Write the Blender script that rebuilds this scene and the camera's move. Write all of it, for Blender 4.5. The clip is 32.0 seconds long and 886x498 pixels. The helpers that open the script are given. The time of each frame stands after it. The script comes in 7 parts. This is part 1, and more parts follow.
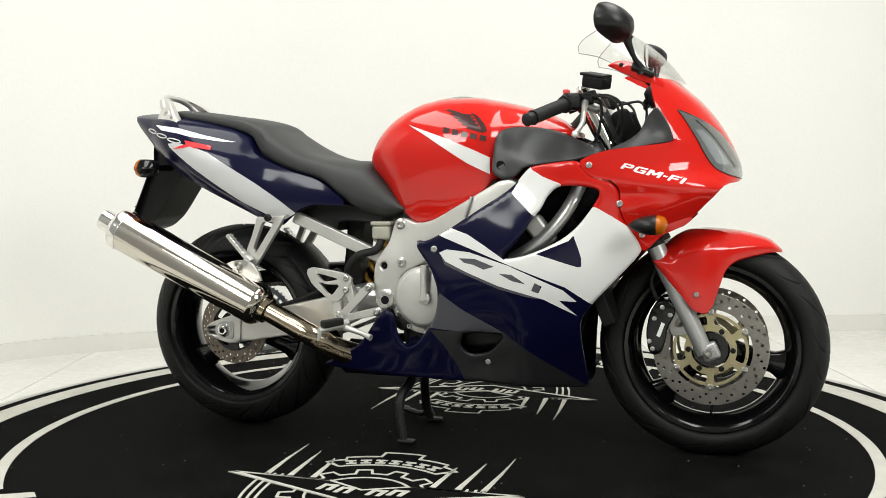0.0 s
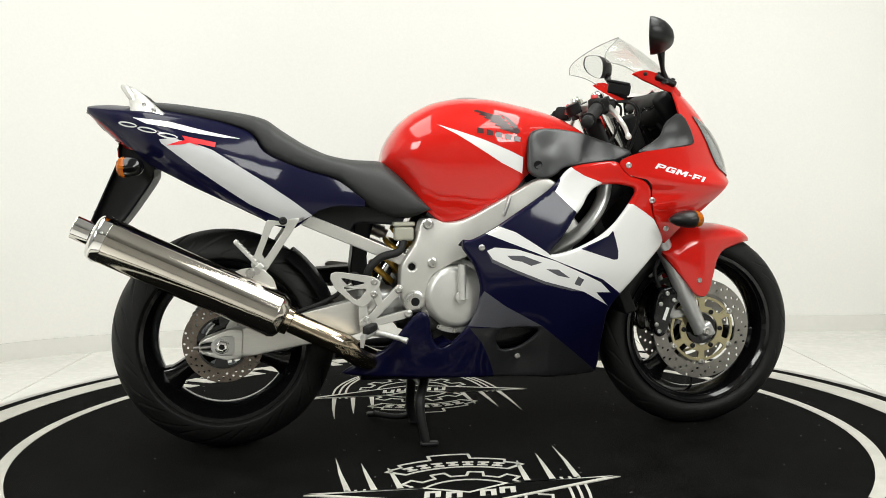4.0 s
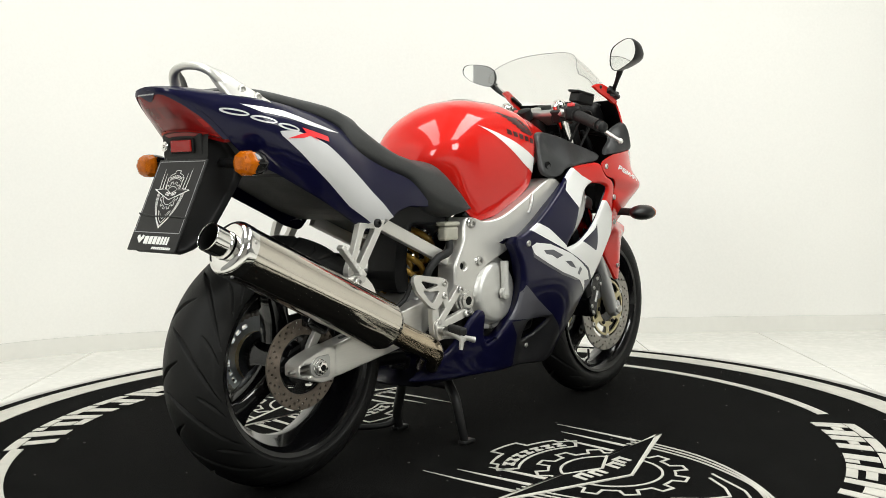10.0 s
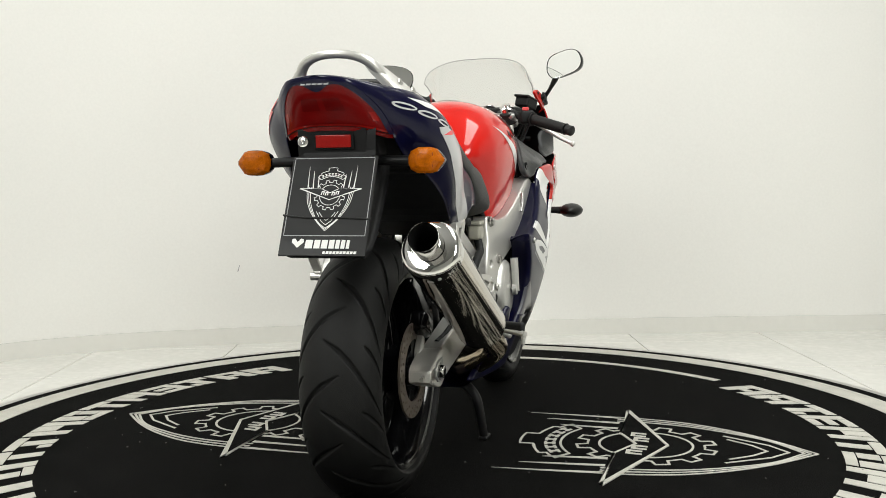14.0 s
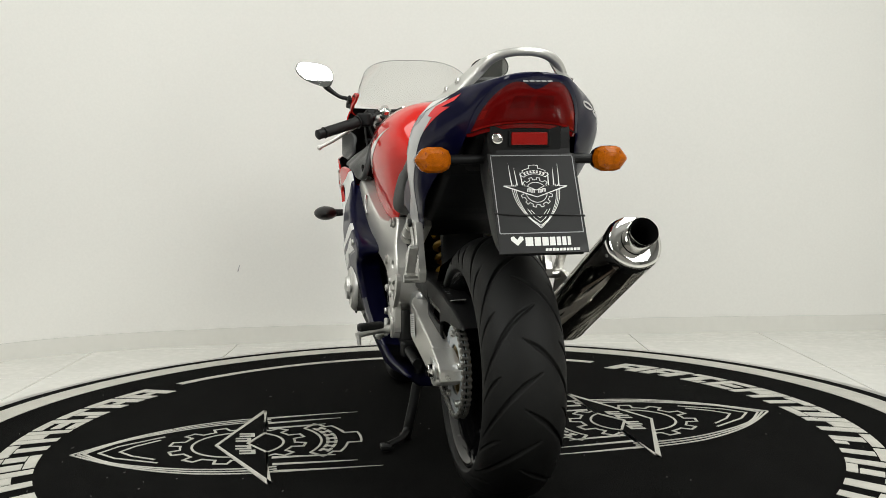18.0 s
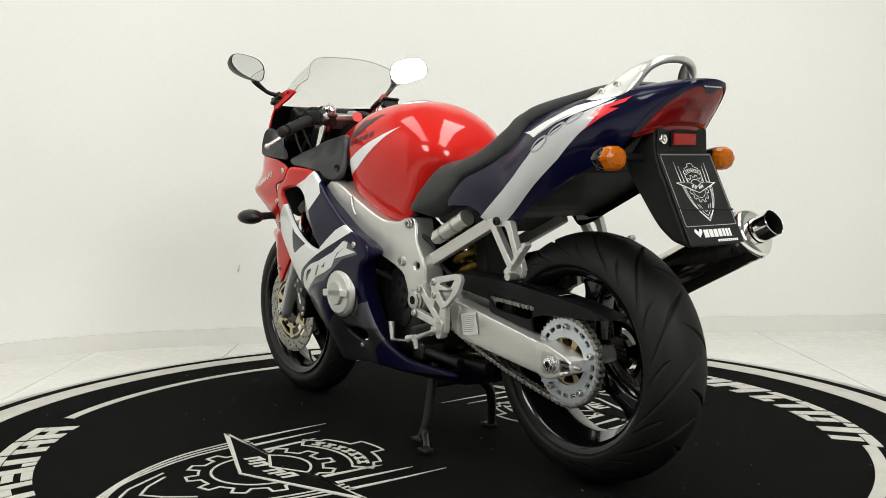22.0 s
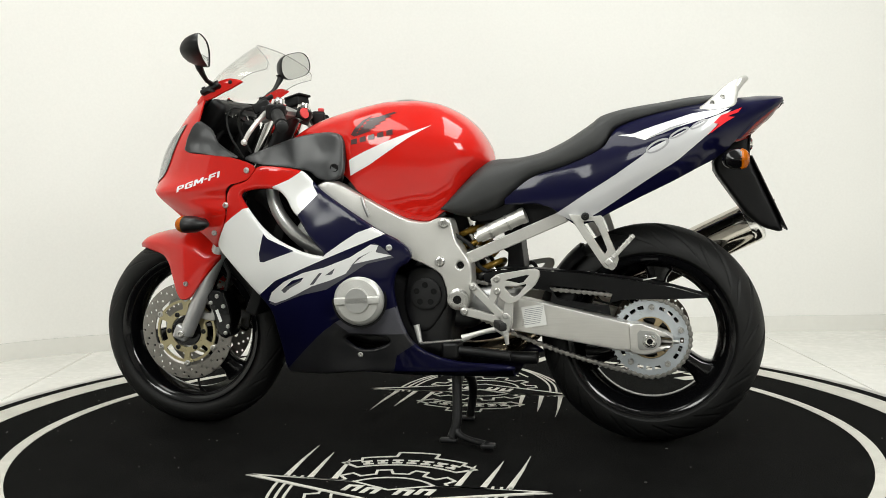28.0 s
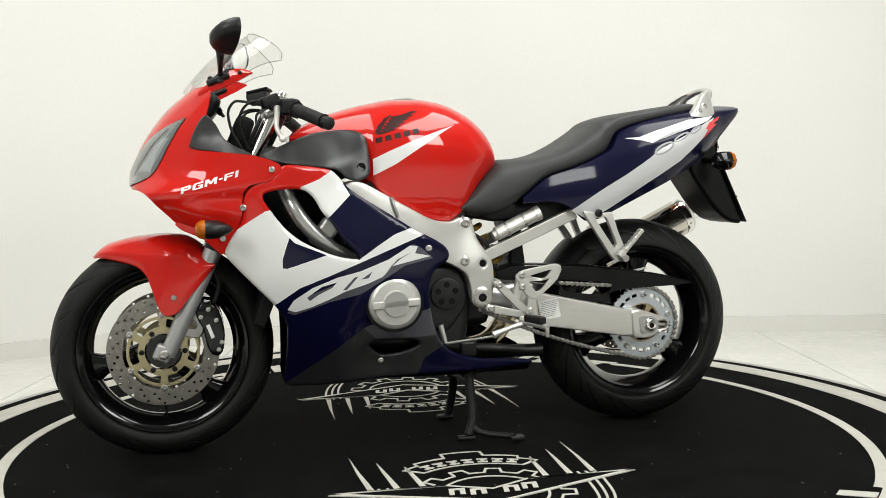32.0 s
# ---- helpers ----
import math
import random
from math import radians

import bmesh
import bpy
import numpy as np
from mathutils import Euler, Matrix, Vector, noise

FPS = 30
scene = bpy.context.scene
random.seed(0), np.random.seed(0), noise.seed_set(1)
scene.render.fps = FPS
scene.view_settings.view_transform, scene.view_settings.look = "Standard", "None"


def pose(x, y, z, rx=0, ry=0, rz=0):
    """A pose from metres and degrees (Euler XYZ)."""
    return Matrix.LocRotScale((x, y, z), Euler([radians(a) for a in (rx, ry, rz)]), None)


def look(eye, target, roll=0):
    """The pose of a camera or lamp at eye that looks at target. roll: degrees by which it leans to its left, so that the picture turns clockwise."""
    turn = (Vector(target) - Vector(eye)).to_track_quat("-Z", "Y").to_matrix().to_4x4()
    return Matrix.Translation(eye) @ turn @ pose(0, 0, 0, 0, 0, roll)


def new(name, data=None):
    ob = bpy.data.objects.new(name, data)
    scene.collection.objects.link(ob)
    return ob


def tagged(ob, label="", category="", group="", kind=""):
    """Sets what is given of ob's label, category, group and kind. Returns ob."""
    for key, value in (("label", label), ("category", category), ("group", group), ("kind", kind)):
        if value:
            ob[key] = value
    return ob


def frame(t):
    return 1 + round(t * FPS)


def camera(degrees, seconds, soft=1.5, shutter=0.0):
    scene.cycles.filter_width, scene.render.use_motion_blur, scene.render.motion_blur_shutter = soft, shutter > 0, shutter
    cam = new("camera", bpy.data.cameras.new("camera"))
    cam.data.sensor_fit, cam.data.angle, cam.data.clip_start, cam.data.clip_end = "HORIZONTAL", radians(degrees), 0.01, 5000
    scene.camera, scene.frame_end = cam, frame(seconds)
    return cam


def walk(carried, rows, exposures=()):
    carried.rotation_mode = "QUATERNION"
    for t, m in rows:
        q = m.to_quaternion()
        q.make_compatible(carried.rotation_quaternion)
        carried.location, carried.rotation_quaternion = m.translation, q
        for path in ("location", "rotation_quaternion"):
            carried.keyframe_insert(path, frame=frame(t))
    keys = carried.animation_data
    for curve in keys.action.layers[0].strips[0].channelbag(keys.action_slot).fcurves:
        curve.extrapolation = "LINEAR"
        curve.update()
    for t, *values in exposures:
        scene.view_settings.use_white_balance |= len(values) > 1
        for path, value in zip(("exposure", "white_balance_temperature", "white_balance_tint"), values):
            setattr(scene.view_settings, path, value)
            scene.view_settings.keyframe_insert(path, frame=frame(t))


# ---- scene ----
# camera: stands still on a stand before the turntable
cam = camera(48.43, 32.0, soft=0.8)
EYE = Vector((0.0, -2.869, 0.7588))
AHEAD = Vector((0.00594, 0.99712, -0.07554))
SHOT = look(EYE, EYE + AHEAD * 3.0, -0.761)
walk(cam, [(0.0, SHOT), (32.0, SHOT)],
     exposures=[(0.0, -0.65), (6.0, -0.67), (9.0, -0.64), (11.0, -0.64), (13.0, -0.78), (17.0, -1.03), (19.5, -1.06), (23.0, -0.80), (26.0, -0.74), (32.0, -0.77)])


def turn_at(t):
    """The turntable's angle in radians."""
    u = (t - 16.0) / 16.0
    return 1.5332 + 1.8381 * u - 0.0012 * u * u - 0.0033 * (u ** 3 - u)


# light: studio panels under the ceiling and beside the camera
world = bpy.data.worlds.new("world")
scene.world = world
world.use_nodes = True
world.node_tree.nodes["Background"].inputs[0].default_value = (0.9, 0.93, 1.0, 1)
world.node_tree.nodes["Background"].inputs[1].default_value = 0.05


def panel_light(name, eye, target, sx, sy, power, colour=(0.965, 0.980, 0.936)):
    d = bpy.data.lights.new(name, "AREA")
    d.shape, d.size, d.size_y, d.energy, d.color = "RECTANGLE", sx, sy, power, colour
    ob = new(name, d)
    ob.matrix_world = look(eye, target)
    return ob


panel_light("ceiling_panel_light", (-1.1, -0.6, 2.95), (-1.1, -0.6, 0), 0.9, 2.6, 68)
panel_light("ceiling_panel_light", (1.1, -0.6, 2.95), (1.1, -0.6, 0), 0.9, 2.6, 108)
panel_light("studio_softbox", (-2.0, -3.0, 2.25), (0, 0.2, 0.7), 1.0, 1.3, 92)
panel_light("studio_softbox", (2.0, -3.0, 2.25), (0, 0.2, 0.7), 1.0, 1.3, 104)


# ---- materials ----
def surface(name, colour, rough=0.5, metal=0.0, coat=0.0, bump=0.0, scale=40.0, fine=400.0, vary=0.08,
            rvary=0.08, brushed=0.0, sheen=0.0, spec=0.5, dist=0.002, coat_rough=0.025):
    m = bpy.data.materials.new(name)
    m.use_nodes = True
    nt = m.node_tree
    b = nt.nodes["Principled BSDF"]
    tc = nt.nodes.new("ShaderNodeTexCoord")
    n1 = nt.nodes.new("ShaderNodeTexNoise")
    n1.inputs["Scale"].default_value, n1.inputs["Detail"].default_value = scale, 5.0
    n2 = nt.nodes.new("ShaderNodeTexNoise")
    n2.inputs["Scale"].default_value, n2.inputs["Detail"].default_value = fine, 3.0
    if brushed:
        mp = nt.nodes.new("ShaderNodeMapping")
        mp.inputs["Scale"].default_value = (0.06, 1.0, 1.0)
        nt.links.new(tc.outputs["Object"], mp.inputs["Vector"])
        nt.links.new(mp.outputs["Vector"], n2.inputs["Vector"])
    else:
        nt.links.new(tc.outputs["Object"], n2.inputs["Vector"])
    nt.links.new(tc.outputs["Object"], n1.inputs["Vector"])
    add = nt.nodes.new("ShaderNodeMath")
    add.operation, add.inputs[1].default_value = "ADD", 0.0
    nt.links.new(n1.outputs["Fac"], add.inputs[0])
    nt.links.new(n2.outputs["Fac"], add.inputs[1])
    ramp = nt.nodes.new("ShaderNodeMapRange")
    ramp.inputs["From Min"].default_value, ramp.inputs["From Max"].default_value = 0.6, 1.4
    ramp.inputs["To Min"].default_value, ramp.inputs["To Max"].default_value = 1.0 - vary, 1.0 + vary
    nt.links.new(add.outputs[0], ramp.inputs["Value"])
    mul = nt.nodes.new("ShaderNodeVectorMath")
    mul.operation = "SCALE"
    mul.inputs[0].default_value = colour
    nt.links.new(ramp.outputs["Result"], mul.inputs["Scale"])
    nt.links.new(mul.outputs["Vector"], b.inputs["Base Color"])
    rr = nt.nodes.new("ShaderNodeMapRange")
    rr.inputs["From Min"].default_value, rr.inputs["From Max"].default_value = 0.6, 1.4
    rr.inputs["To Min"].default_value, rr.inputs["To Max"].default_value = max(0.01, rough - rvary * rough * 2), min(1.0, rough + rvary * rough * 2)
    nt.links.new(add.outputs[0], rr.inputs["Value"])
    nt.links.new(rr.outputs["Result"], b.inputs["Roughness"])
    b.inputs["Metallic"].default_value = metal
    b.inputs["Coat Weight"].default_value, b.inputs["Coat Roughness"].default_value = coat, coat_rough
    b.inputs["Specular IOR Level"].default_value = spec
    b.inputs["Sheen Weight"].default_value = sheen
    if bump:
        bp = nt.nodes.new("ShaderNodeBump")
        bp.inputs["Strength"].default_value, bp.inputs["Distance"].default_value = bump, dist
        nt.links.new(n2.outputs["Fac"], bp.inputs["Height"])
        nt.links.new(bp.outputs["Normal"], b.inputs["Normal"])
    return m


def clear(name, colour, rough=0.02, ior=1.45):
    m = bpy.data.materials.new(name)
    m.use_nodes = True
    b = m.node_tree.nodes["Principled BSDF"]
    b.inputs["Base Color"].default_value = (*colour, 1)
    b.inputs["Roughness"].default_value, b.inputs["IOR"].default_value = rough, ior
    b.inputs["Transmission Weight"].default_value = 1.0
    return m


def thin_glass(name, colour, sheen=0.55, straight=0.03, falloff=4.0):
    m = bpy.data.materials.new(name)
    m.use_nodes = True
    nt = m.node_tree
    nt.nodes.remove(nt.nodes["Principled BSDF"])
    tr, gl, mx = (nt.nodes.new(k) for k in ("ShaderNodeBsdfTransparent", "ShaderNodeBsdfGlossy", "ShaderNodeMixShader"))
    lw = nt.nodes.new("ShaderNodeLayerWeight")
    lw.inputs["Blend"].default_value = 0.5
    pw, fr = nt.nodes.new("ShaderNodeMath"), nt.nodes.new("ShaderNodeMath")
    pw.operation, pw.inputs[1].default_value = "POWER", falloff
    fr.operation, fr.inputs[1].default_value, fr.inputs[2].default_value = "MULTIPLY_ADD", sheen, straight
    nt.links.new(lw.outputs["Facing"], pw.inputs[0])
    nt.links.new(pw.outputs[0], fr.inputs[0])
    tr.inputs["Color"].default_value = (*colour, 1)
    gl.inputs["Roughness"].default_value = 0.02
    nt.links.new(fr.outputs[0], mx.inputs[0])
    nt.links.new(tr.outputs[0], mx.inputs[1])
    nt.links.new(gl.outputs[0], mx.inputs[2])
    nt.links.new(mx.outputs[0], nt.nodes["Material Output"].inputs["Surface"])
    return m


M = {
    "wall": surface("wall_paint", (0.80, 0.79, 0.76), 0.75, bump=0.08, scale=1.2, fine=90, vary=0.03),
    # grey set to lower the fill light from the unseen ceiling
    "ceiling": surface("ceiling_low_fill_grey", (0.34, 0.34, 0.335), 0.8, scale=2, fine=60, vary=0.02),
    # grey for unseen side walls, chosen to darken reflections
    "wall_grey": surface("reflection_darkening_grey", (0.27, 0.27, 0.265), 0.8, scale=2, fine=60, vary=0.04),
    "tile": surface("glazed_floor_tile", (0.74, 0.73, 0.69), 0.16, scale=3, fine=30, vary=0.03, rvary=0.3),
    "grout": surface("tile_grout", (0.55, 0.54, 0.5), 0.9, vary=0.1),
    "carpet": surface("black_carpet", (0.0048, 0.0048, 0.0046), 0.95, bump=1.0, scale=9, fine=420, vary=0.85, spec=0.03, dist=0.003),
    "carpet_white": surface("white_carpet", (0.60, 0.585, 0.53), 0.95, bump=0.8, scale=14, fine=900, vary=0.14, spec=0.1, dist=0.003),
    "lint": surface("pale_lint", (0.11, 0.105, 0.10), 0.9, vary=0.3),
    "rim_metal": surface("turntable_edge_metal", (0.45, 0.44, 0.42), 0.4, metal=0.7, scale=9, vary=0.25),
    "red": surface("red_paint", (0.54, 0.0095, 0.0050), 0.4, spec=0.05, coat=0.9, scale=6, vary=0.03, fine=900),
    "navy": surface("navy_paint", (0.0032, 0.0032, 0.022), 0.38, spec=0.05, coat=0.42, coat_rough=0.09, scale=6, vary=0.06, fine=900),
    "white": surface("white_paint", (0.74, 0.74, 0.73), 0.35, spec=0.2, coat=0.8, scale=6, vary=0.03, fine=900),
    "silver": surface("silver_paint", (0.55, 0.55, 0.56), 0.4, metal=0.1, coat=0.6, scale=6, vary=0.05, fine=1200),
    "charcoal": surface("charcoal_paint", (0.020, 0.020, 0.022), 0.4, metal=0.2, coat=0.4, coat_rough=0.12, scale=7, vary=0.1),
    "grey_decal": surface("grey_decal", (0.075, 0.075, 0.09), 0.4, metal=0.1, coat=0.3, coat_rough=0.10, scale=7, vary=0.08),
    "dark_red": surface("dark_red_decal", (0.030, 0.004, 0.004), 0.35, spec=0.3, coat=0.4, scale=7),
    "red_decal": surface("bright_red_decal", (0.75, 0.012, 0.02), 0.35, coat=0.8, scale=7),
    "plastic": surface("black_plastic", (0.0042, 0.0042, 0.0045), 0.45, spec=0.2, bump=0.1, fine=700, scale=20, vary=0.15),
    "grey_plastic": surface("dark_grey_plastic", (0.024, 0.025, 0.026), 0.36, bump=0.12, fine=900, scale=18, vary=0.1),
    "vinyl": surface("seat_vinyl", (0.030, 0.031, 0.031), 0.55, bump=0.25, fine=600, scale=15, vary=0.1),
    "rubber": surface("tyre_rubber", (0.0052, 0.0052, 0.0050), 0.57, spec=0.27, bump=0.3, fine=500, scale=12, vary=0.35, rvary=0.12),
    "grip": surface("grip_rubber", (0.007, 0.007, 0.007), 0.6, spec=0.35, bump=0.3, fine=900),
    "gloss_black": surface("gloss_black_enamel", (0.0033, 0.0033, 0.0038), 0.10, spec=0.42, coat=0.0, scale=10, vary=0.2),
    "iron": surface("black_iron", (0.007, 0.007, 0.0075), 0.5, metal=0.3, bump=0.2, fine=200, scale=25, vary=0.3),
    "chrome": surface("chrome", (0.80, 0.79, 0.77), 0.06, metal=1.0, scale=12, vary=0.03, rvary=0.3),
    "steel": surface("polished_steel", (0.61, 0.57, 0.51), 0.09, metal=1.0, scale=8, vary=0.05, rvary=0.3),
    "pipe": surface("heat_tinted_steel", (0.50, 0.42, 0.31), 0.16, metal=1.0, scale=14, vary=0.25, rvary=0.3),
    "alu": surface("brushed_aluminium", (0.70, 0.685, 0.65), 0.34, metal=0.75, scale=10, fine=260, vary=0.06, brushed=1, bump=0.08),
    "cast": surface("cast_aluminium", (0.58, 0.575, 0.55), 0.40, metal=0.6, scale=25, fine=500, vary=0.1, bump=0.15),
    "silver_metal": surface("silver_lacquer", (0.47, 0.47, 0.46), 0.32, metal=0.8, scale=16, vary=0.06),
    "fork_grey": surface("grey_fork_lacquer", (0.46, 0.46, 0.46), 0.32, metal=0.6, coat=0.3, scale=16),
    "gold": surface("gold_anodised", (0.50, 0.44, 0.27), 0.3, metal=0.85, scale=20, vary=0.08),
    "gold_dark": surface("gold_spring_lacquer", (0.40, 0.23, 0.03), 0.35, metal=0.4, coat=0.4, scale=20, vary=0.15),
    "disc": surface("brake_steel", (0.30, 0.285, 0.26), 0.36, metal=0.9, scale=30, fine=300, vary=0.15),
    "sprocket": surface("zinc_steel", (0.56, 0.60, 0.64), 0.30, metal=0.7, scale=14, vary=0.05),
    "chain": surface("oiled_chain_steel", (0.30, 0.29, 0.27), 0.35, metal=0.85, scale=80, vary=0.35),
    "bolt": surface("bolt_steel", (0.55, 0.54, 0.52), 0.3, metal=0.95, scale=60),
    # black plastic parts, and painted shade in openings and recesses
    "dark": surface("black_plastic_and_cavity_shade", (0.003, 0.003, 0.003), 0.7, spec=0.2, vary=0.2),
    "engine": surface("black_engine_lacquer", (0.004, 0.004, 0.0045), 0.45, metal=0.1, bump=0.25, fine=250, vary=0.25),
    "amber": surface("amber_lens", (0.37, 0.088, 0.001), 0.25, spec=0.12, coat=0.12, scale=70, vary=0.4),
    "amber_dark": surface("amber_lens_rib", (0.22, 0.04, 0.002), 0.25, coat=0.6, scale=70, vary=0.3),
    "rusty": surface("rust_bloomed_steel", (0.20, 0.165, 0.135), 0.42, metal=0.75, scale=35, fine=300, vary=0.35),
    "red_lens": surface("red_lens", (0.15, 0.003, 0.003), 0.14, spec=0.25, coat=0.0, scale=20, vary=0.25),
    "red_lens_bright": surface("bright_red_lens", (0.26, 0.008, 0.006), 0.2, spec=0.2, coat=0.25, scale=20, vary=0.2),
    "lens_dark": surface("dark_red_lens", (0.105, 0.002, 0.002), 0.16, spec=0.25, scale=20, vary=0.2),
    "mirror": surface("mirror_glass", (0.90, 0.91, 0.91), 0.02, metal=1.0, vary=0.01, rvary=0.0),
    "mirror_shell": surface("black_moulded_shell", (0.006, 0.006, 0.0063), 0.38, spec=0.35, bump=0.08, fine=900, scale=20, vary=0.15),
    "satin": surface("satin_cast_lacquer", (0.61, 0.60, 0.57), 0.36, metal=0.68, scale=16, vary=0.05),
    "lamp_bright": surface("bright_reflector", (0.50, 0.52, 0.55), 0.22, metal=0.6, scale=40, vary=0.12),
    "lamp_bowl": surface("headlight_bowl", (0.19, 0.195, 0.195), 0.22, metal=0.4, scale=22, vary=0.2),
    "plate_black": surface("black_plate", (0.006, 0.006, 0.0062), 0.45, spec=0.25, coat=0.05, scale=20, vary=0.1),
    "print_white": surface("white_print", (0.75, 0.75, 0.73), 0.5, vary=0.04),
    "print_grey": surface("grey_print", (0.30, 0.30, 0.31), 0.4, vary=0.06),
    "label": surface("pale_sticker", (0.74, 0.74, 0.71), 0.4, vary=0.04),
    "screen_rim": surface("polished_screen_edge", (0.26, 0.26, 0.25), 0.2, spec=0.6, vary=0.1),
    "bottle": surface("milky_plastic", (0.36, 0.35, 0.29), 0.35, vary=0.08),
    "copper": surface("warm_bronze", (0.42, 0.33, 0.2), 0.35, metal=0.9, scale=30, vary=0.2),
    "red_tag": surface("red_key_tag", (0.6, 0.05, 0.05), 0.5),
    "screen": thin_glass("clear_screen_plastic", (0.984, 0.986, 0.980)),
    "lamp_glass": thin_glass("headlight_glass", (0.84, 0.86, 0.85), 0.85, 0.08, 2.0),
}


# ---- mesh helpers ----
def spline(pts):
    """A smooth curve through (x, y) knots, x rising or falling."""
    a = np.array(sorted(pts), float)
    x, y = a[:, 0], a[:, 1]
    s = np.diff(y) / np.diff(x)
    d = np.empty(len(x))
    d[0], d[-1] = s[0], s[-1]
    for i in range(1, len(x) - 1):
        d[i] = 0.0 if s[i - 1] * s[i] <= 0 else 2 * s[i - 1] * s[i] / (s[i - 1] + s[i])

    def f(q):
        q = min(max(q, x[0]), x[-1])
        i = min(int(np.searchsorted(x, q, side="right")) - 1, len(x) - 2)
        h = x[i + 1] - x[i]
        t = (q - x[i]) / h
        return float((1 + 2 * t) * (1 - t) ** 2 * y[i] + t * (1 - t) ** 2 * h * d[i]
                     + t * t * (3 - 2 * t) * y[i + 1] + t * t * (t - 1) * h * d[i + 1])
    return f


def width_field(pts):
    """A smooth half-width over the side view (x, z), through the given (x, z, width)."""
    a = np.array(pts, float)
    xz, w = a[:, :2], a[:, 2]
    n = len(a)

    def phi(d2):
        return 0.5 * d2 * np.log(d2 + 1e-9)
    k = np.zeros((n + 3, n + 3))
    k[:n, :n] = phi(((xz[:, None] - xz[None]) ** 2).sum(-1)) + 1e-4 * np.eye(n)
    k[:n, n], k[:n, n + 1:] = 1, xz
    k[n, :n], k[n + 1:, :n] = 1, xz.T
    c = np.linalg.solve(k, np.r_[w, 0, 0, 0])

    def f(q):
        q = np.asarray(q, float)
        return phi(((q[:, None, :] - xz) ** 2).sum(-1)) @ c[:n] + c[n] + q @ c[n + 1:]
    return f


def flat(w):
    return lambda q: np.full(len(q), float(w))


def mesh(name, verts, faces, smooth=True):
    me = bpy.data.meshes.new(name)
    me.from_pydata([tuple(map(float, v)) for v in verts], [], faces)
    me.validate()
    if smooth:
        me.shade_smooth()
    return me


def part(name, me, material, parent=None, label="", at=None):
    """One mesh under a thing or under a part."""
    if isinstance(me, bmesh.types.BMesh):
        bm, me = me, bpy.data.meshes.new(name)
        bm.to_mesh(me)
        bm.free()
    if isinstance(me, tuple):
        me = mesh(name, *me)
    ob = new(name, me)
    if material and not me.materials:
        me.materials.append(M[material])
    if parent:
        ob.parent = parent
    if at is not None:
        ob.matrix_basis = at
    if name not in ("link", "tyre") and not me.has_custom_normals:
        # crisp corners, and flat faces that stay flat beside their rounded edges
        me.set_sharp_from_angle(angle=radians(50))
        wn = ob.modifiers.new("even_faces", "WEIGHTED_NORMAL")
        wn.keep_sharp, wn.weight = True, 60
    if label:
        tagged(ob, label)
    return ob


def rounded(pts, times=2, k=0.22):
    """A closed outline with its corners cut round."""
    p = np.array(pts, float)
    for _ in range(times):
        n = np.roll(p, -1, 0)
        p = np.stack([p + (n - p) * k, n - (n - p) * k], 1).reshape(-1, 2)
    return p


def dense(p, step):
    out = []
    for a, b in zip(p, np.roll(p, -1, 0)):
        n = max(1, int(np.ceil(np.hypot(*(b - a)) / step)))
        out += [a + (b - a) * i / n for i in range(n)]
    return np.array(out)


def inside(q, p):
    x, y = q[:, 0][:, None], q[:, 1][:, None]
    a, b = p, np.roll(p, -1, 0)
    cross = (a[:, 1] > y) != (b[:, 1] > y)
    dy = np.where(abs(b[:, 1] - a[:, 1]) < 1e-12, 1e-12, b[:, 1] - a[:, 1])
    return ((cross & (x < (b[:, 0] - a[:, 0]) * (y - a[:, 1]) / dy + a[:, 0])).sum(1) % 2) == 1


def away(q, loops):
    """Distance of the points from the outlines."""
    best = np.full(len(q), 9.0)
    for p in loops:
        a, b = p, np.roll(p, -1, 0)
        d = b - a
        for s in range(0, len(q), 1500):
            r = q[s:s + 1500, None] - a
            k = np.clip((r * d).sum(-1) / np.maximum((d * d).sum(-1), 1e-12), 0, 1)
            best[s:s + 1500] = np.minimum(best[s:s + 1500], np.hypot(*np.moveaxis(r - k[..., None] * d, -1, 0)).min(1))
    return best


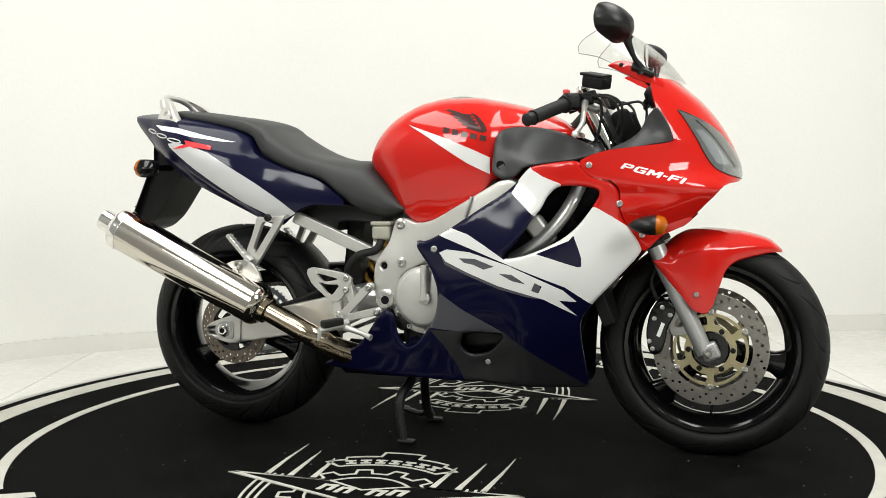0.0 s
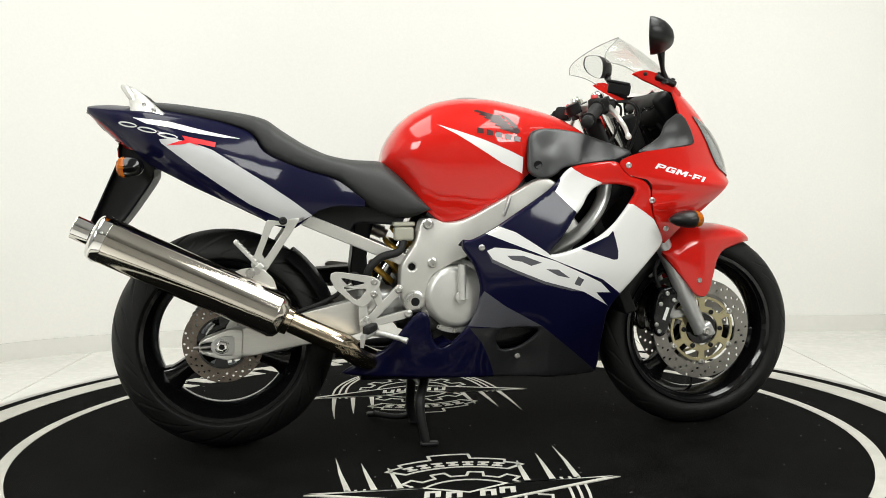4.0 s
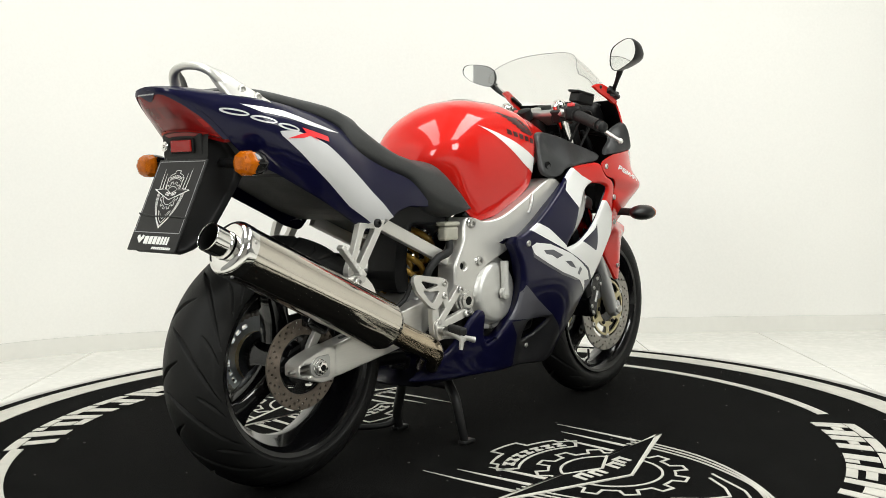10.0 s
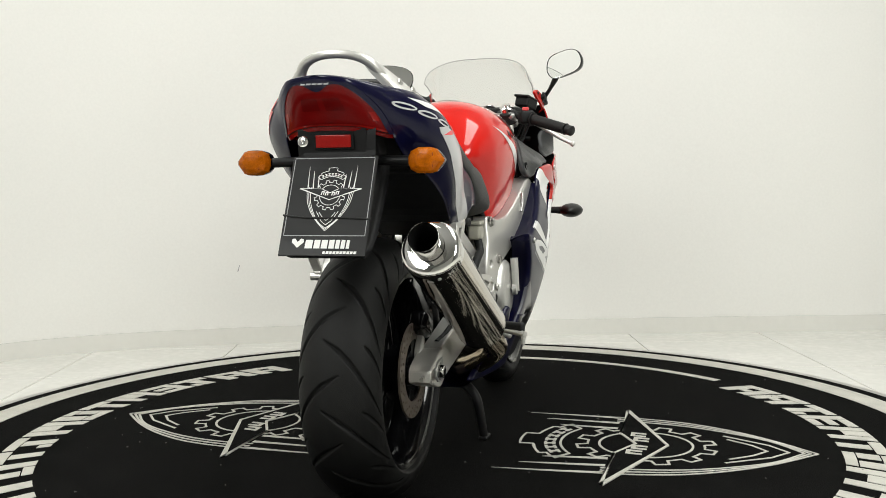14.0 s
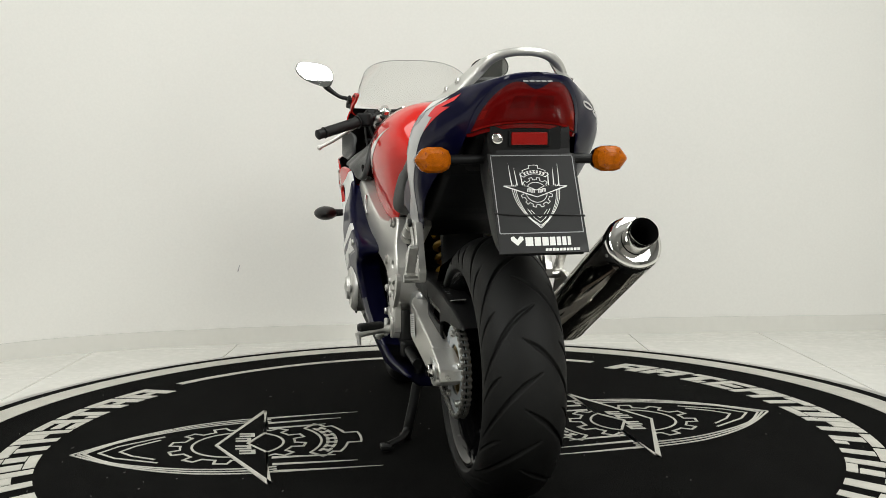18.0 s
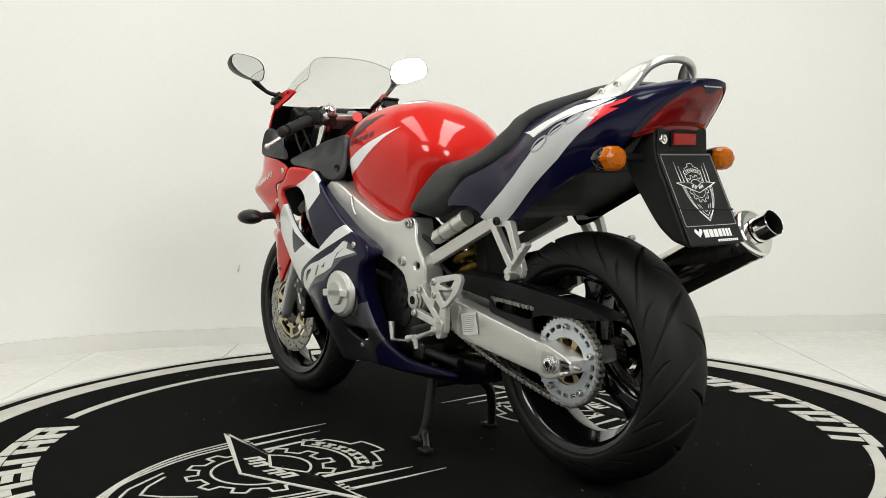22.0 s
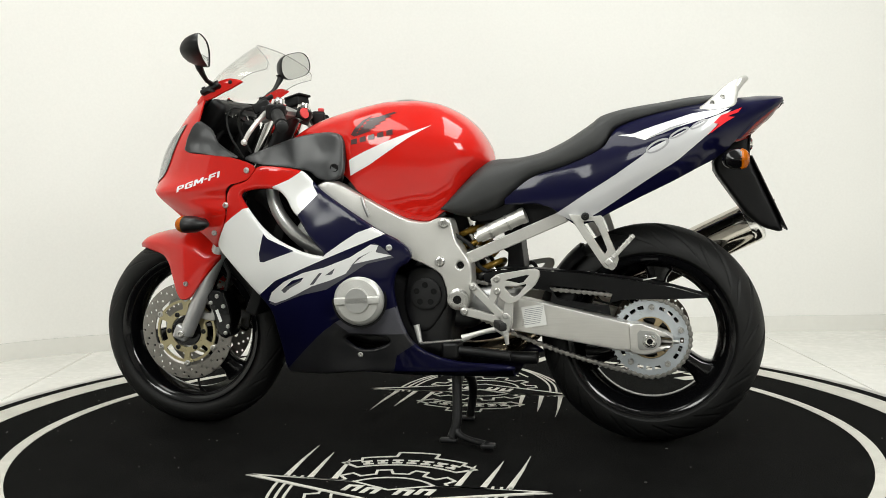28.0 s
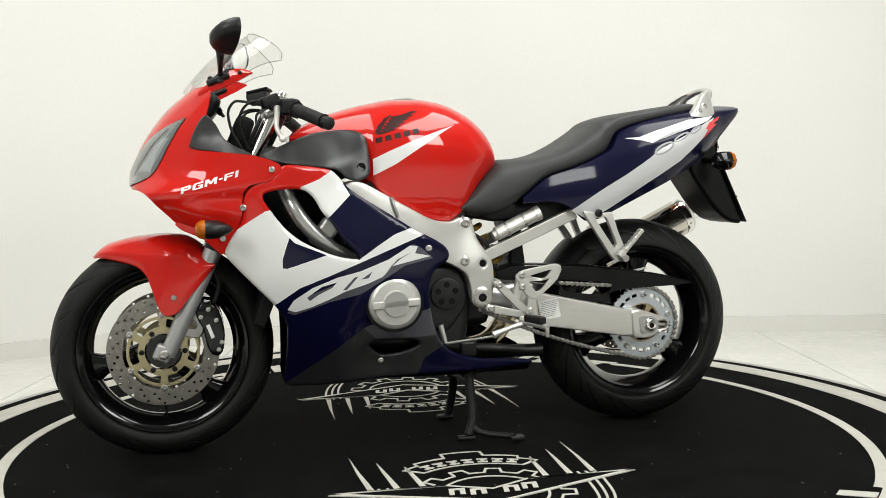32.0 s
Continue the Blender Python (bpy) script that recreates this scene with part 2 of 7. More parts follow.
def sheet(outline, holes=(), step=0.012, rings=(), lines=()):
    """Triangles that fill an outline with holes; rings: rows of points at these distances from the edge;
    lines: outlines of colour fields, which the triangles keep to."""
    from mathutils.geometry import delaunay_2d_cdt
    loops = [dense(np.array(p, float), step) for p in (outline, *holes)]
    lo, hi = loops[0].min(0), loops[0].max(0)
    gx, gy = np.meshgrid(np.arange(lo[0], hi[0], step), np.arange(lo[1], hi[1], step * 0.87))
    gx = gx + (np.arange(gx.shape[0]) % 2)[:, None] * step / 2
    g = np.stack([gx.ravel(), gy.ravel()], 1)

    def within(q):
        ok = inside(q, loops[0])
        for h in loops[1:]:
            ok &= ~inside(q, h)
        return ok
    g = g[within(g)] if len(g) else g
    reach = max(rings) if rings else 0.0
    if len(g):
        g = g[away(g, loops) > max(reach + step * 0.4, step * 0.45)]
    extra = [g]
    for r in rings:
        for p in loops:
            t = np.roll(p, -1, 0) - np.roll(p, 1, 0)
            nrm = np.stack([-t[:, 1], t[:, 0]], 1) / np.maximum(np.hypot(t[:, 0], t[:, 1]), 1e-9)[:, None]
            for sgn in (1, -1):
                q = p + nrm * r * sgn
                q = q[within(q)]
                if len(q):
                    extra.append(q[away(q, loops) > r * 0.9])
    pts, edges = [], []
    for p in loops:
        n = len(pts)
        pts += list(p)
        edges += [(n + i, n + (i + 1) % len(p)) for i in range(len(p))]
    marks = [dense(np.array(p, float), step * 0.7) for p in lines]
    if marks:
        extra = [e[away(e, marks) > step * 0.18] if len(e) else e for e in extra]
    for p in marks:
        n = len(pts)
        pts += list(p)
        edges += [(n + i, n + (i + 1) % len(p)) for i in range(len(p))]
    pts += [v for e in extra for v in e]
    v, _, f, *_ = delaunay_2d_cdt([Vector(q) for q in pts], edges, [], 0, 1e-7)
    v = np.array([tuple(q) for q in v])
    tri = [list(q) for q in f]
    c = np.array([v[q].mean(0) for q in tri])
    tri = [q for q, ok in zip(tri, within(c)) if ok]
    return v, tri, loops


def shell(outline, surf, thick=0.004, side=1, holes=(), step=0.012, lip=0.0, lift=0.0, base=None, both=True):
    """A panel: the outline in side view, laid on the half-width surf; lip: radius of its turned-in edge;
    base: the loops of the panel it lies on, whose lip it follows."""
    rings = tuple(lip * k for k in (0.12, 0.35, 0.7)) if lip and base is None else ()
    v, tri, loops = sheet(outline, holes, step, rings)
    w = surf(v) + lift
    if lip:
        d = away(v, loops if base is None else base)
        t = np.clip(1 - d / lip, 0, 1)
        w = w - lip * (1 - np.sqrt(np.maximum(1 - t * t, 0)))
    n = len(v)
    out = np.stack([v[:, 0], side * w, v[:, 1]], 1)
    inn = np.stack([v[:, 0], side * (w - thick), v[:, 1]], 1)
    verts, faces = list(out), []
    count = {}
    for f in tri:
        a, b, c = (v[i] for i in f)
        ccw = (b[0] - a[0]) * (c[1] - a[1]) - (b[1] - a[1]) * (c[0] - a[0]) > 0
        f = f if ccw == (side < 0) else f[::-1]
        faces.append(tuple(f))
        for e in zip(f, f[1:] + f[:1]):
            count[frozenset(e)] = e if frozenset(e) not in count else None
    if both:
        verts += list(inn)
        faces += [tuple(i + n for i in f[::-1]) for f in faces]
    for e in count.values():
        if e:
            k = len(verts)
            a, b = e
            verts += [out[a], out[b], inn[b], inn[a]]
            faces.append((k + 1, k, k + 3, k + 2))
    return verts, faces


def panel(outline, surf, fields, thick=0.004, side=1, holes=(), step=0.012, lip=0.0):
    """A panel painted in fields: [(name, outline), ...], the later over the earlier.
    Returns the panel in its own colour, and each field's mesh, all in one surface."""
    rings = tuple(lip * k for k in (0.12, 0.35, 0.7)) if lip else ()
    v, tri, loops = sheet(outline, holes, step, rings, [f for _, f in fields])
    w = surf(v)
    if lip:
        t = np.clip(1 - away(v, loops) / lip, 0, 1)
        w = w - lip * (1 - np.sqrt(np.maximum(1 - t * t, 0)))
    cen = np.array([v[q].mean(0) for q in tri])
    which = np.full(len(tri), -1)
    for k, (_, f) in enumerate(fields):
        which[inside(cen, np.array(f, float))] = k
    out = np.stack([v[:, 0], side * w, v[:, 1]], 1)
    inn = np.stack([v[:, 0], side * (w - thick), v[:, 1]], 1)
    count, turned = {}, []
    for q in tri:
        a, b, c = (v[i] for i in q)
        ccw = (b[0] - a[0]) * (c[1] - a[1]) - (b[1] - a[1]) * (c[0] - a[0]) > 0
        q = q if ccw == (side < 0) else q[::-1]
        turned.append(tuple(q))
        for e in zip(q, q[1:] + q[:1]):
            count[frozenset(e)] = e if frozenset(e) not in count else None
    # normals of the whole, so that the fields meet without a seam
    nor = np.zeros_like(out)
    for a, b, c in turned:
        n = np.cross(out[b] - out[a], out[c] - out[a])
        nor[[a, b, c]] += n
    nor /= np.maximum(np.linalg.norm(nor, axis=1), 1e-12)[:, None]

    def piece(k):
        used, faces, back = {}, [], []
        for q, wk in zip(turned, which):
            if wk == k:
                faces.append(tuple(used.setdefault(i, len(used)) for i in q))
        return list(used), faces
    meshes = []
    for k in range(-1, len(fields)):
        ids, faces = piece(k)
        verts, norms = [out[i] for i in ids], [nor[i] for i in ids]
        if k == -1:
            n = len(verts)
            verts += list(inn)
            norms += [-q for q in nor]
            faces = faces + [tuple(i + n for i in q[::-1]) for q in turned]
            for e in count.values():
                if e:
                    m = len(verts)
                    a, b = e
                    verts += [out[a], out[b], inn[b], inn[a]]
                    fn = np.cross(out[a] - out[b], inn[a] - out[b])
                    fn = fn / max(np.linalg.norm(fn), 1e-12)
                    norms += [fn] * 4
                    faces.append((m + 1, m, m + 3, m + 2))
        me = bpy.data.meshes.new("panel" if k < 0 else fields[k][0])
        me.from_pydata([tuple(map(float, q)) for q in verts], [], faces)
        me.shade_smooth()
        if k >= 0:
            me.normals_split_custom_set_from_vertices([tuple(map(float, q)) for q in norms])
        meshes.append(me)
    return meshes


def plate(outline, y0, y1, holes=(), lip=0.003, times=1, k=0.2, step=0.02):
    """A flat plate between y0 and y1 (y1 is its outer face)."""
    side = 1 if y1 > y0 else -1
    o = rounded(outline, times, k) if times else np.array(outline, float)
    hs = [rounded(h, times, k) if times and len(h) < 12 else np.array(h, float) for h in holes]
    return shell(o, flat(abs(y1) if y1 * side > 0 else y1 * side), abs(y1 - y0), side, hs, step, lip)


def grid(rows, close=False, flip=False):
    """Quads over rows of points."""
    n, m = len(rows), len(rows[0])
    verts = [p for r in rows for p in r]
    faces = []
    for i in range(n - 1):
        for j in range(m if close else m - 1):
            a, b = i * m + j, i * m + (j + 1) % m
            f = (a, b, b + m, a + m)
            faces.append(f[::-1] if flip else f)
    return verts, faces


def merge(*items):
    verts, faces = [], []
    for v, f in items:
        n = len(verts)
        verts += list(v)
        faces += [tuple(i + n for i in q) for q in f]
    return verts, faces


def capped(rows, flip=False):
    v, f = grid(rows, True, flip)
    n, m = len(rows), len(rows[0])
    for r, rev in ((0, True), (n - 1, False)):
        k = len(v)
        v = list(v) + list(rows[r])
        q = tuple(range(k, k + m))
        f.append(q[::-1] if rev != flip else q)
    return v, f


def smooth_path(pts, per=8):
    p = [Vector(q) for q in pts]
    out = []
    for i in range(len(p) - 1):
        a, b, c, d = p[max(i - 1, 0)], p[i], p[i + 1], p[min(i + 2, len(p) - 1)]
        for j in range(per):
            t = j / per
            out.append(0.5 * ((2 * b) + (c - a) * t + (2 * a - 5 * b + 4 * c - d) * t * t + (3 * b - a - 3 * c + d) * t ** 3))
    return out + [p[-1]]


def tube(pts, radius, sides=12, per=8, oval=1.0):
    """A pipe along a smooth path; radius may be a list along it."""
    path = smooth_path(pts, per) if per > 1 else [Vector(q) for q in pts]
    rad = spline(list(zip(np.linspace(0, 1, len(radius)), radius))) if isinstance(radius, (list, tuple)) else (lambda t: radius)
    up, rows = None, []
    for i, p in enumerate(path):
        t = (path[min(i + 1, len(path) - 1)] - path[max(i - 1, 0)]).normalized()
        if up is None:
            up = t.orthogonal().normalized()
        up = (up - t * up.dot(t)).normalized()
        s = t.cross(up)
        r = rad(i / (len(path) - 1))
        rows.append([p + (up * math.cos(a) * oval + s * math.sin(a)) * r for a in (2 * math.pi * j / sides for j in range(sides))])
    return capped(rows)


def lathe(profile, centre, axis=(0, 1, 0), sides=48, cap=False):
    """Turned about an axis: profile of (along, radius)."""
    ax = Vector(axis).normalized()
    u = ax.orthogonal().normalized()
    w = ax.cross(u)
    c = Vector(centre)
    rows = [[c + ax * h + (u * math.cos(a) + w * math.sin(a)) * r for a in (2 * math.pi * j / sides for j in range(sides))] for h, r in profile]
    if cap:
        return capped(rows)
    return grid(rows, True)


def bolt_mesh(centre, axis, r=0.008, h=0.006):
    return merge(lathe([(0, r), (h * 0.7, r), (h, r * 0.8), (h, r * 0.45), (h * 0.4, r * 0.4), (h * 0.4, 0.0005)], centre, axis, 14))


def box(size, at=Matrix(), bevel=0.004, seg=2):
    bm = bmesh.new()
    bmesh.ops.create_cube(bm, size=1, matrix=Matrix.Diagonal((*size, 1)))
    if bevel:
        bmesh.ops.bevel(bm, geom=bm.edges[:], offset=bevel, segments=seg, affect="EDGES", profile=0.5)
    bm.transform(at)
    v = [tuple(q.co) for q in bm.verts]
    bm.verts.index_update()
    f = [tuple(q.index for q in p.verts) for p in bm.faces]
    bm.free()
    return v, f


def flatshade(ob):
    ob.data.shade_flat()
    return ob


# ---- the room ----
def build_room():
    floor = tagged(new("floor"), "white glazed porcelain floor tiles with thin joints", "floor", kind="structure")
    bed = part("bed", box((8.0, 8.4, 0.05), pose(0.4, -2.0, -0.0485), 0), "grout", floor)
    flatshade(bed)
    t = 0.617
    tile_me = None
    for i in range(-4, 9):
        for j in range(-12, 4):
            x, y = -0.935 + (i + 0.5) * t, 0.97 + (j + 0.5) * t
            if x - t / 2 < -2.9 or x + t / 2 > 4.3 or y - t / 2 < -6.15:
                continue
            if tile_me is None:
                tile_me = mesh("tile", *box((t - 0.004, t - 0.004, 0.008), Matrix(), 0.0012, 1), smooth=False)
            part("tile", tile_me, "tile", floor, at=pose(x, y, -0.0225))
    # the wall's foot line: straight behind, rounded into the left corner
    plan = [(-2.3, -0.9), (-2.3, 0.55), (-2.22, 0.9), (-2.04, 1.18), (-1.8, 1.4), (-1.5, 1.56), (-1.0, 1.69), (-0.4, 1.765), (0.4, 1.815), (1.2, 1.84), (2.2, 1.83), (3.9, 1.80)]
    p = [Vector((x, y, 0)) for x, y in plan]
    p = p[:1] + smooth_path(p[1:], 6)
    def ribbon(z0, z1, off, th):
        rows = []
        for i, q in enumerate(p):
            d = (p[min(i + 1, len(p) - 1)] - p[max(i - 1, 0)]).normalized()
            n = Vector((-d.y, d.x, 0))
            rows.append([q - n * off + Vector((0, 0, z0)), q - n * off + Vector((0, 0, z1)), q + n * th + Vector((0, 0, z1)), q + n * th + Vector((0, 0, z0))])
        return capped(rows, True)
    w = part("wall_back", ribbon(-0.05, 3.2, 0.0, 0.12), "wall")
    tagged(w, "smooth white painted studio wall with a rounded corner", "wall", kind="structure")
    w.data.set_sharp_from_angle(angle=radians(35))
    b = part("baseboard", ribbon(-0.02, 0.057, 0.009, -0.001), "tile")
    tagged(b, "low white tile skirting along the studio wall", "baseboard", kind="structure")
    b.data.set_sharp_from_angle(angle=radians(35))
    for name, size, at, paint, text in (
            ("wall_right", (0.12, 3.0, 3.25), (3.96, 0.40, 1.575), "wall", "plain white painted studio wall"),
            # the two front side walls are out of view, added grey to darken reflections
            ("wall_right_front", (0.12, 4.9, 3.25), (3.962, -3.552, 1.575), "wall_grey", "unseen wall, greyed to darken reflections in the paint"),
            ("wall_left_front", (0.12, 5.1, 3.25), (-2.362, -3.452, 1.575), "wall_grey", "unseen wall, greyed to darken reflections in the paint"),
            ("wall_front", (6.5, 0.12, 3.25), (0.8, -6.06, 1.575), "wall", "plain white painted studio wall")):
        tagged(flatshade(part(name, box(size, pose(*at), 0), paint)), text, "wall", kind="structure")
    # ceiling out of view: its grey holds back bounce for more contrast
    tagged(flatshade(part("ceiling", box((6.6, 8.3, 0.1), pose(0.8, -2.1, 3.25), 0), "ceiling")), "unseen ceiling, greyed to cut fill light from above", "ceiling", kind="structure")
    for name, outline in (("wall_scuff", [(0.0, 0.0), (0.004, 0.0), (0.012, 0.03), (0.009, 0.031)]),):
        o = part(name, (lambda s: (s[0], s[1]))(shell(np.array(outline), flat(0.0), 0.0004, -1, both=False)), "print_grey", w, at=pose(-0.93, 1.697, 0.32, 0, 0, 9))


build_room()


# ---- the turntable ----
def ring_band(r0, r1, a0=0.0, a1=360.0, z=0.0015, n=160):
    full = abs(a1 - a0) >= 359.9
    ang = np.radians(np.linspace(a0, a1, n, endpoint=not full))
    rows = [[(r * math.cos(a), r * math.sin(a), h) for r, h in ((r0, 0.0), (r0, z), (r1, z), (r1, 0.0))] for a in ang]
    if full:
        rows.append(rows[0])
    return grid(rows, False, True)


def stroke(pts, width, z=0.0015, closed=False, ends=None):
    """A flat line of the given width on the ground; ends: widths at the two ends."""
    p = [Vector((*q, 0)) for q in pts]
    n = len(p)
    rows = []
    for i in range(n):
        a = p[(i - 1) % n] if closed or i else p[i]
        b = p[(i + 1) % n] if closed or i < n - 1 else p[i]
        d = (b - a).normalized()
        if closed or 0 < i < n - 1:
            d0, d1 = (p[i] - a).normalized(), (b - p[i]).normalized()
            mit = 1 / max(0.45, math.sqrt(max(0.0, (1 + d0.dot(d1)) / 2)))
        else:
            mit = 1.0
        w = width if ends is None else ends[0] + (ends[1] - ends[0]) * i / (n - 1)
        s = Vector((-d.y, d.x, 0)) * w * mit / 2
        rows.append([(*(p[i] - s).xy, 0), (*(p[i] - s).xy, z), (*(p[i] + s).xy, z), (*(p[i] + s).xy, 0)])
    if closed:
        rows.append(rows[0])
    return grid(rows, False, True)


def slab(poly, z=0.0015):
    n = len(poly)
    area = sum(poly[i][0] * poly[(i + 1) % n][1] - poly[(i + 1) % n][0] * poly[i][1] for i in range(n))
    poly = poly if area > 0 else poly[::-1]
    v = [(x, y, z) for x, y in poly] + [(x, y, 0.0) for x, y in poly]
    return v, [tuple(range(n))] + [(i, n + i, n + (i + 1) % n, (i + 1) % n) for i in range(n)]


def arc(r, a0, a1, n=24, c=(0, 0)):
    return [(c[0] + r * math.cos(math.radians(a)), c[1] + r * math.sin(math.radians(a))) for a in np.linspace(a0, a1, n)]


def gear_line(r0, r1, teeth, gaps=()):
    pts = []
    for k in range(teeth):
        a = 360 * k / teeth
        s = 360 / teeth
        for f, r in ((0.0, r0), (0.28, r0), (0.36, r1), (0.72, r1), (0.8, r0)):
            pts.append((r * math.cos(math.radians(a + f * s)), r * math.sin(math.radians(a + f * s))))
    return pts


def emblem_parts(w):
    """Shield badge in its own plane: name and strokes of each part."""
    shield = []
    for k, tail in ((1.0, 0.0), (0.925, 0.012), (0.85, 0.022)):
        for s in (-1, 1):
            pts = [(s * 0.288 * k, 0.10), (s * 0.288 * k, 0.03), (s * 0.262 * k, -0.10), (s * 0.205 * k, -0.22), (s * 0.12 * k, -0.335), (0.0, -0.452 * (0.82 + 0.18 * k) + tail)]
            shield.append(stroke([tuple(q.xy) for q in smooth_path([(*q, 0) for q in pts], 5)], 0.0068))
    for s in (-1, 1):
        for x, top in ((0.300, 0.375), (0.236, 0.315), (0.172, 0.262)):
            shield.append(stroke([(s * x, top), (s * (x - 0.004), 0.24), (s * (x - 0.014), 0.09)], 0.01, ends=(0.001, 0.016)))
    shield.append(stroke([(-0.10, -0.22), (-0.05, -0.285), (0, -0.322), (0.05, -0.285), (0.10, -0.22)], 0.0068))
    shield.append(stroke([(-0.135, -0.21), (-0.06, -0.33), (0, -0.378), (0.06, -0.33), (0.135, -0.21)], 0.0068))
    gear = [stroke(gear_line(0.160, 0.192, 12), 0.0068, closed=True)]
    circle = [stroke(arc(0.128, 0, 360, 60)[:-1], 0.0068, closed=True)]
    star = [stroke([(-0.385, 0.085), (-0.105, 0.078), (0.0, 0.027), (0.105, 0.078), (0.385, 0.078), (0.0, -0.06)], 0.008, z=0.0025, closed=True)]
    star_field = [slab([(-0.36, 0.08), (-0.105, 0.073), (0.0, 0.022), (0.105, 0.073), (0.36, 0.074), (0.0, -0.053)], 0.002)]
    ban = arc(0.236, 56, 124, 14) + arc(0.292, 128, 118, 4) + arc(0.312, 117, 104, 4) + arc(0.312, 104, 100, 2) + arc(0.350, 99, 81, 6) + arc(0.312, 80, 63, 5) + arc(0.292, 62, 52, 4)
    banner = [stroke(ban, 0.0068, closed=True)]
    bars = []
    for k in range(7):
        a = 90 + (k - 3) * 8.6
        ring = [(0.250, -3.1), (0.250, 3.1), (0.259, 3.1), (0.259, 1.2), (0.273, 1.2), (0.273, 3.1), (0.282, 3.1), (0.282, -3.1), (0.273, -3.1), (0.273, -1.2), (0.259, -1.2), (0.259, -3.1)]
        bars.append(slab([(r * math.cos(math.radians(a + d)), r * math.sin(math.radians(a + d))) for r, d in ring]))
    moto = []
    for k in range(4):
        x = (-0.092, -0.042, 0.040, 0.090)[k]
        y = 0.006 + 0.22 * abs(x)
        moto.append(slab([(x - 0.021, y - 0.022), (x - 0.008, y - 0.022), (x - 0.002, y + 0.010), (x + 0.011, y + 0.010), (x + 0.006, y - 0.022), (x + 0.019, y - 0.022), (x + 0.027, y + 0.022), (x - 0.013, y + 0.022)], 0.003))
    out = [("shield_line", m) for m in shield]
    for nm, group in (("gear_line", gear), ("circle_line", circle), ("star_field", star_field), ("star_line", star), ("banner_line", banner), ("banner_bar", bars), ("star_bar", moto)):
        out += [(nm, m) for m in group]
    return out


def build_turntable():
    tt = tagged(new("turntable"), "round motor turntable with black carpet and white printed rings", "turntable")
    part("platform", lathe([(-0.018, 0.0005), (-0.018, 1.555), (-0.004, 1.56), (-0.001, 1.557), (-0.001, 1.534), (-0.004, 1.53), (-0.004, 0.0005)], (0, 0, 0), (0, 0, 1), 200), "rim_metal", tt, "grey metal platform with a worn edge").data.set_sharp_from_angle(angle=radians(30))
    part("mat", lathe([(-0.006, 1.531), (-0.001, 1.530), (0.0, 1.527), (0.0, 0.7), (0.0, 0.0005)], (0, 0, 0), (0, 0, 1), 200), "carpet", tt, "black needle-felt carpet")
    flatshade(part("outer_ring", ring_band(1.392, 1.482), "carpet_white", tt, "broad white carpet ring"))
    for a in (0, 180):
        flatshade(part("inner_ring", ring_band(1.182, 1.216, a - 42, a + 42, n=80), "carpet_white", tt, "thin white carpet arc"))
    # ring lettering as plain slanted blocks
    for side in (1, -1):
        a = 46.0
        widths = [7.6, 7.2, 7.2, 6.6, 7.4, 6.4, 7.2, 8.6, 7.2, 6.4, 7.2, 2.4, 3.4, 6.4]
        for k, w in enumerate(widths):
            def P(u, r, a=a, w=w):
                ang = side * math.radians(a + w * u + (r - 1.115) * 14)
                return (r * math.cos(ang), r * math.sin(ang))
            def blk(u0, u1, r0, r1):
                n = 4
                return slab([P(u0 + (u1 - u0) * i / n, r0) for i in range(n + 1)] + [P(u1 - (u1 - u0) * i / n, r1) for i in range(n + 1)])
            if w < 3:
                bits = [blk(0.1, 0.8, 1.205, 1.235)]
            elif w < 4:
                bits = [blk(0.08, 0.85, 1.115, 1.235)]
            elif k in (4, 7):
                bits = [blk(0.03, 0.27, 1.115, 1.235), blk(0.68, 0.93, 1.115, 1.235), blk(0.31, 0.64, 1.165, 1.235)]
            elif k in (5, 9, 13):
                bits = [blk(0.03, 0.93, 1.203, 1.235), blk(0.32, 0.64, 1.115, 1.199)]
            elif k in (0, 1):
                bits = [blk(0.03, 0.93, 1.205, 1.235), blk(0.03, 0.33, 1.115, 1.201), blk(0.62, 0.93, 1.115, 1.201), blk(0.37, 0.58, 1.152, 1.178)]
            elif k == 3:
                bits = [blk(0.03, 0.33, 1.115, 1.235), blk(0.37, 0.93, 1.207, 1.235), blk(0.37, 0.85, 1.161, 1.189), blk(0.37, 0.93, 1.115, 1.143)]
            elif k % 3 == 0:
                bits = [blk(0.04, 0.92, 1.115, 1.145), blk(0.04, 0.36, 1.149, 1.205), blk(0.56, 0.92, 1.149, 1.235), blk(0.04, 0.5, 1.209, 1.235)]
            elif k % 3 == 1:
                bits = [blk(0.04, 0.34, 1.115, 1.235), blk(0.40, 0.92, 1.115, 1.143), blk(0.62, 0.92, 1.147, 1.205), blk(0.40, 0.92, 1.209, 1.235)]
            else:
                bits = [blk(0.04, 0.92, 1.205, 1.235), blk(0.34, 0.66, 1.115, 1.201), blk(0.72, 0.92, 1.115, 1.15)]
            flatshade(part("ring_letter_block", merge(*bits), "carpet_white", tt))
            a += w
    for at, name in ((pose(-0.018, -0.60, 0), ""), (pose(0.0, 0.585, 0, 0, 0, 180), "")):
        em = emblem_parts(1)
        first = None
        for k, (nm, me) in enumerate(em):
            mat_name = "carpet" if nm == "star_field" else "carpet_white"
            if first is None:
                first = flatshade(part("shield_emblem", me, mat_name, tt, "white line-drawn shield badge on the carpet", at=at))
            else:
                flatshade(part(nm, me, mat_name, first))
    # lint and grit on the carpet
    rng = random.Random(5)
    bits = []
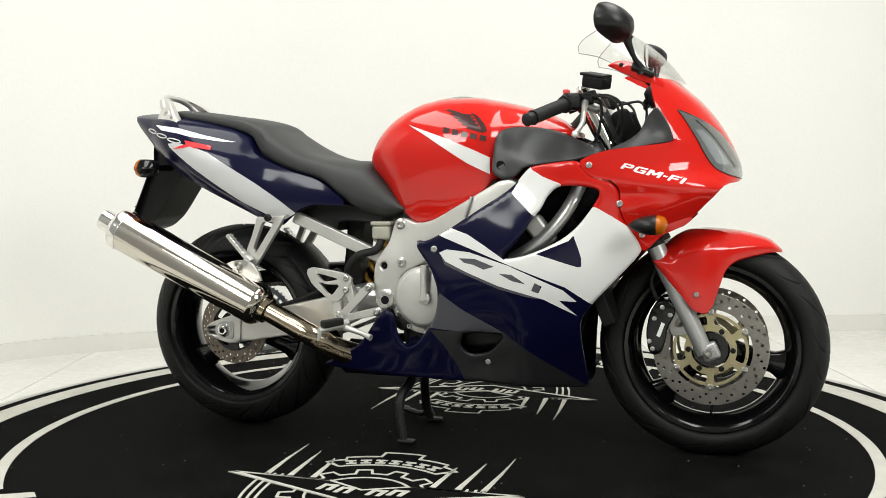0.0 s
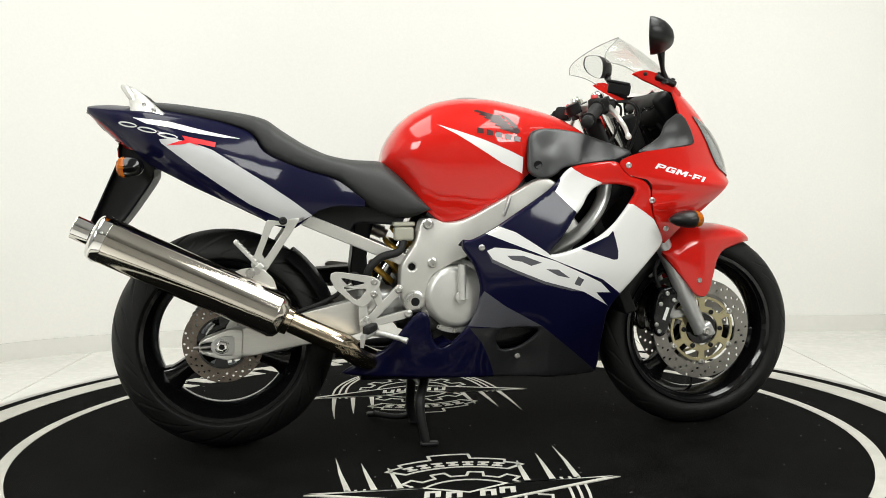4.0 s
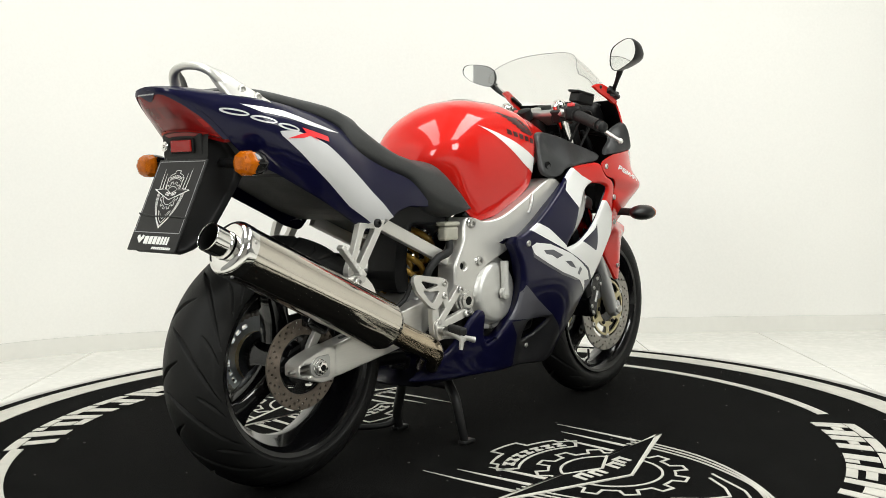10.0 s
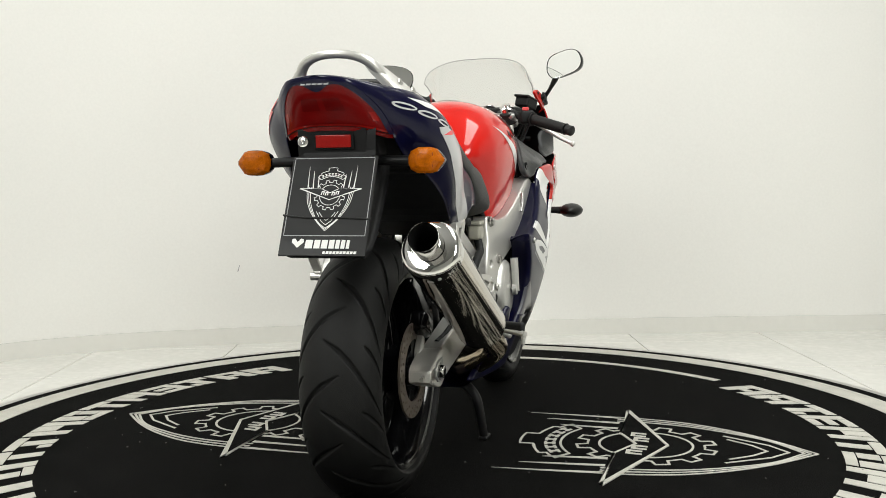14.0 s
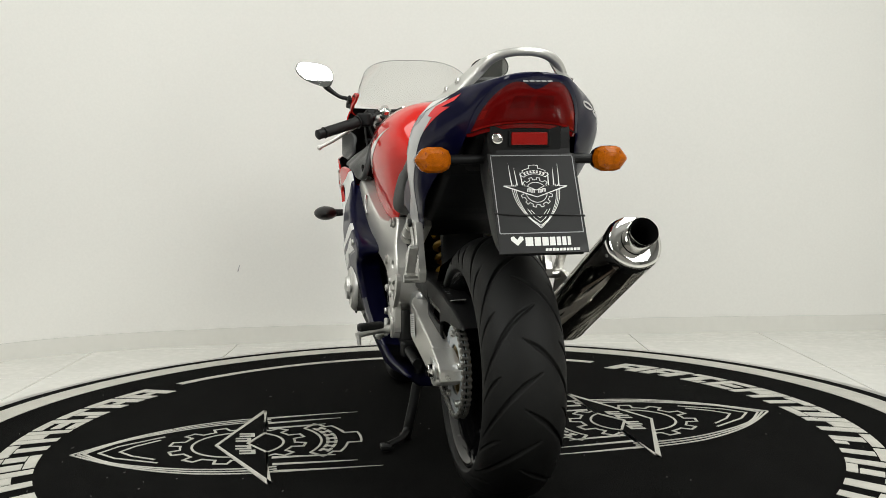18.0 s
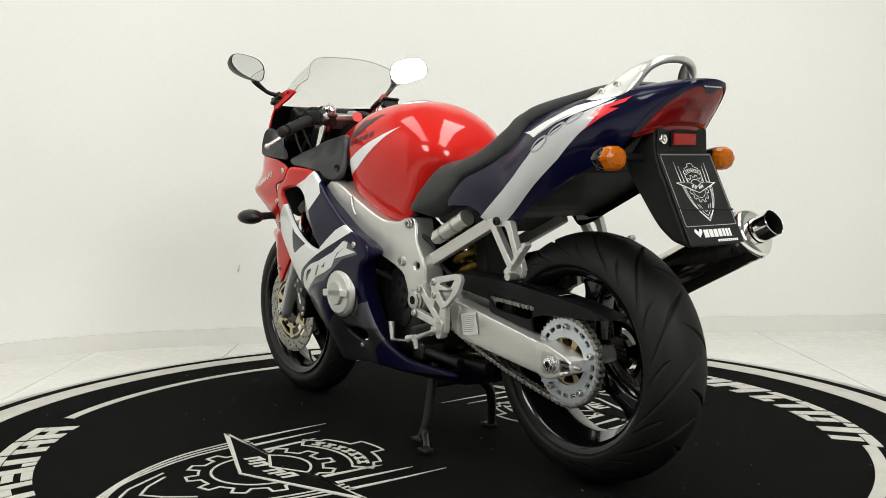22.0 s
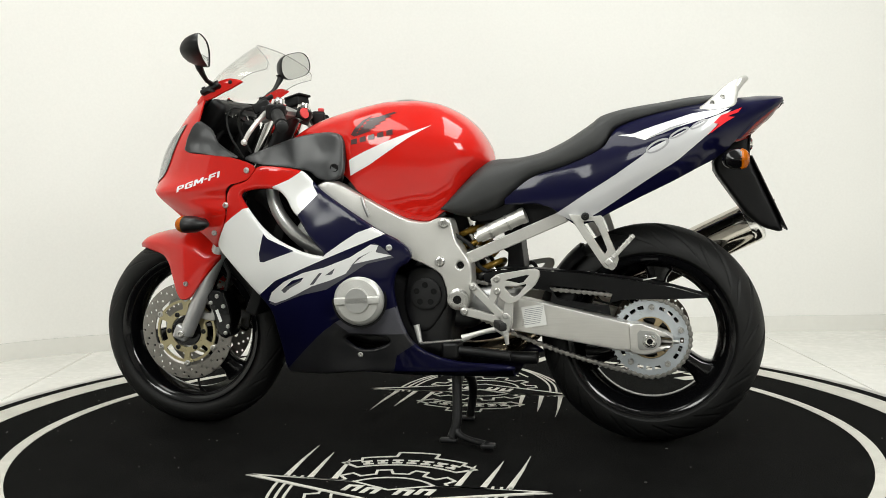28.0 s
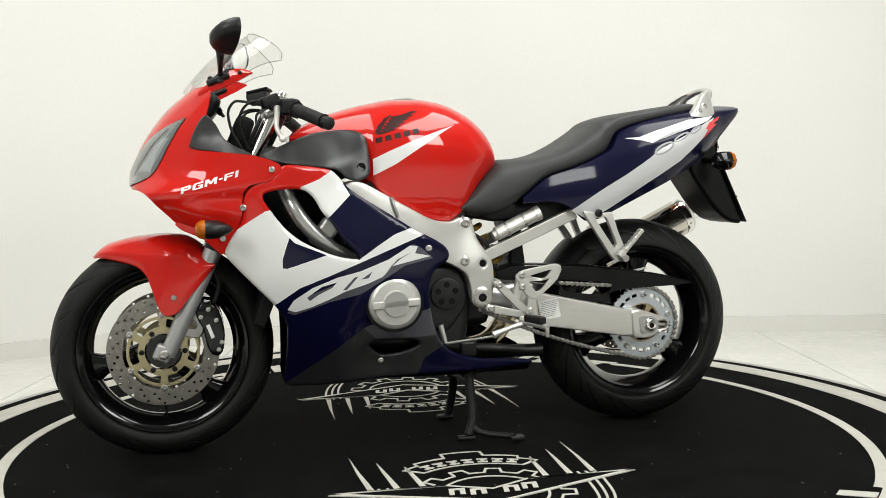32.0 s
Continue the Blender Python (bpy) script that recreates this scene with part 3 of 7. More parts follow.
    for _ in range(110):
        r, a, q = 1.36 * math.sqrt(rng.random()), rng.uniform(0, 6.283), rng.uniform(0, 3.14)
        l, w = rng.uniform(0.0012, 0.0035), rng.uniform(0.0006, 0.0012)
        x, y = r * math.cos(a), r * math.sin(a)
        bits.append(slab([(x + l * math.cos(q) - w * math.sin(q), y + l * math.sin(q) + w * math.cos(q)), (x - l * math.cos(q) - w * math.sin(q), y - l * math.sin(q) + w * math.cos(q)), (x - l * math.cos(q) + w * math.sin(q), y - l * math.sin(q) - w * math.cos(q)), (x + l * math.cos(q) + w * math.sin(q), y + l * math.sin(q) - w * math.cos(q))], 0.0022))
    tagged(part("lint", merge(*bits), "lint", tt), "pale specks of lint on the carpet", kind="stuff")
    return tt


TURNTABLE = build_turntable()


# ---- the motorcycle: x ahead, y to its left, z up; the ground is z = 0 ----
BIKE = tagged(new("motorcycle"), "red, white and navy sport motorcycle on its centre stand", "motorcycle")
FRONT, REAR = Vector((0.776, 0, 0.292)), Vector((-0.611, 0, 0.308))


def both_sides(name, make, material, parent, label=""):
    return [part(name, make(s), material, parent, label) for s in (1, -1)]


# -- wheels --
def tyre(centre, radius, width, bead, grooves):
    """A tyre with its tread cut in; grooves(s, u) is the depth at the arc length s and the way u across (-1 to 1)."""
    n, m = 900, 150
    half = width / 2
    prof = []
    for j in range(m + 1):
        a = -1.0 + 2.0 * j / m
        th = a * math.radians(128)
        # crown, then side wall down to the bead
        y = half * math.sin(min(abs(th), math.pi / 2)) if abs(th) < math.pi / 2 else half * (1.0 - 0.25 * ((abs(th) - math.pi / 2) / math.radians(38)) ** 2)
        drop = half * 0.80
        r = radius - drop * (1 - math.cos(min(abs(th), math.pi / 2)))
        if abs(th) > math.pi / 2:
            k = (abs(th) - math.pi / 2) / math.radians(38)
            r = (radius - drop) + (bead - (radius - drop)) * k
        prof.append((math.copysign(y, a), r, a))
    rows = []
    for i in range(n):
        t = 2 * math.pi * i / n
        row = []
        for y, r, a in prof:
            d = grooves(t * radius, a)
            rr = r - d
            row.append((centre.x + rr * math.cos(t), y, centre.z + rr * math.sin(t)))
        rows.append(row)
    rows.append(rows[0])
    return grid(rows, False, True)


def tread(pitch, slant, width):
    """Slanted sickle grooves that alternate between the two halves."""
    def f(s, a):
        if abs(a) > 0.72:
            return 0.0
        best = 9.0
        for shift, u0, u1, bow, wid in ((0.0, -0.66, 0.10, 0.030, 1.0), (0.5, -0.10, 0.66, -0.030, 1.0), (0.30, -0.66, -0.34, 0.01, 0.7), (0.80, 0.34, 0.66, -0.01, 0.7)):
            if not u0 <= a <= u1:
                continue
            k = (a - u0) / (u1 - u0)
            way = -(slant * (a - u0) if u0 < -0.2 else slant * (u1 - a)) - abs(bow) * math.sin(k * math.pi)
            d = (s - way - shift * pitch) % pitch
            d = min(d, pitch - d)
            taper = min(1.0, 4 * k, 4 * (1 - k)) * wid
            if taper > 0:
                best = min(best, d / max(taper, 0.05))
        w = 0.0072
        return 0.0075 * max(0.0, 1 - (best / w) ** 6) if best < w else 0.0
    return f


def spokes(centre, r_in, r_out, start, halfw, hub_w):
    items = []
    for k in range(3):
        a = math.radians(start + 120 * k)
        d, s = Vector((math.cos(a), 0, math.sin(a))), Vector((-math.sin(a), 0, math.cos(a)))
        rows = []
        for i in range(9):
            t = i / 8
            r = r_in + (r_out - r_in) * t
            w = 0.026 + 0.012 * (2 * t - 1) ** 2 + (0.02 * max(0, t - 0.8) / 0.2)
            h = hub_w + (halfw - hub_w) * t
            sec = []
            for q in range(12):
                b = 2 * math.pi * q / 12
                cx, cy = math.cos(b), math.sin(b)
                sec.append(centre + d * r + s * (w * math.copysign(abs(cx) ** 0.6, cx)) + Vector((0, h * math.copysign(abs(cy) ** 0.6, cy), 0)))
            rows.append(sec)
        items.append(capped(rows, True))
    return items


def disc_ring(r0, r1, y0, y1, holes=(), hr=0.004, n=64, slots=()):
    """A brake disc in the xz plane about the origin."""
    o = [(r1 * math.cos(2 * math.pi * i / n), r1 * math.sin(2 * math.pi * i / n)) for i in range(n)]
    hs = [[(r0 * math.cos(2 * math.pi * i / n), r0 * math.sin(2 * math.pi * i / n)) for i in range(n)]]
    for r, count, shift in holes:
        for k in range(count):
            a = 2 * math.pi * (k + shift) / count
            hs.append([(r * math.cos(a) + hr * math.cos(b), r * math.sin(a) + hr * math.sin(b)) for b in (2 * math.pi * j / 8 for j in range(8))])
    for s in slots:
        hs.append(s)
    return plate(o, y0, y1, hs, 0.0008, 0, step=0.02)


def ring_slot(r0, r1, a0, a1, n=7):
    return [(r0 * math.cos(a), r0 * math.sin(a)) for a in np.radians(np.linspace(a0, a1, n))] + [(r1 * math.cos(a), r1 * math.sin(a)) for a in np.radians(np.linspace(a1, a0, n))]


def moved(item, centre):
    return [tuple(Vector(v) + centre) for v in item[0]], item[1]


def build_wheels():
    # front
    fw = part("front_wheel", merge(
        lathe([(-0.058, 0.216), (-0.060, 0.225), (-0.056, 0.228), (-0.052, 0.222), (-0.046, 0.211), (-0.02, 0.2045), (0.02, 0.2045), (0.046, 0.211), (0.052, 0.222), (0.056, 0.228), (0.060, 0.225), (0.058, 0.216), (0.050, 0.206), (0.044, 0.2025), (0.010, 0.186), (-0.010, 0.186), (-0.044, 0.2025), (-0.050, 0.206), (-0.058, 0.216)], FRONT, (0, 1, 0), 96)), "gloss_black", BIKE, "gloss black cast three-spoke front wheel")
    for sp in spokes(FRONT, 0.03, 0.205, -14, 0.02, 0.034):
        part("spoke", sp, "gloss_black", fw)
    part("tyre", tyre(FRONT, 0.2985, 0.122, 0.222, tread(0.20, 0.20, 0.12)), "rubber", fw, "worn black rubber tyre")
    part("hub", lathe([(-0.075, 0.012), (-0.075, 0.045), (-0.05, 0.05), (-0.03, 0.036), (0.03, 0.036), (0.05, 0.05), (0.075, 0.045), (0.075, 0.012)], FRONT, (0, 1, 0), 32), "gloss_black", fw)
    part("axle", tube([FRONT + Vector((0, -0.128, 0)), FRONT + Vector((0, 0.118, 0))], 0.012, 16, 1), "bolt", fw)
    part("valve", tube([FRONT + Vector((0.0, 0, -0.19)), FRONT + Vector((0.004, 0.004, -0.155))], 0.004, 8, 1), "grip", fw)
    for s in (1, -1):
        holes = [(0.1415, 20, 0.0), (0.1305, 20, 0.36), (0.1195, 20, 0.72)]
        d = part("brake_disc", moved(disc_ring(0.106, 0.148, s * 0.070, s * 0.0745, holes, 0.0040), FRONT), "disc", fw, "drilled steel brake disc")
        slots = [rounded(ring_slot(0.0670, 0.0885, a + 37, a + 83), 1, 0.2) for a in range(0, 360, 60)]
        part("disc_carrier", moved(disc_ring(0.049, 0.0965, s * 0.072, s * 0.078, [], 0.004, 64, slots), FRONT), "gold", d, "gold anodised disc carrier")
        for k in range(6):
            a = math.radians(60 * k + 30)
            out = Vector((math.cos(a), 0, math.sin(a)))
            side = Vector((-out.z, 0, out.x))
            at = FRONT + out * 0.099 + Vector((0, s * 0.073, 0))
            part("disc_lug", moved(plate([tuple((out * p + side * q).xz) for p, q in ((0.010, 0.019), (0.004, 0.013), (-0.006, 0.011), (-0.010, 0.0), (-0.006, -0.011), (0.004, -0.013), (0.010, -0.019))], s * -0.003, s * 0.0012, (), 0.0004, 1, 0.2), at), "disc", d)
            part("disc_button", lathe([(0, 0.0088), (0.005, 0.0088), (0.006, 0.0065), (0.006, 0.004), (0.002, 0.003), (0.002, 0.0005)], at, (0, s, 0), 14), "bolt", d)
            b = math.radians(60 * k)
            part("disc_bolt", bolt_mesh(FRONT + Vector((0.0565 * math.cos(b), s * 0.078, 0.0565 * math.sin(b))), (0, s, 0), 0.0072, 0.005), "iron", d)
    # rear
    rw = part("rear_wheel", merge(
        lathe([(-0.078, 0.214), (-0.081, 0.225), (-0.076, 0.228), (-0.072, 0.222), (-0.064, 0.210), (-0.03, 0.202), (0.03, 0.202), (0.064, 0.210), (0.072, 0.222), (0.076, 0.228), (0.081, 0.225), (0.078, 0.214), (0.068, 0.205), (0.060, 0.2015), (0.014, 0.182), (-0.014, 0.182), (-0.060, 0.2015), (-0.068, 0.205), (-0.078, 0.214)], REAR, (0, 1, 0), 96)), "gloss_black", BIKE, "gloss black cast three-spoke rear wheel")
    for sp in spokes(REAR, 0.03, 0.203, 96, 0.03, 0.045):
        part("spoke", sp, "gloss_black", rw)
    part("tyre", tyre(REAR, 0.3075, 0.182, 0.222, tread(0.148, 0.25, 0.18)), "rubber", rw, "worn black rubber tyre")
    part("hub", lathe([(-0.085, 0.012), (-0.085, 0.05), (-0.05, 0.058), (0.05, 0.062), (0.075, 0.066), (0.075, 0.012)], REAR, (0, 1, 0), 32), "gloss_black", rw)
    part("axle", tube([REAR + Vector((0, -0.158, 0)), REAR + Vector((0, 0.155, 0))], 0.012, 16, 1), "bolt", rw)
    d = part("brake_disc", moved(disc_ring(0.072, 0.110, -0.086, -0.0905, [(0.104, 22, 0), (0.095, 22, 0.4), (0.086, 22, 0.8)], 0.0034), REAR), "rusty", rw, "drilled rear brake disc with rust bloom")
    part("disc_carrier", moved(disc_ring(0.03, 0.078, -0.082, -0.087, [], 0.004, 48, [ring_slot(0.05, 0.066, a + 10, a + 65) for a in range(0, 360, 90)]), REAR), "gloss_black", d)
    # sprocket with teeth
    o = []
    for k in range(46):
        for f, r in ((0.0, 0.104), (0.25, 0.104), (0.42, 0.1085), (0.58, 0.1085), (0.75, 0.104)):
            a = 2 * math.pi * (k + f) / 46
            o.append((r * math.cos(a), r * math.sin(a)))
    slots = [rounded(ring_slot(0.0795, 0.0895, a - 5.5, a + 5.5, 4), 1, 0.25) for k in range(5) for a in (72 * k + 40, 72 * k + 56, 72 * k + 72)]
    sp = part("sprocket", moved(plate(o, 0.092, 0.099, [[(0.058 * math.cos(t), 0.058 * math.sin(t)) for t in np.linspace(0, 2 * math.pi, 32, endpoint=False)]] + slots, 0.0006, 0, step=0.03), REAR), "sprocket", rw, "bright zinc-plated chain sprocket")
    part("sprocket_carrier", moved(disc_ring(0.02, 0.064, 0.070, 0.094, [], 0.004, 40, [ring_slot(0.034, 0.054, a + 8, a + 46, 4) for a in range(0, 360, 60)]), REAR), "copper", rw, "bronze sprocket carrier")
    for k in range(5):
        a = math.radians(72 * k + 20)
        part("sprocket_bolt", bolt_mesh(REAR + Vector((0.084 * math.cos(a), 0.099, 0.084 * math.sin(a))), (0, 1, 0), 0.0085, 0.011), "bolt", sp)


build_wheels()


# -- fork, front fender, front brakes --
FORK_DIR = (Vector((0.455, 0, 0.945)) - Vector((0.752, 0, 0.300))).normalized()


def build_front():
    foot = Vector((0.760, 0, 0.296))
    for s in (1, -1):
        off = Vector((0, s * 0.102, 0))
        leg = part("fork_leg", merge(tube([foot + off - FORK_DIR * 0.01, foot + off + FORK_DIR * 0.05, foot + off + FORK_DIR * 0.30], [0.021, 0.0225, 0.0245], 20, 4),
                                     box((0.045, 0.036, 0.045), Matrix.Translation(FRONT + off) @ pose(0, 0, 0, 0, -25, 0), 0.008)), "fork_grey", BIKE, "grey lacquered fork slider")
        part("fork_tube", tube([foot + off + FORK_DIR * 0.29, foot + off + FORK_DIR * 0.715], 0.0195, 20, 1), "chrome", leg, "chromed fork tube")
        part("dust_seal", lathe([(0, 0.0265), (0.012, 0.0265), (0.016, 0.021)], foot + off + FORK_DIR * 0.295, FORK_DIR, 20), "grip", leg)
        part("axle_clamp_bolt", bolt_mesh(FRONT + off + Vector((-0.004, s * 0.018, -0.002)), (0, s, 0), 0.013, 0.008), "bolt", leg)
        cal = part("brake_caliper", plate([(0.690, 0.405), (0.672, 0.425), (0.640, 0.42), (0.622, 0.39), (0.612, 0.34), (0.618, 0.29), (0.632, 0.276), (0.652, 0.284), (0.662, 0.31), (0.668, 0.35), (0.685, 0.38)], s * 0.045, s * 0.112, (), 0.008, 1), "gloss_black", BIKE, "black four-piston brake caliper")
        part("caliper_bracket", plate([(0.735, 0.392), (0.715, 0.41), (0.678, 0.40), (0.668, 0.35), (0.675, 0.325), (0.715, 0.33), (0.742, 0.345)], s * 0.074, s * 0.088, [[(0.712, 0.38), (0.69, 0.375), (0.685, 0.35), (0.715, 0.355)]], 0.003, 1), "silver_metal", cal)
        for x, z in ((0.655, 0.405), (0.635, 0.375), (0.622, 0.315), (0.630, 0.295), (0.675, 0.385)):
            part("caliper_bolt", bolt_mesh(Vector((x, s * 0.112, z)), (0, s, 0), 0.0065, 0.004), "bolt", cal)
        part("caliper_print_bar", plate([(0.662, 0.362), (0.653, 0.366), (0.640, 0.330), (0.649, 0.326)], s * 0.1118, s * 0.1128, (), 0.0003, 0), "print_white", cal)
        part("brake_hose", tube([(0.64, s * 0.085, 0.42), (0.625, s * 0.09, 0.47), (0.64, s * 0.095, 0.53), (0.60, s * 0.08, 0.64)], 0.006, 8), "grip", cal)
    part("lower_fork_bridge", box((0.07, 0.26, 0.035), pose(0.592, 0, 0.66, 0, 25, 0), 0.012), "silver_metal", BIKE)
    part("upper_fork_bridge", box((0.075, 0.27, 0.026), pose(0.462, 0, 0.935, 0, 25, 0), 0.012), "silver_metal", BIKE)

    zt = spline([(0.953, 0.5505), (0.935, 0.569), (0.913, 0.583), (0.87, 0.596), (0.832, 0.603), (0.76, 0.608), (0.718, 0.604), (0.676, 0.584), (0.634, 0.534)])
    zb = spline([(0.953, 0.548), (0.935, 0.5505), (0.867, 0.538), (0.835, 0.527), (0.812, 0.503), (0.797, 0.46), (0.780, 0.412), (0.764, 0.396), (0.742, 0.400), (0.70, 0.447), (0.634, 0.524)])
    ww = spline([(0.953, 0.006), (0.945, 0.028), (0.93, 0.048), (0.9, 0.070), (0.85, 0.092), (0.8, 0.115), (0.74, 0.137), (0.68, 0.138), (0.634, 0.128)])
    rows = []
    for x in np.r_[np.linspace(0.953, 0.93, 8), np.linspace(0.925, 0.634, 46)]:
        a, b, w = zt(x), zb(x), ww(x)
        row = []
        for k in range(-22, 23):
            zc = a - min(0.55 * (a - b), 0.030 + 0.25 * max(0.0, 0.93 - x) * 0.5)
            if abs(k) <= 13:
                th = math.radians(62 * abs(k) / 13)
                y, z = w * (math.sin(th) / math.sin(math.radians(62))) ** 0.85, a - (a - zc) * ((1 - math.cos(th)) / (1 - math.cos(math.radians(62)))) ** 1.1
            else:
                q = (abs(k) - 13) / 9
                y, z = w * (1 + 0.02 * math.sin(q * math.pi) - 0.03 * q), zc + (b - zc) * q
            row.append((x, math.copysign(y, k) if k else 0.0, z))
        rows.append(row)
    out = grid(rows, False, False)
    rows2 = [[(x, y * 0.94, z - 0.004) for x, y, z in r] for r in rows]
    rim = []
    loop = [r[0] for r in rows] + rows[-1][1:] + [r[-1] for r in rows[::-1]][1:]
    loop2 = [r[0] for r in rows2] + rows2[-1][1:] + [r[-1] for r in rows2[::-1]][1:]
    f = part("front_fender", merge(out, grid(rows2, False, True), grid([loop, loop2], False, False)), "red", BIKE, "glossy red front mudguard")
    for s in (1, -1):
        part("fender_bolt", bolt_mesh(Vector((0.742, s * 0.134, 0.444)), (0, s, 0), 0.008, 0.007), "bolt", f)
    hug = [[(0.776 + r * math.cos(a), y, 0.292 + r * math.sin(a)) for y, r in ((-0.062, 0.31), (-0.04, 0.324), (0, 0.328), (0.04, 0.324), (0.062, 0.31))] for a in np.radians(np.linspace(115, 158, 12))]
    hug2 = [[(x, y, z - 0.004) for x, y, z in r] for r in hug]
    part("fender_tail", merge(grid(hug, False, True), grid(hug2)), "red", f)


build_front()


# -- painted fairing --
SIDE_W = width_field([(.486, .777, .253), (.56, .68, .235), (.079, .564, .255), (.196, .251, .155), (.488, .43, .203), (.612, .555, .193), (.45, .40, .2),
                      (.686, .84, .222), (.34, .78, .24), (.30, .74, .235), (.30, .60, .262), (.42, .62, .25), (.20, .42, .24), (.07, .42, .235), (.05, .53, .25),
                      (.30, .40, .235), (.40, .25, .135), (.465, .17, .06), (.30, .20, .155), (.10, .20, .165), (-.05, .21, .172), (-.24, .22, .155), (.0, .26, .186),
                      (.1, .3, .205), (.3, .3, .200), (.48, .3, .138)])
TOP_EDGE = [(0.459, 0.791), (0.394, 0.785), (0.335, 0.777), (0.316, 0.762), (0.291, 0.731), (0.261, 0.707), (0.185, 0.659), (0.110, 0.611), (0.051, 0.582)]
FRONT_EDGE = [(0.455, 0.174), (0.453, 0.230), (0.449, 0.304), (0.450, 0.374), (0.489, 0.426), (0.548, 0.487), (0.612, 0.557), (0.603, 0.584), (0.576, 0.625), (0.562, 0.666), (0.559, 0.712), (0.539, 0.737), (0.489, 0.749)]
LEFT_REAR = [(0.024, 0.560), (0.018, 0.538), (0.029, 0.521), (0.055, 0.508), (0.069, 0.485), (0.074, 0.446), (0.070, 0.406), (0.059, 0.357), (0.040, 0.305), (0.006, 0.270), (-0.069, 0.241), (-0.245, 0.228), (-0.247, 0.212), (-0.053, 0.206), (0.090, 0.204), (0.282, 0.190), (0.419, 0.175)]
RIGHT_REAR = [(0.028, 0.586), (0.026, 0.565), (0.034, 0.552), (0.063, 0.510), (0.079, 0.456), (0.073, 0.401), (0.052, 0.353), (0.008, 0.303), (-0.030, 0.285), (-0.052, 0.320), (-0.058, 0.383), (-0.090, 0.393), (-0.167, 0.290), (-0.211, 0.268), (-0.269, 0.238), (-0.301, 0.218), (-0.215, 0.206), (0.133, 0.192), (0.427, 0.173)]
INTAKE = [(0.516, 0.712), (0.478, 0.723), (0.441, 0.726), (0.403, 0.724), (0.378, 0.702), (0.359, 0.664), (0.341, 0.646), (0.327, 0.623), (0.295, 0.578), (0.262, 0.547), (0.270, 0.538), (0.323, 0.548), (0.368, 0.566), (0.414, 0.589), (0.452, 0.620), (0.488, 0.666)]
LIP = 0.011


def letter_shapes(s):
    """Side graphic: one long plain white block with dark notches."""
    if s > 0:
        return ([(0.451, 0.407), (0.435, 0.433), (0.388, 0.466), (0.324, 0.493), (0.263, 0.508), (0.187, 0.537), (0.129, 0.572), (0.108, 0.569), (0.116, 0.551), (0.072, 0.542), (0.127, 0.530), (0.180, 0.518), (0.203, 0.491), (0.246, 0.473), (0.303, 0.455), (0.351, 0.431), (0.392, 0.413), (0.430, 0.400)],
                [[(0.402, 0.440), (0.364, 0.469), (0.325, 0.480), (0.337, 0.466), (0.373, 0.447), (0.394, 0.431)], [(0.262, 0.486), (0.232, 0.506), (0.241, 0.489)],
                 [(0.191, 0.509), (0.164, 0.536), (0.126, 0.554), (0.154, 0.538)], [(0.310, 0.458), (0.279, 0.492), (0.269, 0.494), (0.298, 0.460)]])
    return ([(0.092, 0.554), (0.113, 0.563), (0.175, 0.556), (0.279, 0.522), (0.355, 0.487), (0.415, 0.458), (0.448, 0.427), (0.404, 0.430), (0.445, 0.389), (0.365, 0.434), (0.318, 0.448), (0.250, 0.468), (0.168, 0.502), (0.108, 0.531)],
            [[(0.146, 0.540), (0.190, 0.539), (0.241, 0.519), (0.212, 0.511), (0.186, 0.523), (0.160, 0.528)], [(0.253, 0.501), (0.287, 0.499), (0.322, 0.474), (0.287, 0.482)],
             [(0.345, 0.478), (0.363, 0.468), (0.353, 0.450), (0.335, 0.457)]])


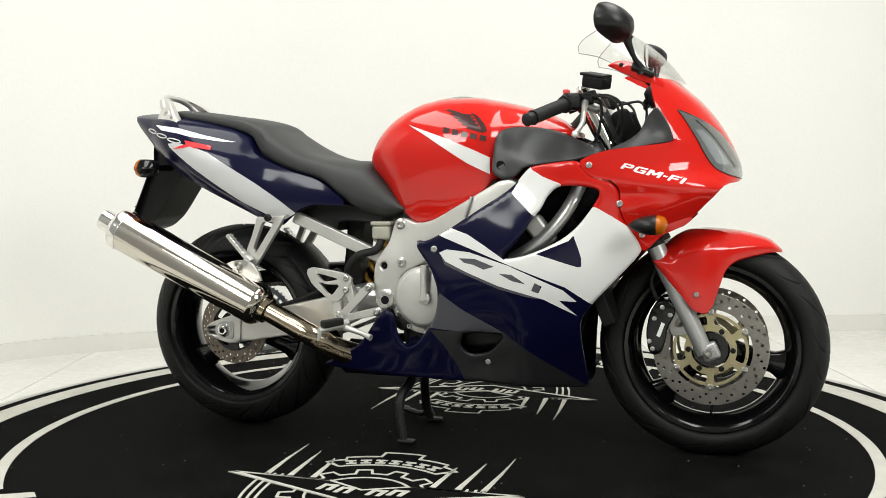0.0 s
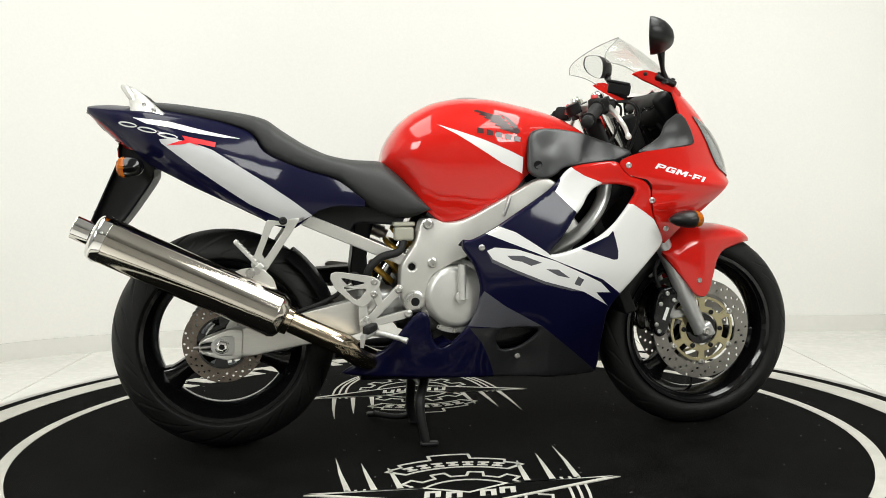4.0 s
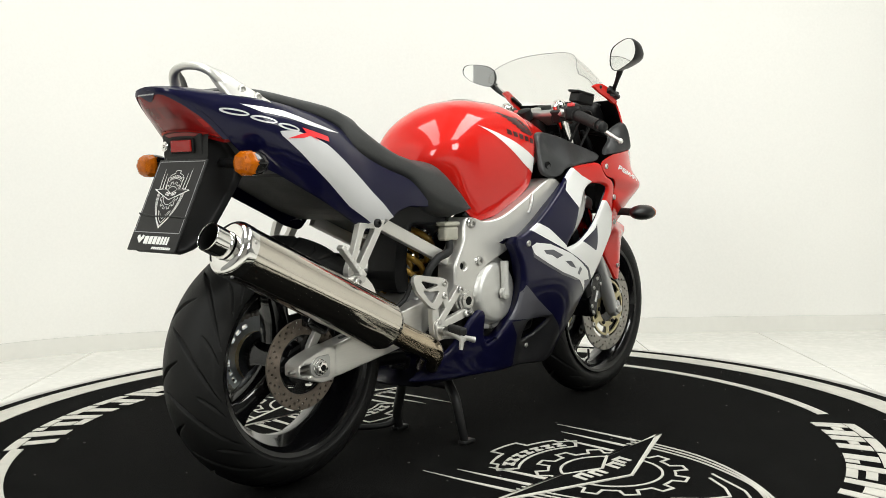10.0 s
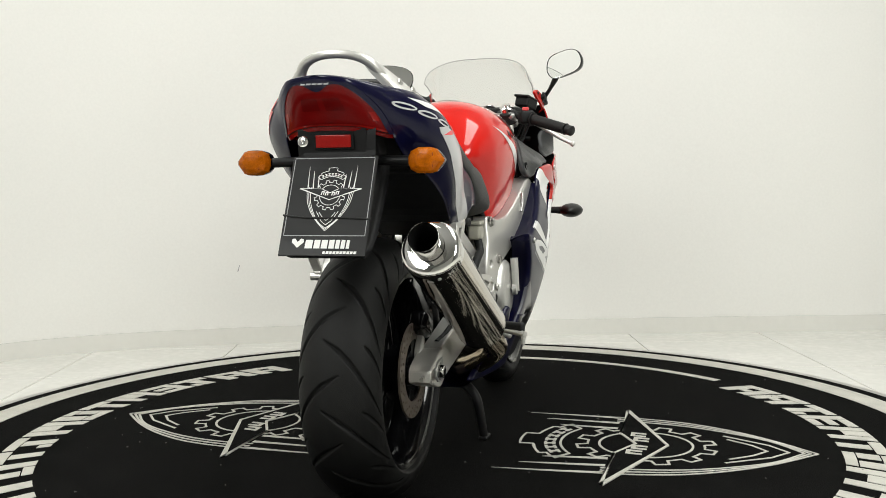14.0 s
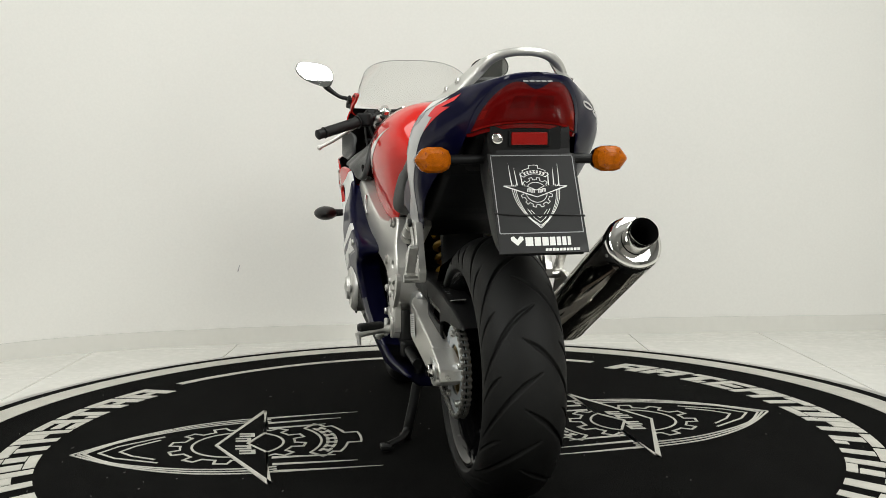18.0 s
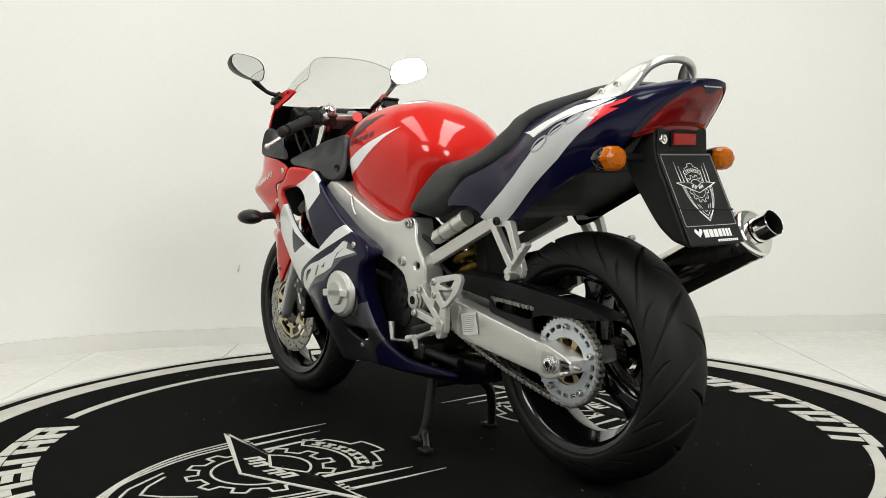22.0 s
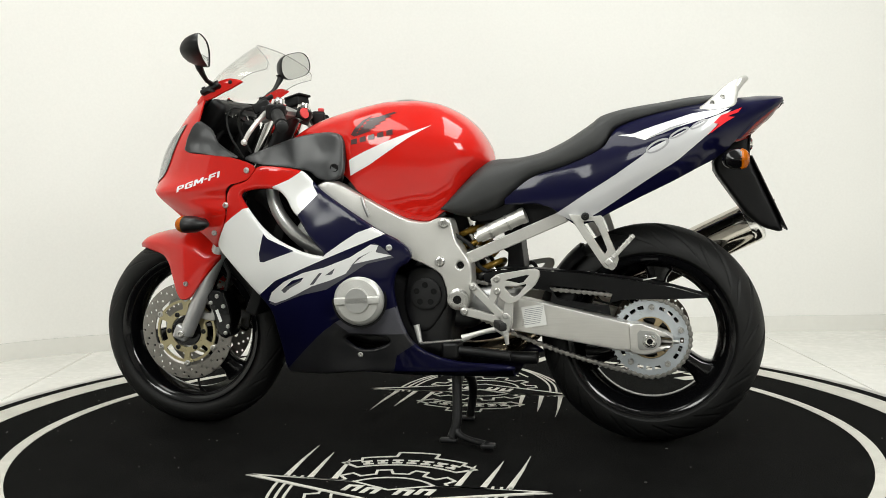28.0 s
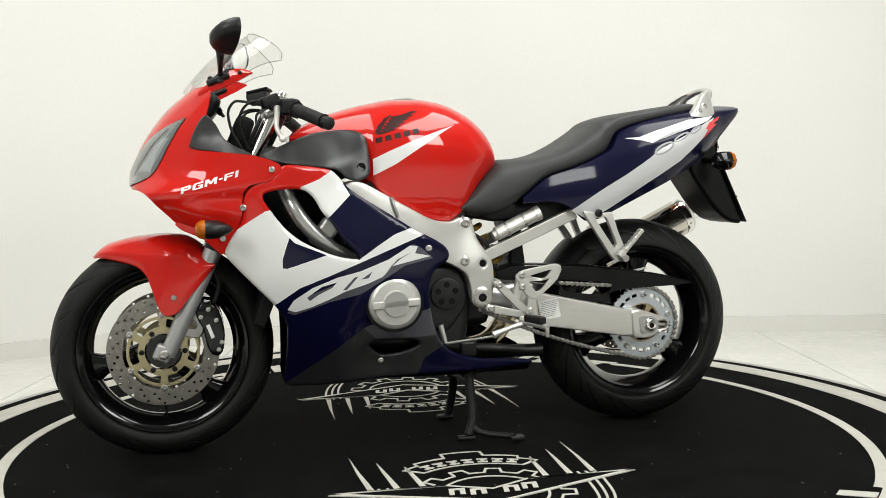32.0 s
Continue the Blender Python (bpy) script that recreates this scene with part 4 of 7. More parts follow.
def build_fairing():
    for s, rear in ((1, LEFT_REAR), (-1, RIGHT_REAR)):
        outline = rounded(TOP_EDGE + rear + FRONT_EDGE, 2, 0.2)
        hole = rounded(INTAKE, 2, 0.22)
        vent = rounded([(0.236, 0.300), (0.212, 0.308), (0.100, 0.310), (0.095, 0.293), (0.151, 0.269), (0.199, 0.264)] if s > 0 else [(0.251, 0.326), (0.231, 0.334), (0.140, 0.335), (0.125, 0.300), (0.148, 0.270), (0.202, 0.277)], 2, 0.2)
        fields = [
            ("red_field", [(0.50, 0.80), (0.394, 0.80), (0.330, 0.785), (0.338, 0.7675), (0.366, 0.750), (0.406, 0.7245), (0.41, 0.70), (0.45, 0.66), (0.490, 0.667), (0.504, 0.670), (0.540, 0.648), (0.573, 0.6255), (0.60, 0.64), (0.60, 0.75)], "red", "red paint field"),
            ("white_field", [(0.63, 0.557), (0.615, 0.595), (0.573, 0.6255), (0.540, 0.648), (0.504, 0.670), (0.48, 0.675), (0.40, 0.62), (0.30, 0.56), (0.266, 0.5375), (0.256, 0.546), (0.215, 0.574), (0.171, 0.602), (0.125, 0.619), (0.090, 0.600), (0.262, 0.531), (0.420, 0.466), (0.49, 0.415), (0.56, 0.48)], "white", "broad white paint field"),
            ("navy_wedge", [(0.445, 0.600), (0.432, 0.586), (0.350, 0.553), (0.451, 0.519), (0.463, 0.520), (0.463, 0.543), (0.455, 0.57)], "navy", "navy wedge in the white field"),
            ("white_block", [(0.415, 0.730), (0.366, 0.750), (0.338, 0.7675), (0.326, 0.785), (0.305, 0.770), (0.300, 0.735), (0.284, 0.708), (0.344, 0.648), (0.37, 0.65), (0.395, 0.70)], "white", "white paint block"),
            ("grey_shadow", [(0.092, 0.556), (0.175, 0.552), (0.279, 0.518), (0.355, 0.483), (0.365, 0.434), (0.330, 0.438), (0.250, 0.460), (0.168, 0.494), (0.106, 0.522)] if s < 0 else [(0.452, 0.398), (0.415, 0.437), (0.300, 0.487), (0.190, 0.529), (0.119, 0.575), (0.100, 0.566), (0.066, 0.536), (0.142, 0.519), (0.205, 0.480), (0.262, 0.446), (0.340, 0.428), (0.433, 0.392)], "grey_decal", "dark grey lettering shadow"),
        ]
        if s > 0:
            fields += [("grey_triangle", [(0.250, 0.350), (0.237, 0.357), (0.116, 0.384), (0.066, 0.400), (0.045, 0.38), (0.040, 0.322), (0.134, 0.317), (0.215, 0.317)], "grey_decal", "dark grey paint wedge"),
                       ("charcoal_field", [(0.289, 0.322), (0.250, 0.350), (0.215, 0.317), (0.134, 0.317), (0.040, 0.322), (0.02, 0.295), (0.08, 0.255), (0.10, 0.19), (0.282, 0.17), (0.419, 0.165), (0.475, 0.165)], "charcoal", "charcoal lower field")]
        else:
            fields += [("grey_triangle", [(0.087, 0.445), (0.146, 0.401), (0.253, 0.340), (0.131, 0.340), (0.040, 0.349), (0.063, 0.401)], "grey_decal", "dark grey paint wedge"),
                       ("charcoal_field", [(0.050, 0.342), (0.131, 0.340), (0.253, 0.340), (0.470, 0.165), (0.135, 0.18), (0.11, 0.25), (0.085, 0.300)], "charcoal", "charcoal lower field")]
        base_me, *field_me = panel(outline, SIDE_W, [(n, f) for n, f, _, _ in fields], 0.004, s, [hole, vent], 0.012, LIP)
        fairing = part("side_fairing", base_me, "navy", BIKE, "navy painted side fairing with white and red graphics")
        for (n, _, mat_name, text), me in zip(fields, field_me):
            part(n, me, mat_name, fairing, text)

        def decal(name, pts, mat_name, lift=0.0007, holes=(), label=""):
            return part(name, shell(np.array(pts, float), SIDE_W, 0.0006, s, [np.array(h, float) for h in holes], 0.011, 0, lift, None, False), mat_name, fairing, label)
        o, hs = letter_shapes(s)
        decal("side_graphic", o, "white", 0.0009, hs, "long white slanted graphic block")
        for x, z, r in ((0.078, 0.563, 0.009), (0.196, 0.250, 0.008), (0.560, 0.680, 0.009), (0.486, 0.777, 0.0085), (0.612, 0.600, 0.008)):
            w = float(SIDE_W(np.array([[x, z]]))[0])
            part("fairing_bolt", bolt_mesh(Vector((x, s * (w - 0.001), z)), (0, s, 0), r, 0.005), "bolt", fairing)
        # the panel rolls inward along its top and rear edges
        line = np.array(TOP_EDGE[4:] + rear[:(10 if s > 0 else 9)])
        line = np.array([tuple(q.xy) for q in smooth_path([Vector((*q, 0)) for q in line], 4)])
        tan = np.gradient(line, axis=0)
        nrm = np.stack([-tan[:, 1], tan[:, 0]], 1) / np.maximum(np.hypot(tan[:, 0], tan[:, 1]), 1e-6)[:, None]
        flip = np.sign(((np.array([0.27, 0.45]) - line) * nrm).sum(1))
        nrm *= flip[:, None]
        depth = 0.070 if s > 0 else 0.060
        ys = SIDE_W(line)
        rows = []
        for k, (inset, back) in enumerate(((0.010, 0.0015), (0.003, 0.003), (0.0012, 0.009), (0.003, 0.020), (0.010, depth * 0.7), (0.020, depth))):
            q = line + nrm * inset
            rows.append([(x, s * (y - back), z) for (x, z), y in zip(q, ys)])
        part("rolled_edge", grid(rows, False, s > 0), "navy", fairing, "inward rolled panel edge")
        # added near-black sheet: painted shade behind the intake and vent
        part("opening_shade", shell(rounded([(0.55, 0.75), (0.30, 0.76), (0.20, 0.60), (0.04, 0.30), (0.42, 0.22), (0.46, 0.4), (0.56, 0.6)], 1), flat(0.105), 0.004, s, (), 0.05), "dark", fairing)
    # belly pan between the two sides
    rows = []
    for x in np.linspace(-0.24, 0.455, 24):
        w = max(0.02, float(SIDE_W(np.array([[x, 0.212]]))[0]) - 0.006)
        rows.append([(x, -w, 0.214), (x, -w * 0.8, 0.196), (x, 0, 0.188), (x, w * 0.8, 0.196), (x, w, 0.214)])
    part("belly_pan", merge(grid(rows), grid([[(x, y, z - 0.004) for x, y, z in r] for r in rows], False, True)), "navy", BIKE, "navy belly pan under the engine")


build_fairing()


# -- nose --
NOSE_X = spline([(0.60, 0.722), (0.618, 0.755), (0.629, 0.770), (0.654, 0.806), (0.692, 0.840), (0.712, 0.847), (0.735, 0.847), (0.75, 0.848), (0.769, 0.847), (0.82, 0.830), (0.885, 0.793), (0.939, 0.749), (0.992, 0.688), (1.02, 0.650)])
BACK_X = spline([(0.60, 0.60), (0.625, 0.577), (0.666, 0.563), (0.712, 0.560), (0.737, 0.541), (0.749, 0.491), (0.785, 0.462), (0.795, 0.475), (0.813, 0.53), (0.833, 0.688), (0.87, 0.675), (0.914, 0.648), (0.96, 0.636), (0.994, 0.630), (1.02, 0.612)])
FULL_X = spline([(0.60, 0.56), (0.70, 0.53), (0.785, 0.462), (0.85, 0.47), (0.92, 0.50), (1.02, 0.54)])
FULL_Y = spline([(0.60, 0.207), (0.666, 0.236), (0.712, 0.243), (0.749, 0.251), (0.785, 0.254), (0.813, 0.255), (0.84, 0.256), (0.87, 0.255), (0.914, 0.246), (0.96, 0.240), (1.02, 0.234)])
# below the lamps the nose is open in the middle: the flanks begin at this angle
OPEN_A = spline([(0.60, 43), (0.700, 43), (0.716, 38), (0.727, 27), (0.734, 0.01), (1.02, 0.0)])


def nose_bend(z):
    """How round the nose is in plan: squarer along the lip under the lamps."""
    return 0.92 - 0.30 * math.exp(-((z - 0.712) / 0.036) ** 2)


def nose_point(z, a, out=0.0):
    """A point of the nose at a height, a degrees round from the front."""
    c, s = math.cos(math.radians(abs(a))), math.sin(math.radians(abs(a)))
    x, y = FULL_X(z) + (NOSE_X(z) - FULL_X(z)) * c ** nose_bend(z), FULL_Y(z) * s ** (nose_bend(z) - 0.07)
    y -= 0.006 * s * math.exp(-((z - 0.700) / 0.020) ** 2)
    return (x + out * c, math.copysign(y + out * s, a) if a else 0.0, z)


def nose_back(z):
    r = (BACK_X(z) - FULL_X(z)) / (NOSE_X(z) - FULL_X(z))
    return math.degrees(math.acos(max(0.0, min(1.0, r)) ** (1 / nose_bend(z))))


def build_nose():
    zs = np.r_[np.linspace(0.618, 0.716, 18), np.linspace(0.719, 0.738, 10), np.linspace(0.744, 0.993, 40)]
    pieces, lining, under = [], [], []
    for s in (1, -1):
        def row(z, out):
            a0, a1 = max(0.0, OPEN_A(z)), nose_back(z)
            return [nose_point(z, s * (a0 + (a1 - a0) * k / 34), out) for k in range(35)]
        rows = [row(z, 0.0) for z in zs]
        inn = [row(z, -0.005) for z in zs]
        edge = [[r[-1] for r in rows], [r[-1] for r in inn]]
        low = [[r[0] for r in rows[:29]], [r[0] for r in inn[:29]]]
        pieces += [grid(rows, False, s < 0), grid(edge, False, s > 0), grid(low, False, s < 0), grid([rows[-1], inn[-1]], False, s < 0), grid([rows[0], inn[0]], False, s > 0)]
        lining.append(grid(inn, False, s > 0))
        # return under the lamps
        lip = [nose_point(z, s * max(0.0, OPEN_A(z))) for z in zs[14:29]]
        under.append(grid([lip, [(x - 0.045, y * 0.8, z + 0.006) for x, y, z in lip]], False, s < 0))
    bm = bmesh.new()
    bm.from_mesh(mesh("upper_fairing", *merge(*pieces)))
    bmesh.ops.remove_doubles(bm, verts=bm.verts, dist=0.00002)
    for f in bm.faces:
        f.smooth = True
    nose = part("upper_fairing", bm, "red", BIKE, "glossy red nose fairing")
    part("inner_lining", merge(*lining), "plastic", nose, "black inner side of the nose")
    part("chin", merge(*under), "red", nose)
    part("air_guide", plate([(0.60, 0.62), (0.70, 0.64), (0.76, 0.735), (0.70, 0.745), (0.60, 0.74)], -0.13, 0.13, (), 0.01, 1), "dark", nose, "black air guide under the lamps")
    # headlights
    a0 = spline([(0.737, 1.0), (0.75, 2.5), (0.773, 6), (0.805, 11), (0.842, 17), (0.874, 25), (0.898, 36.5), (0.911, 44.5)])
    a1 = spline([(0.737, 3.0), (0.742, 15), (0.750, 27), (0.765, 34.5), (0.785, 37.5), (0.805, 39), (0.854, 41.5), (0.890, 43.8), (0.911, 46)])
    for s in (1, -1):
        zz = np.r_[np.linspace(0.737, 0.765, 12), np.linspace(0.772, 0.911, 26)]

        def sheet_at(depth, up):
            return [[nose_point(z, s * (a0(z) + (a1(z) - a0(z)) * t), up - depth * math.sin(t * math.pi) ** 0.8 * math.sin(min(1.0, max(0.0, (z - 0.737) / 0.174)) * math.pi) ** 0.7) for t in np.linspace(0, 1, 17)] for z in zz]
        hl = part("headlight", grid(sheet_at(-0.0012, 0.0012), False, s < 0), "lamp_bowl", nose, "grey headlight under clear glass")
        part("reflector", grid([[nose_point(z, s * (a0(z) + (a1(z) - a0(z)) * t), 0.0024) for t in np.linspace(0.52 + 0.10 * (z - 0.775) / 0.085, 0.88, 9)] for z in np.linspace(0.775, 0.862, 12)], False, s < 0), "lamp_bright", hl, "bright inner reflector")
        part("reflector", grid([[nose_point(z, s * (a0(z) + (a1(z) - a0(z)) * t), 0.0024) for t in np.linspace(0.04, 0.62, 9)] for z in np.linspace(0.741, 0.764, 6)], False, s < 0), "lamp_bright", hl, "bright foot of the headlight")
        part("lamp_divider", tube([Vector(nose_point(z, s * (a0(z) + (a1(z) - a0(z)) * (0.44 + 0.3 * (z - 0.77)))  , 0.003)) for z in np.linspace(0.768, 0.885, 8)], 0.0022, 6, 2), "grip", hl)
        g = part("headlight_glass", grid(sheet_at(-0.005, 0.0035), False, s < 0), "lamp_glass", hl)
        g.visible_shadow = False
        gl = sheet_at(0.0, 0.002)
        edge = [r[0] for r in gl] + gl[-1][1:] + [r[-1] for r in gl[::-1]][1:] + gl[0][-2:0:-1]
        part("headlight_seal", tube([Vector(q) for q in edge] + [Vector(edge[0])], 0.0008, 6, 1), "grip", hl)
    # screen
    def screen_pt(u, v):
        base = [(0.0, (0.708, 0.0, 0.990)), (0.35, (0.690, 0.10, 0.996)), (0.7, (0.628, 0.178, 1.012)), (0.85, (0.580, 0.180, 1.027)), (1.0, (0.537, 0.176, 1.031))]
        top = [(0.0, (0.528, 0.0, 1.147)), (0.2, (0.526, 0.040, 1.146)), (0.4, (0.518, 0.082, 1.142)), (0.6, (0.500, 0.121, 1.131)), (0.78, (0.474, 0.152, 1.112)), (0.9, (0.453, 0.168, 1.092)), (0.96, (0.446, 0.174, 1.076)), (1.0, (0.450, 0.178, 1.062))]
        q = []
        for tab in (base, top):
            q.append(Vector([spline([(k, p[i]) for k, p in tab])(abs(u)) for i in range(3)]))
        p = q[0] + (q[1] - q[0]) * v
        bul = math.sin(v * math.pi) * 0.016 * (1 - 0.6 * abs(u))
        p += Vector((0.7, 0.25 * abs(u), 0.7)) * bul
        return (p.x, math.copysign(p.y, u) if u else 0.0, p.z)
    us = np.linspace(-1, 1, 41)
    outer = [[screen_pt(u, v) for u in us] for v in np.linspace(0, 1, 14)]
    inner = [[(x - 0.0022, y * 0.985, z - 0.0018) for x, y, z in r] for r in outer]
    sc = part("windscreen", merge(grid(outer), grid(inner, False, True)), "screen", BIKE, "clear double-curved windscreen")
    sc.visible_shadow = False
    rim = [outer[0][0]] + [r[0] for r in outer[1:]] + outer[-1][1:] + [r[-1] for r in outer[::-1]][1:]
    part("screen_edge", tube([Vector(q) for q in rim], 0.0011, 6, 1), "screen_rim", sc, "pale grey polished screen edge")
    # red cowl rim that holds the screen
    for s in (1, -1):
        line = [spline([(k, p[i]) for k, p in ((0.0, (0.662, 0.178, 0.974, 0.006)), (0.25, (0.632, 0.193, 0.990, 0.013)), (0.5, (0.602, 0.193, 1.006, 0.018)), (0.75, (0.566, 0.186, 1.022, 0.016)), (0.92, (0.540, 0.182, 1.028, 0.008)), (1.0, (0.526, 0.180, 1.029, 0.001)))]) for i in range(4)]
        lo = []
        for u in np.linspace(0, 1, 26):
            b, f = Vector((line[0](u), s * line[1](u), line[2](u))), line[3](u)
            lo.append([b + Vector((0.001, s * 0.003, -f)), b + Vector((0.002, s * (0.004 + 0.1 * f), 0)), b + Vector((0.0, s * 0.002, f)), b + Vector((-0.002, -s * 0.003, f)), b + Vector((-0.003, -s * 0.004, -f))])
        part("screen_cowl", capped(lo, s < 0), "red", nose, "red rim that carries the screen")
        for q, d in ((Vector((0.557, s * 0.188, 1.028)), (0.2, s, 0.35)), (Vector((0.672, s * 0.112, 0.979)), (0.65, s * 0.3, 0.65))):
            part("screen_bolt", lathe([(-0.003, 0.0055), (0.003, 0.0055), (0.005, 0.003), (0.005, 0.0005)], q, d, 10), "grip", nose)
    # dark inner panels beside the clocks
    inner_w = width_field([(0.69, 0.835, 0.224), (0.645, 0.914, 0.215), (0.637, 0.955, 0.212), (0.606, 0.915, 0.165), (0.593, 0.894, 0.165), (0.527, 0.813, 0.225), (0.60, 0.84, 0.21), (0.57, 0.86, 0.17)])
    for s in (1, -1):
        part("inner_panel", shell(rounded([(0.692, 0.832), (0.679, 0.872), (0.662, 0.904), (0.646, 0.922), (0.622, 0.898), (0.604, 0.860), (0.578, 0.840), (0.52, 0.812), (0.58, 0.816)], 1, 0.15), inner_w, 0.004, s, (), 0.012, 0.006), "grey_plastic", BIKE, "dark grey inner fairing panel")
    # red corner of the flank behind the indicator
    for s in (1, -1):
        part("flank_corner", shell(rounded([(0.735, 0.640), (0.715, 0.622), (0.690, 0.612), (0.660, 0.598), (0.634, 0.572), (0.616, 0.556), (0.604, 0.566), (0.598, 0.590), (0.574, 0.628), (0.566, 0.655), (0.60, 0.672), (0.70, 0.660)], 1, 0.15), width_field([(0.735, 0.640, 0.166), (0.70, 0.62, 0.178), (0.612, 0.557, 0.186), (0.57, 0.63, 0.222), (0.566, 0.66, 0.230), (0.65, 0.60, 0.190), (0.68, 0.66, 0.196), (0.62, 0.66, 0.218)]), 0.004, s, (), 0.012, 0.004), "red", nose)
    # lettering on the flank
    def flank(q):
        out = []
        for x, z in q:
            lo, hi = 0.0, 90.0
            for _ in range(22):
                mid = (lo + hi) / 2
                lo, hi = (mid, hi) if nose_point(z, mid)[0] > x else (lo, mid)
            out.append(nose_point(z, lo)[1])
        return np.array(out)
    letters = {"P": (1.0, [(0, 0), (0, 1), (0.8, 1), (1, 0.85), (1, 0.5), (0.8, 0.35), (0.28, 0.35), (0.28, 0)], [[(0.28, 0.57), (0.28, 0.78), (0.72, 0.78), (0.72, 0.57)]]),
               "G": (1.05, [(0, 0.15), (0, 0.85), (0.18, 1), (1, 1), (1, 0.78), (0.28, 0.78), (0.28, 0.22), (0.72, 0.22), (0.72, 0.40), (0.5, 0.40), (0.5, 0.60), (1, 0.60), (1, 0), (0.18, 0)], []),
               "M": (1.25, [(0, 0), (0, 1), (0.28, 1), (0.5, 0.58), (0.72, 1), (1, 1), (1, 0), (0.77, 0), (0.77, 0.56), (0.57, 0.20), (0.43, 0.20), (0.23, 0.56), (0.23, 0)], []),
               "-": (0.38, [(0, 0.38), (0, 0.62), (1, 0.62), (1, 0.38)], []),
               "F": (0.95, [(0, 0), (0, 1), (1, 1), (1, 0.77), (0.28, 0.77), (0.28, 0.60), (0.88, 0.60), (0.88, 0.38), (0.28, 0.38), (0.28, 0)], []),
               "I": (0.30, [(0, 0), (0, 1), (1, 1), (1, 0)], [])}
    for s, A, B in ((1, Vector((0.714, 0.7165)), Vector((0.564, 0.7615))), (-1, Vector((0.562, 0.768)), Vector((0.719, 0.7255)))):
        d = B - A
        total = sum(letters[c][0] for c in "PGM-FI") + 0.17 * 5
        unit = d.length / (total + 0.30)
        d = d.normalized()
        up = Vector((-d.y, d.x)) if s < 0 else Vector((d.y, -d.x))
        at = 0.0
        for c in "PGM-FI":
            w, outline, holes = letters[c]
            place = lambda p: tuple(A + d * unit * (at + p[0] * w + p[1] * 0.30) + up * (p[1] * 0.0158))
            part("lettering", shell(np.array([place(p) for p in outline]), flank, 0.0008, s, [np.array([place(p) for p in h]) for h in holes], 0.010, 0, 0.0014, None, False), "white", nose, "white slanted capital letter " + c if c != "-" else "white hyphen of the lettering")
            at += w + 0.17
    # mirrors: outlines of the glass, outward and up from its middle
    glass = {1: [(0.058, 0.038), (0.015, 0.038), (-0.036, 0.029), (-0.060, 0.011), (-0.065, -0.016), (-0.053, -0.045), (-0.022, -0.042), (0.029, -0.024), (0.057, -0.005), (0.069, 0.014)],
             -1: [(0.025, 0.050), (0.056, 0.041), (0.071, 0.012), (0.066, -0.012), (0.048, -0.026), (0.010, -0.038), (-0.030, -0.048), (-0.053, -0.041), (-0.067, -0.018), (-0.063, 0.014), (-0.050, 0.030), (-0.022, 0.040)]}
    for s in (1, -1):
        c = Vector((0.575, 0.319, 1.105)) if s > 0 else Vector((0.542, -0.279, 1.1195))
        yaw, lean = (radians(11.8), 0.015) if s > 0 else (radians(23.5), 0.02)
        out_dir = Vector((-math.sin(yaw), s * math.cos(yaw), 0))
        back = Vector((math.cos(yaw), s * math.sin(yaw), -lean)).normalized()
        up_dir = out_dir.cross(back) * -s
        loop = dense(rounded(glass[s], 2, 0.24), 0.004)

        def ring(k, dx, sink=0.0):
            return [c + out_dir * (p * k + (0.006 - 0.006 * k)) + up_dir * (q * k - sink) + back * dx for p, q in loop]
        rows = [ring(0.955, -0.003), ring(0.985, -0.005), ring(1.0, -0.002), ring(0.985, 0.007), ring(0.91, 0.020, 0.001), ring(0.78, 0.034, 0.002), ring(0.59, 0.046, 0.004), ring(0.34, 0.055, 0.005), ring(0.02, 0.058, 0.006)]
        mr = part("rear_view_mirror", grid(rows, True, s > 0), "mirror_shell", BIKE, "black mirror pod on a short stalk")
        g = ring(0.958, -0.0025)
        n = list(range(len(g)))
        part("mirror_glass", (list(g), [tuple(n[::-1] if s < 0 else n)]), "mirror", mr, "silvered mirror glass")
        neck = c + out_dir * -0.046 + Vector((0, 0, -0.042)) + back * 0.022
        base = Vector((0.612, s * 0.198, 1.008))
        part("stalk", tube([neck + Vector((0, 0, 0.014)), neck, neck * 0.5 + base * 0.5 + Vector((-0.002, 0, -0.003)), base + Vector((-0.006, s * 0.008, 0.014)), base], [0.014, 0.0105, 0.0065, 0.0080, 0.015], 12), "mirror_shell", mr)
        part("mirror_foot", box((0.062, 0.030, 0.016), pose(0.612, s * 0.196, 1.008, s * 20, 24, 0), 0.006), "mirror_shell", mr)
        for dx in (-0.02, 0.02):
            part("foot_nut", bolt_mesh(Vector((0.612 + dx, s * 0.202, 1.018 - dx * 0.4)), (0.35, s * 0.2, 1), 0.006, 0.006), "iron", mr)
    # front indicators: flattened eggs that reach out sideways
    for s in (1, -1):
        def egg(item):
            return [(x, s * (0.288 + (abs(y) - 0.262) * 1.38), 0.629 + (z - 0.629) * 0.84) for x, y, z in item[0]], item[1]
        ind = part("indicator", egg(lathe([(0.0, 0.0270), (0.004, 0.0285), (0.018, 0.0290), (0.034, 0.0265), (0.050, 0.0205), (0.062, 0.0130), (0.070, 0.0065), (0.072, 0.0005)], (0.660, s * 0.262, 0.629), (-1, 0.0, 0.0), 28)), "mirror_shell", BIKE, "egg-shaped black front indicator with amber lens")
        part("stalk", tube([(0.634, s * 0.190, 0.632), (0.638, s * 0.222, 0.631), (0.643, s * 0.262, 0.629)], [0.016, 0.0115, 0.014], 14), "mirror_shell", ind)
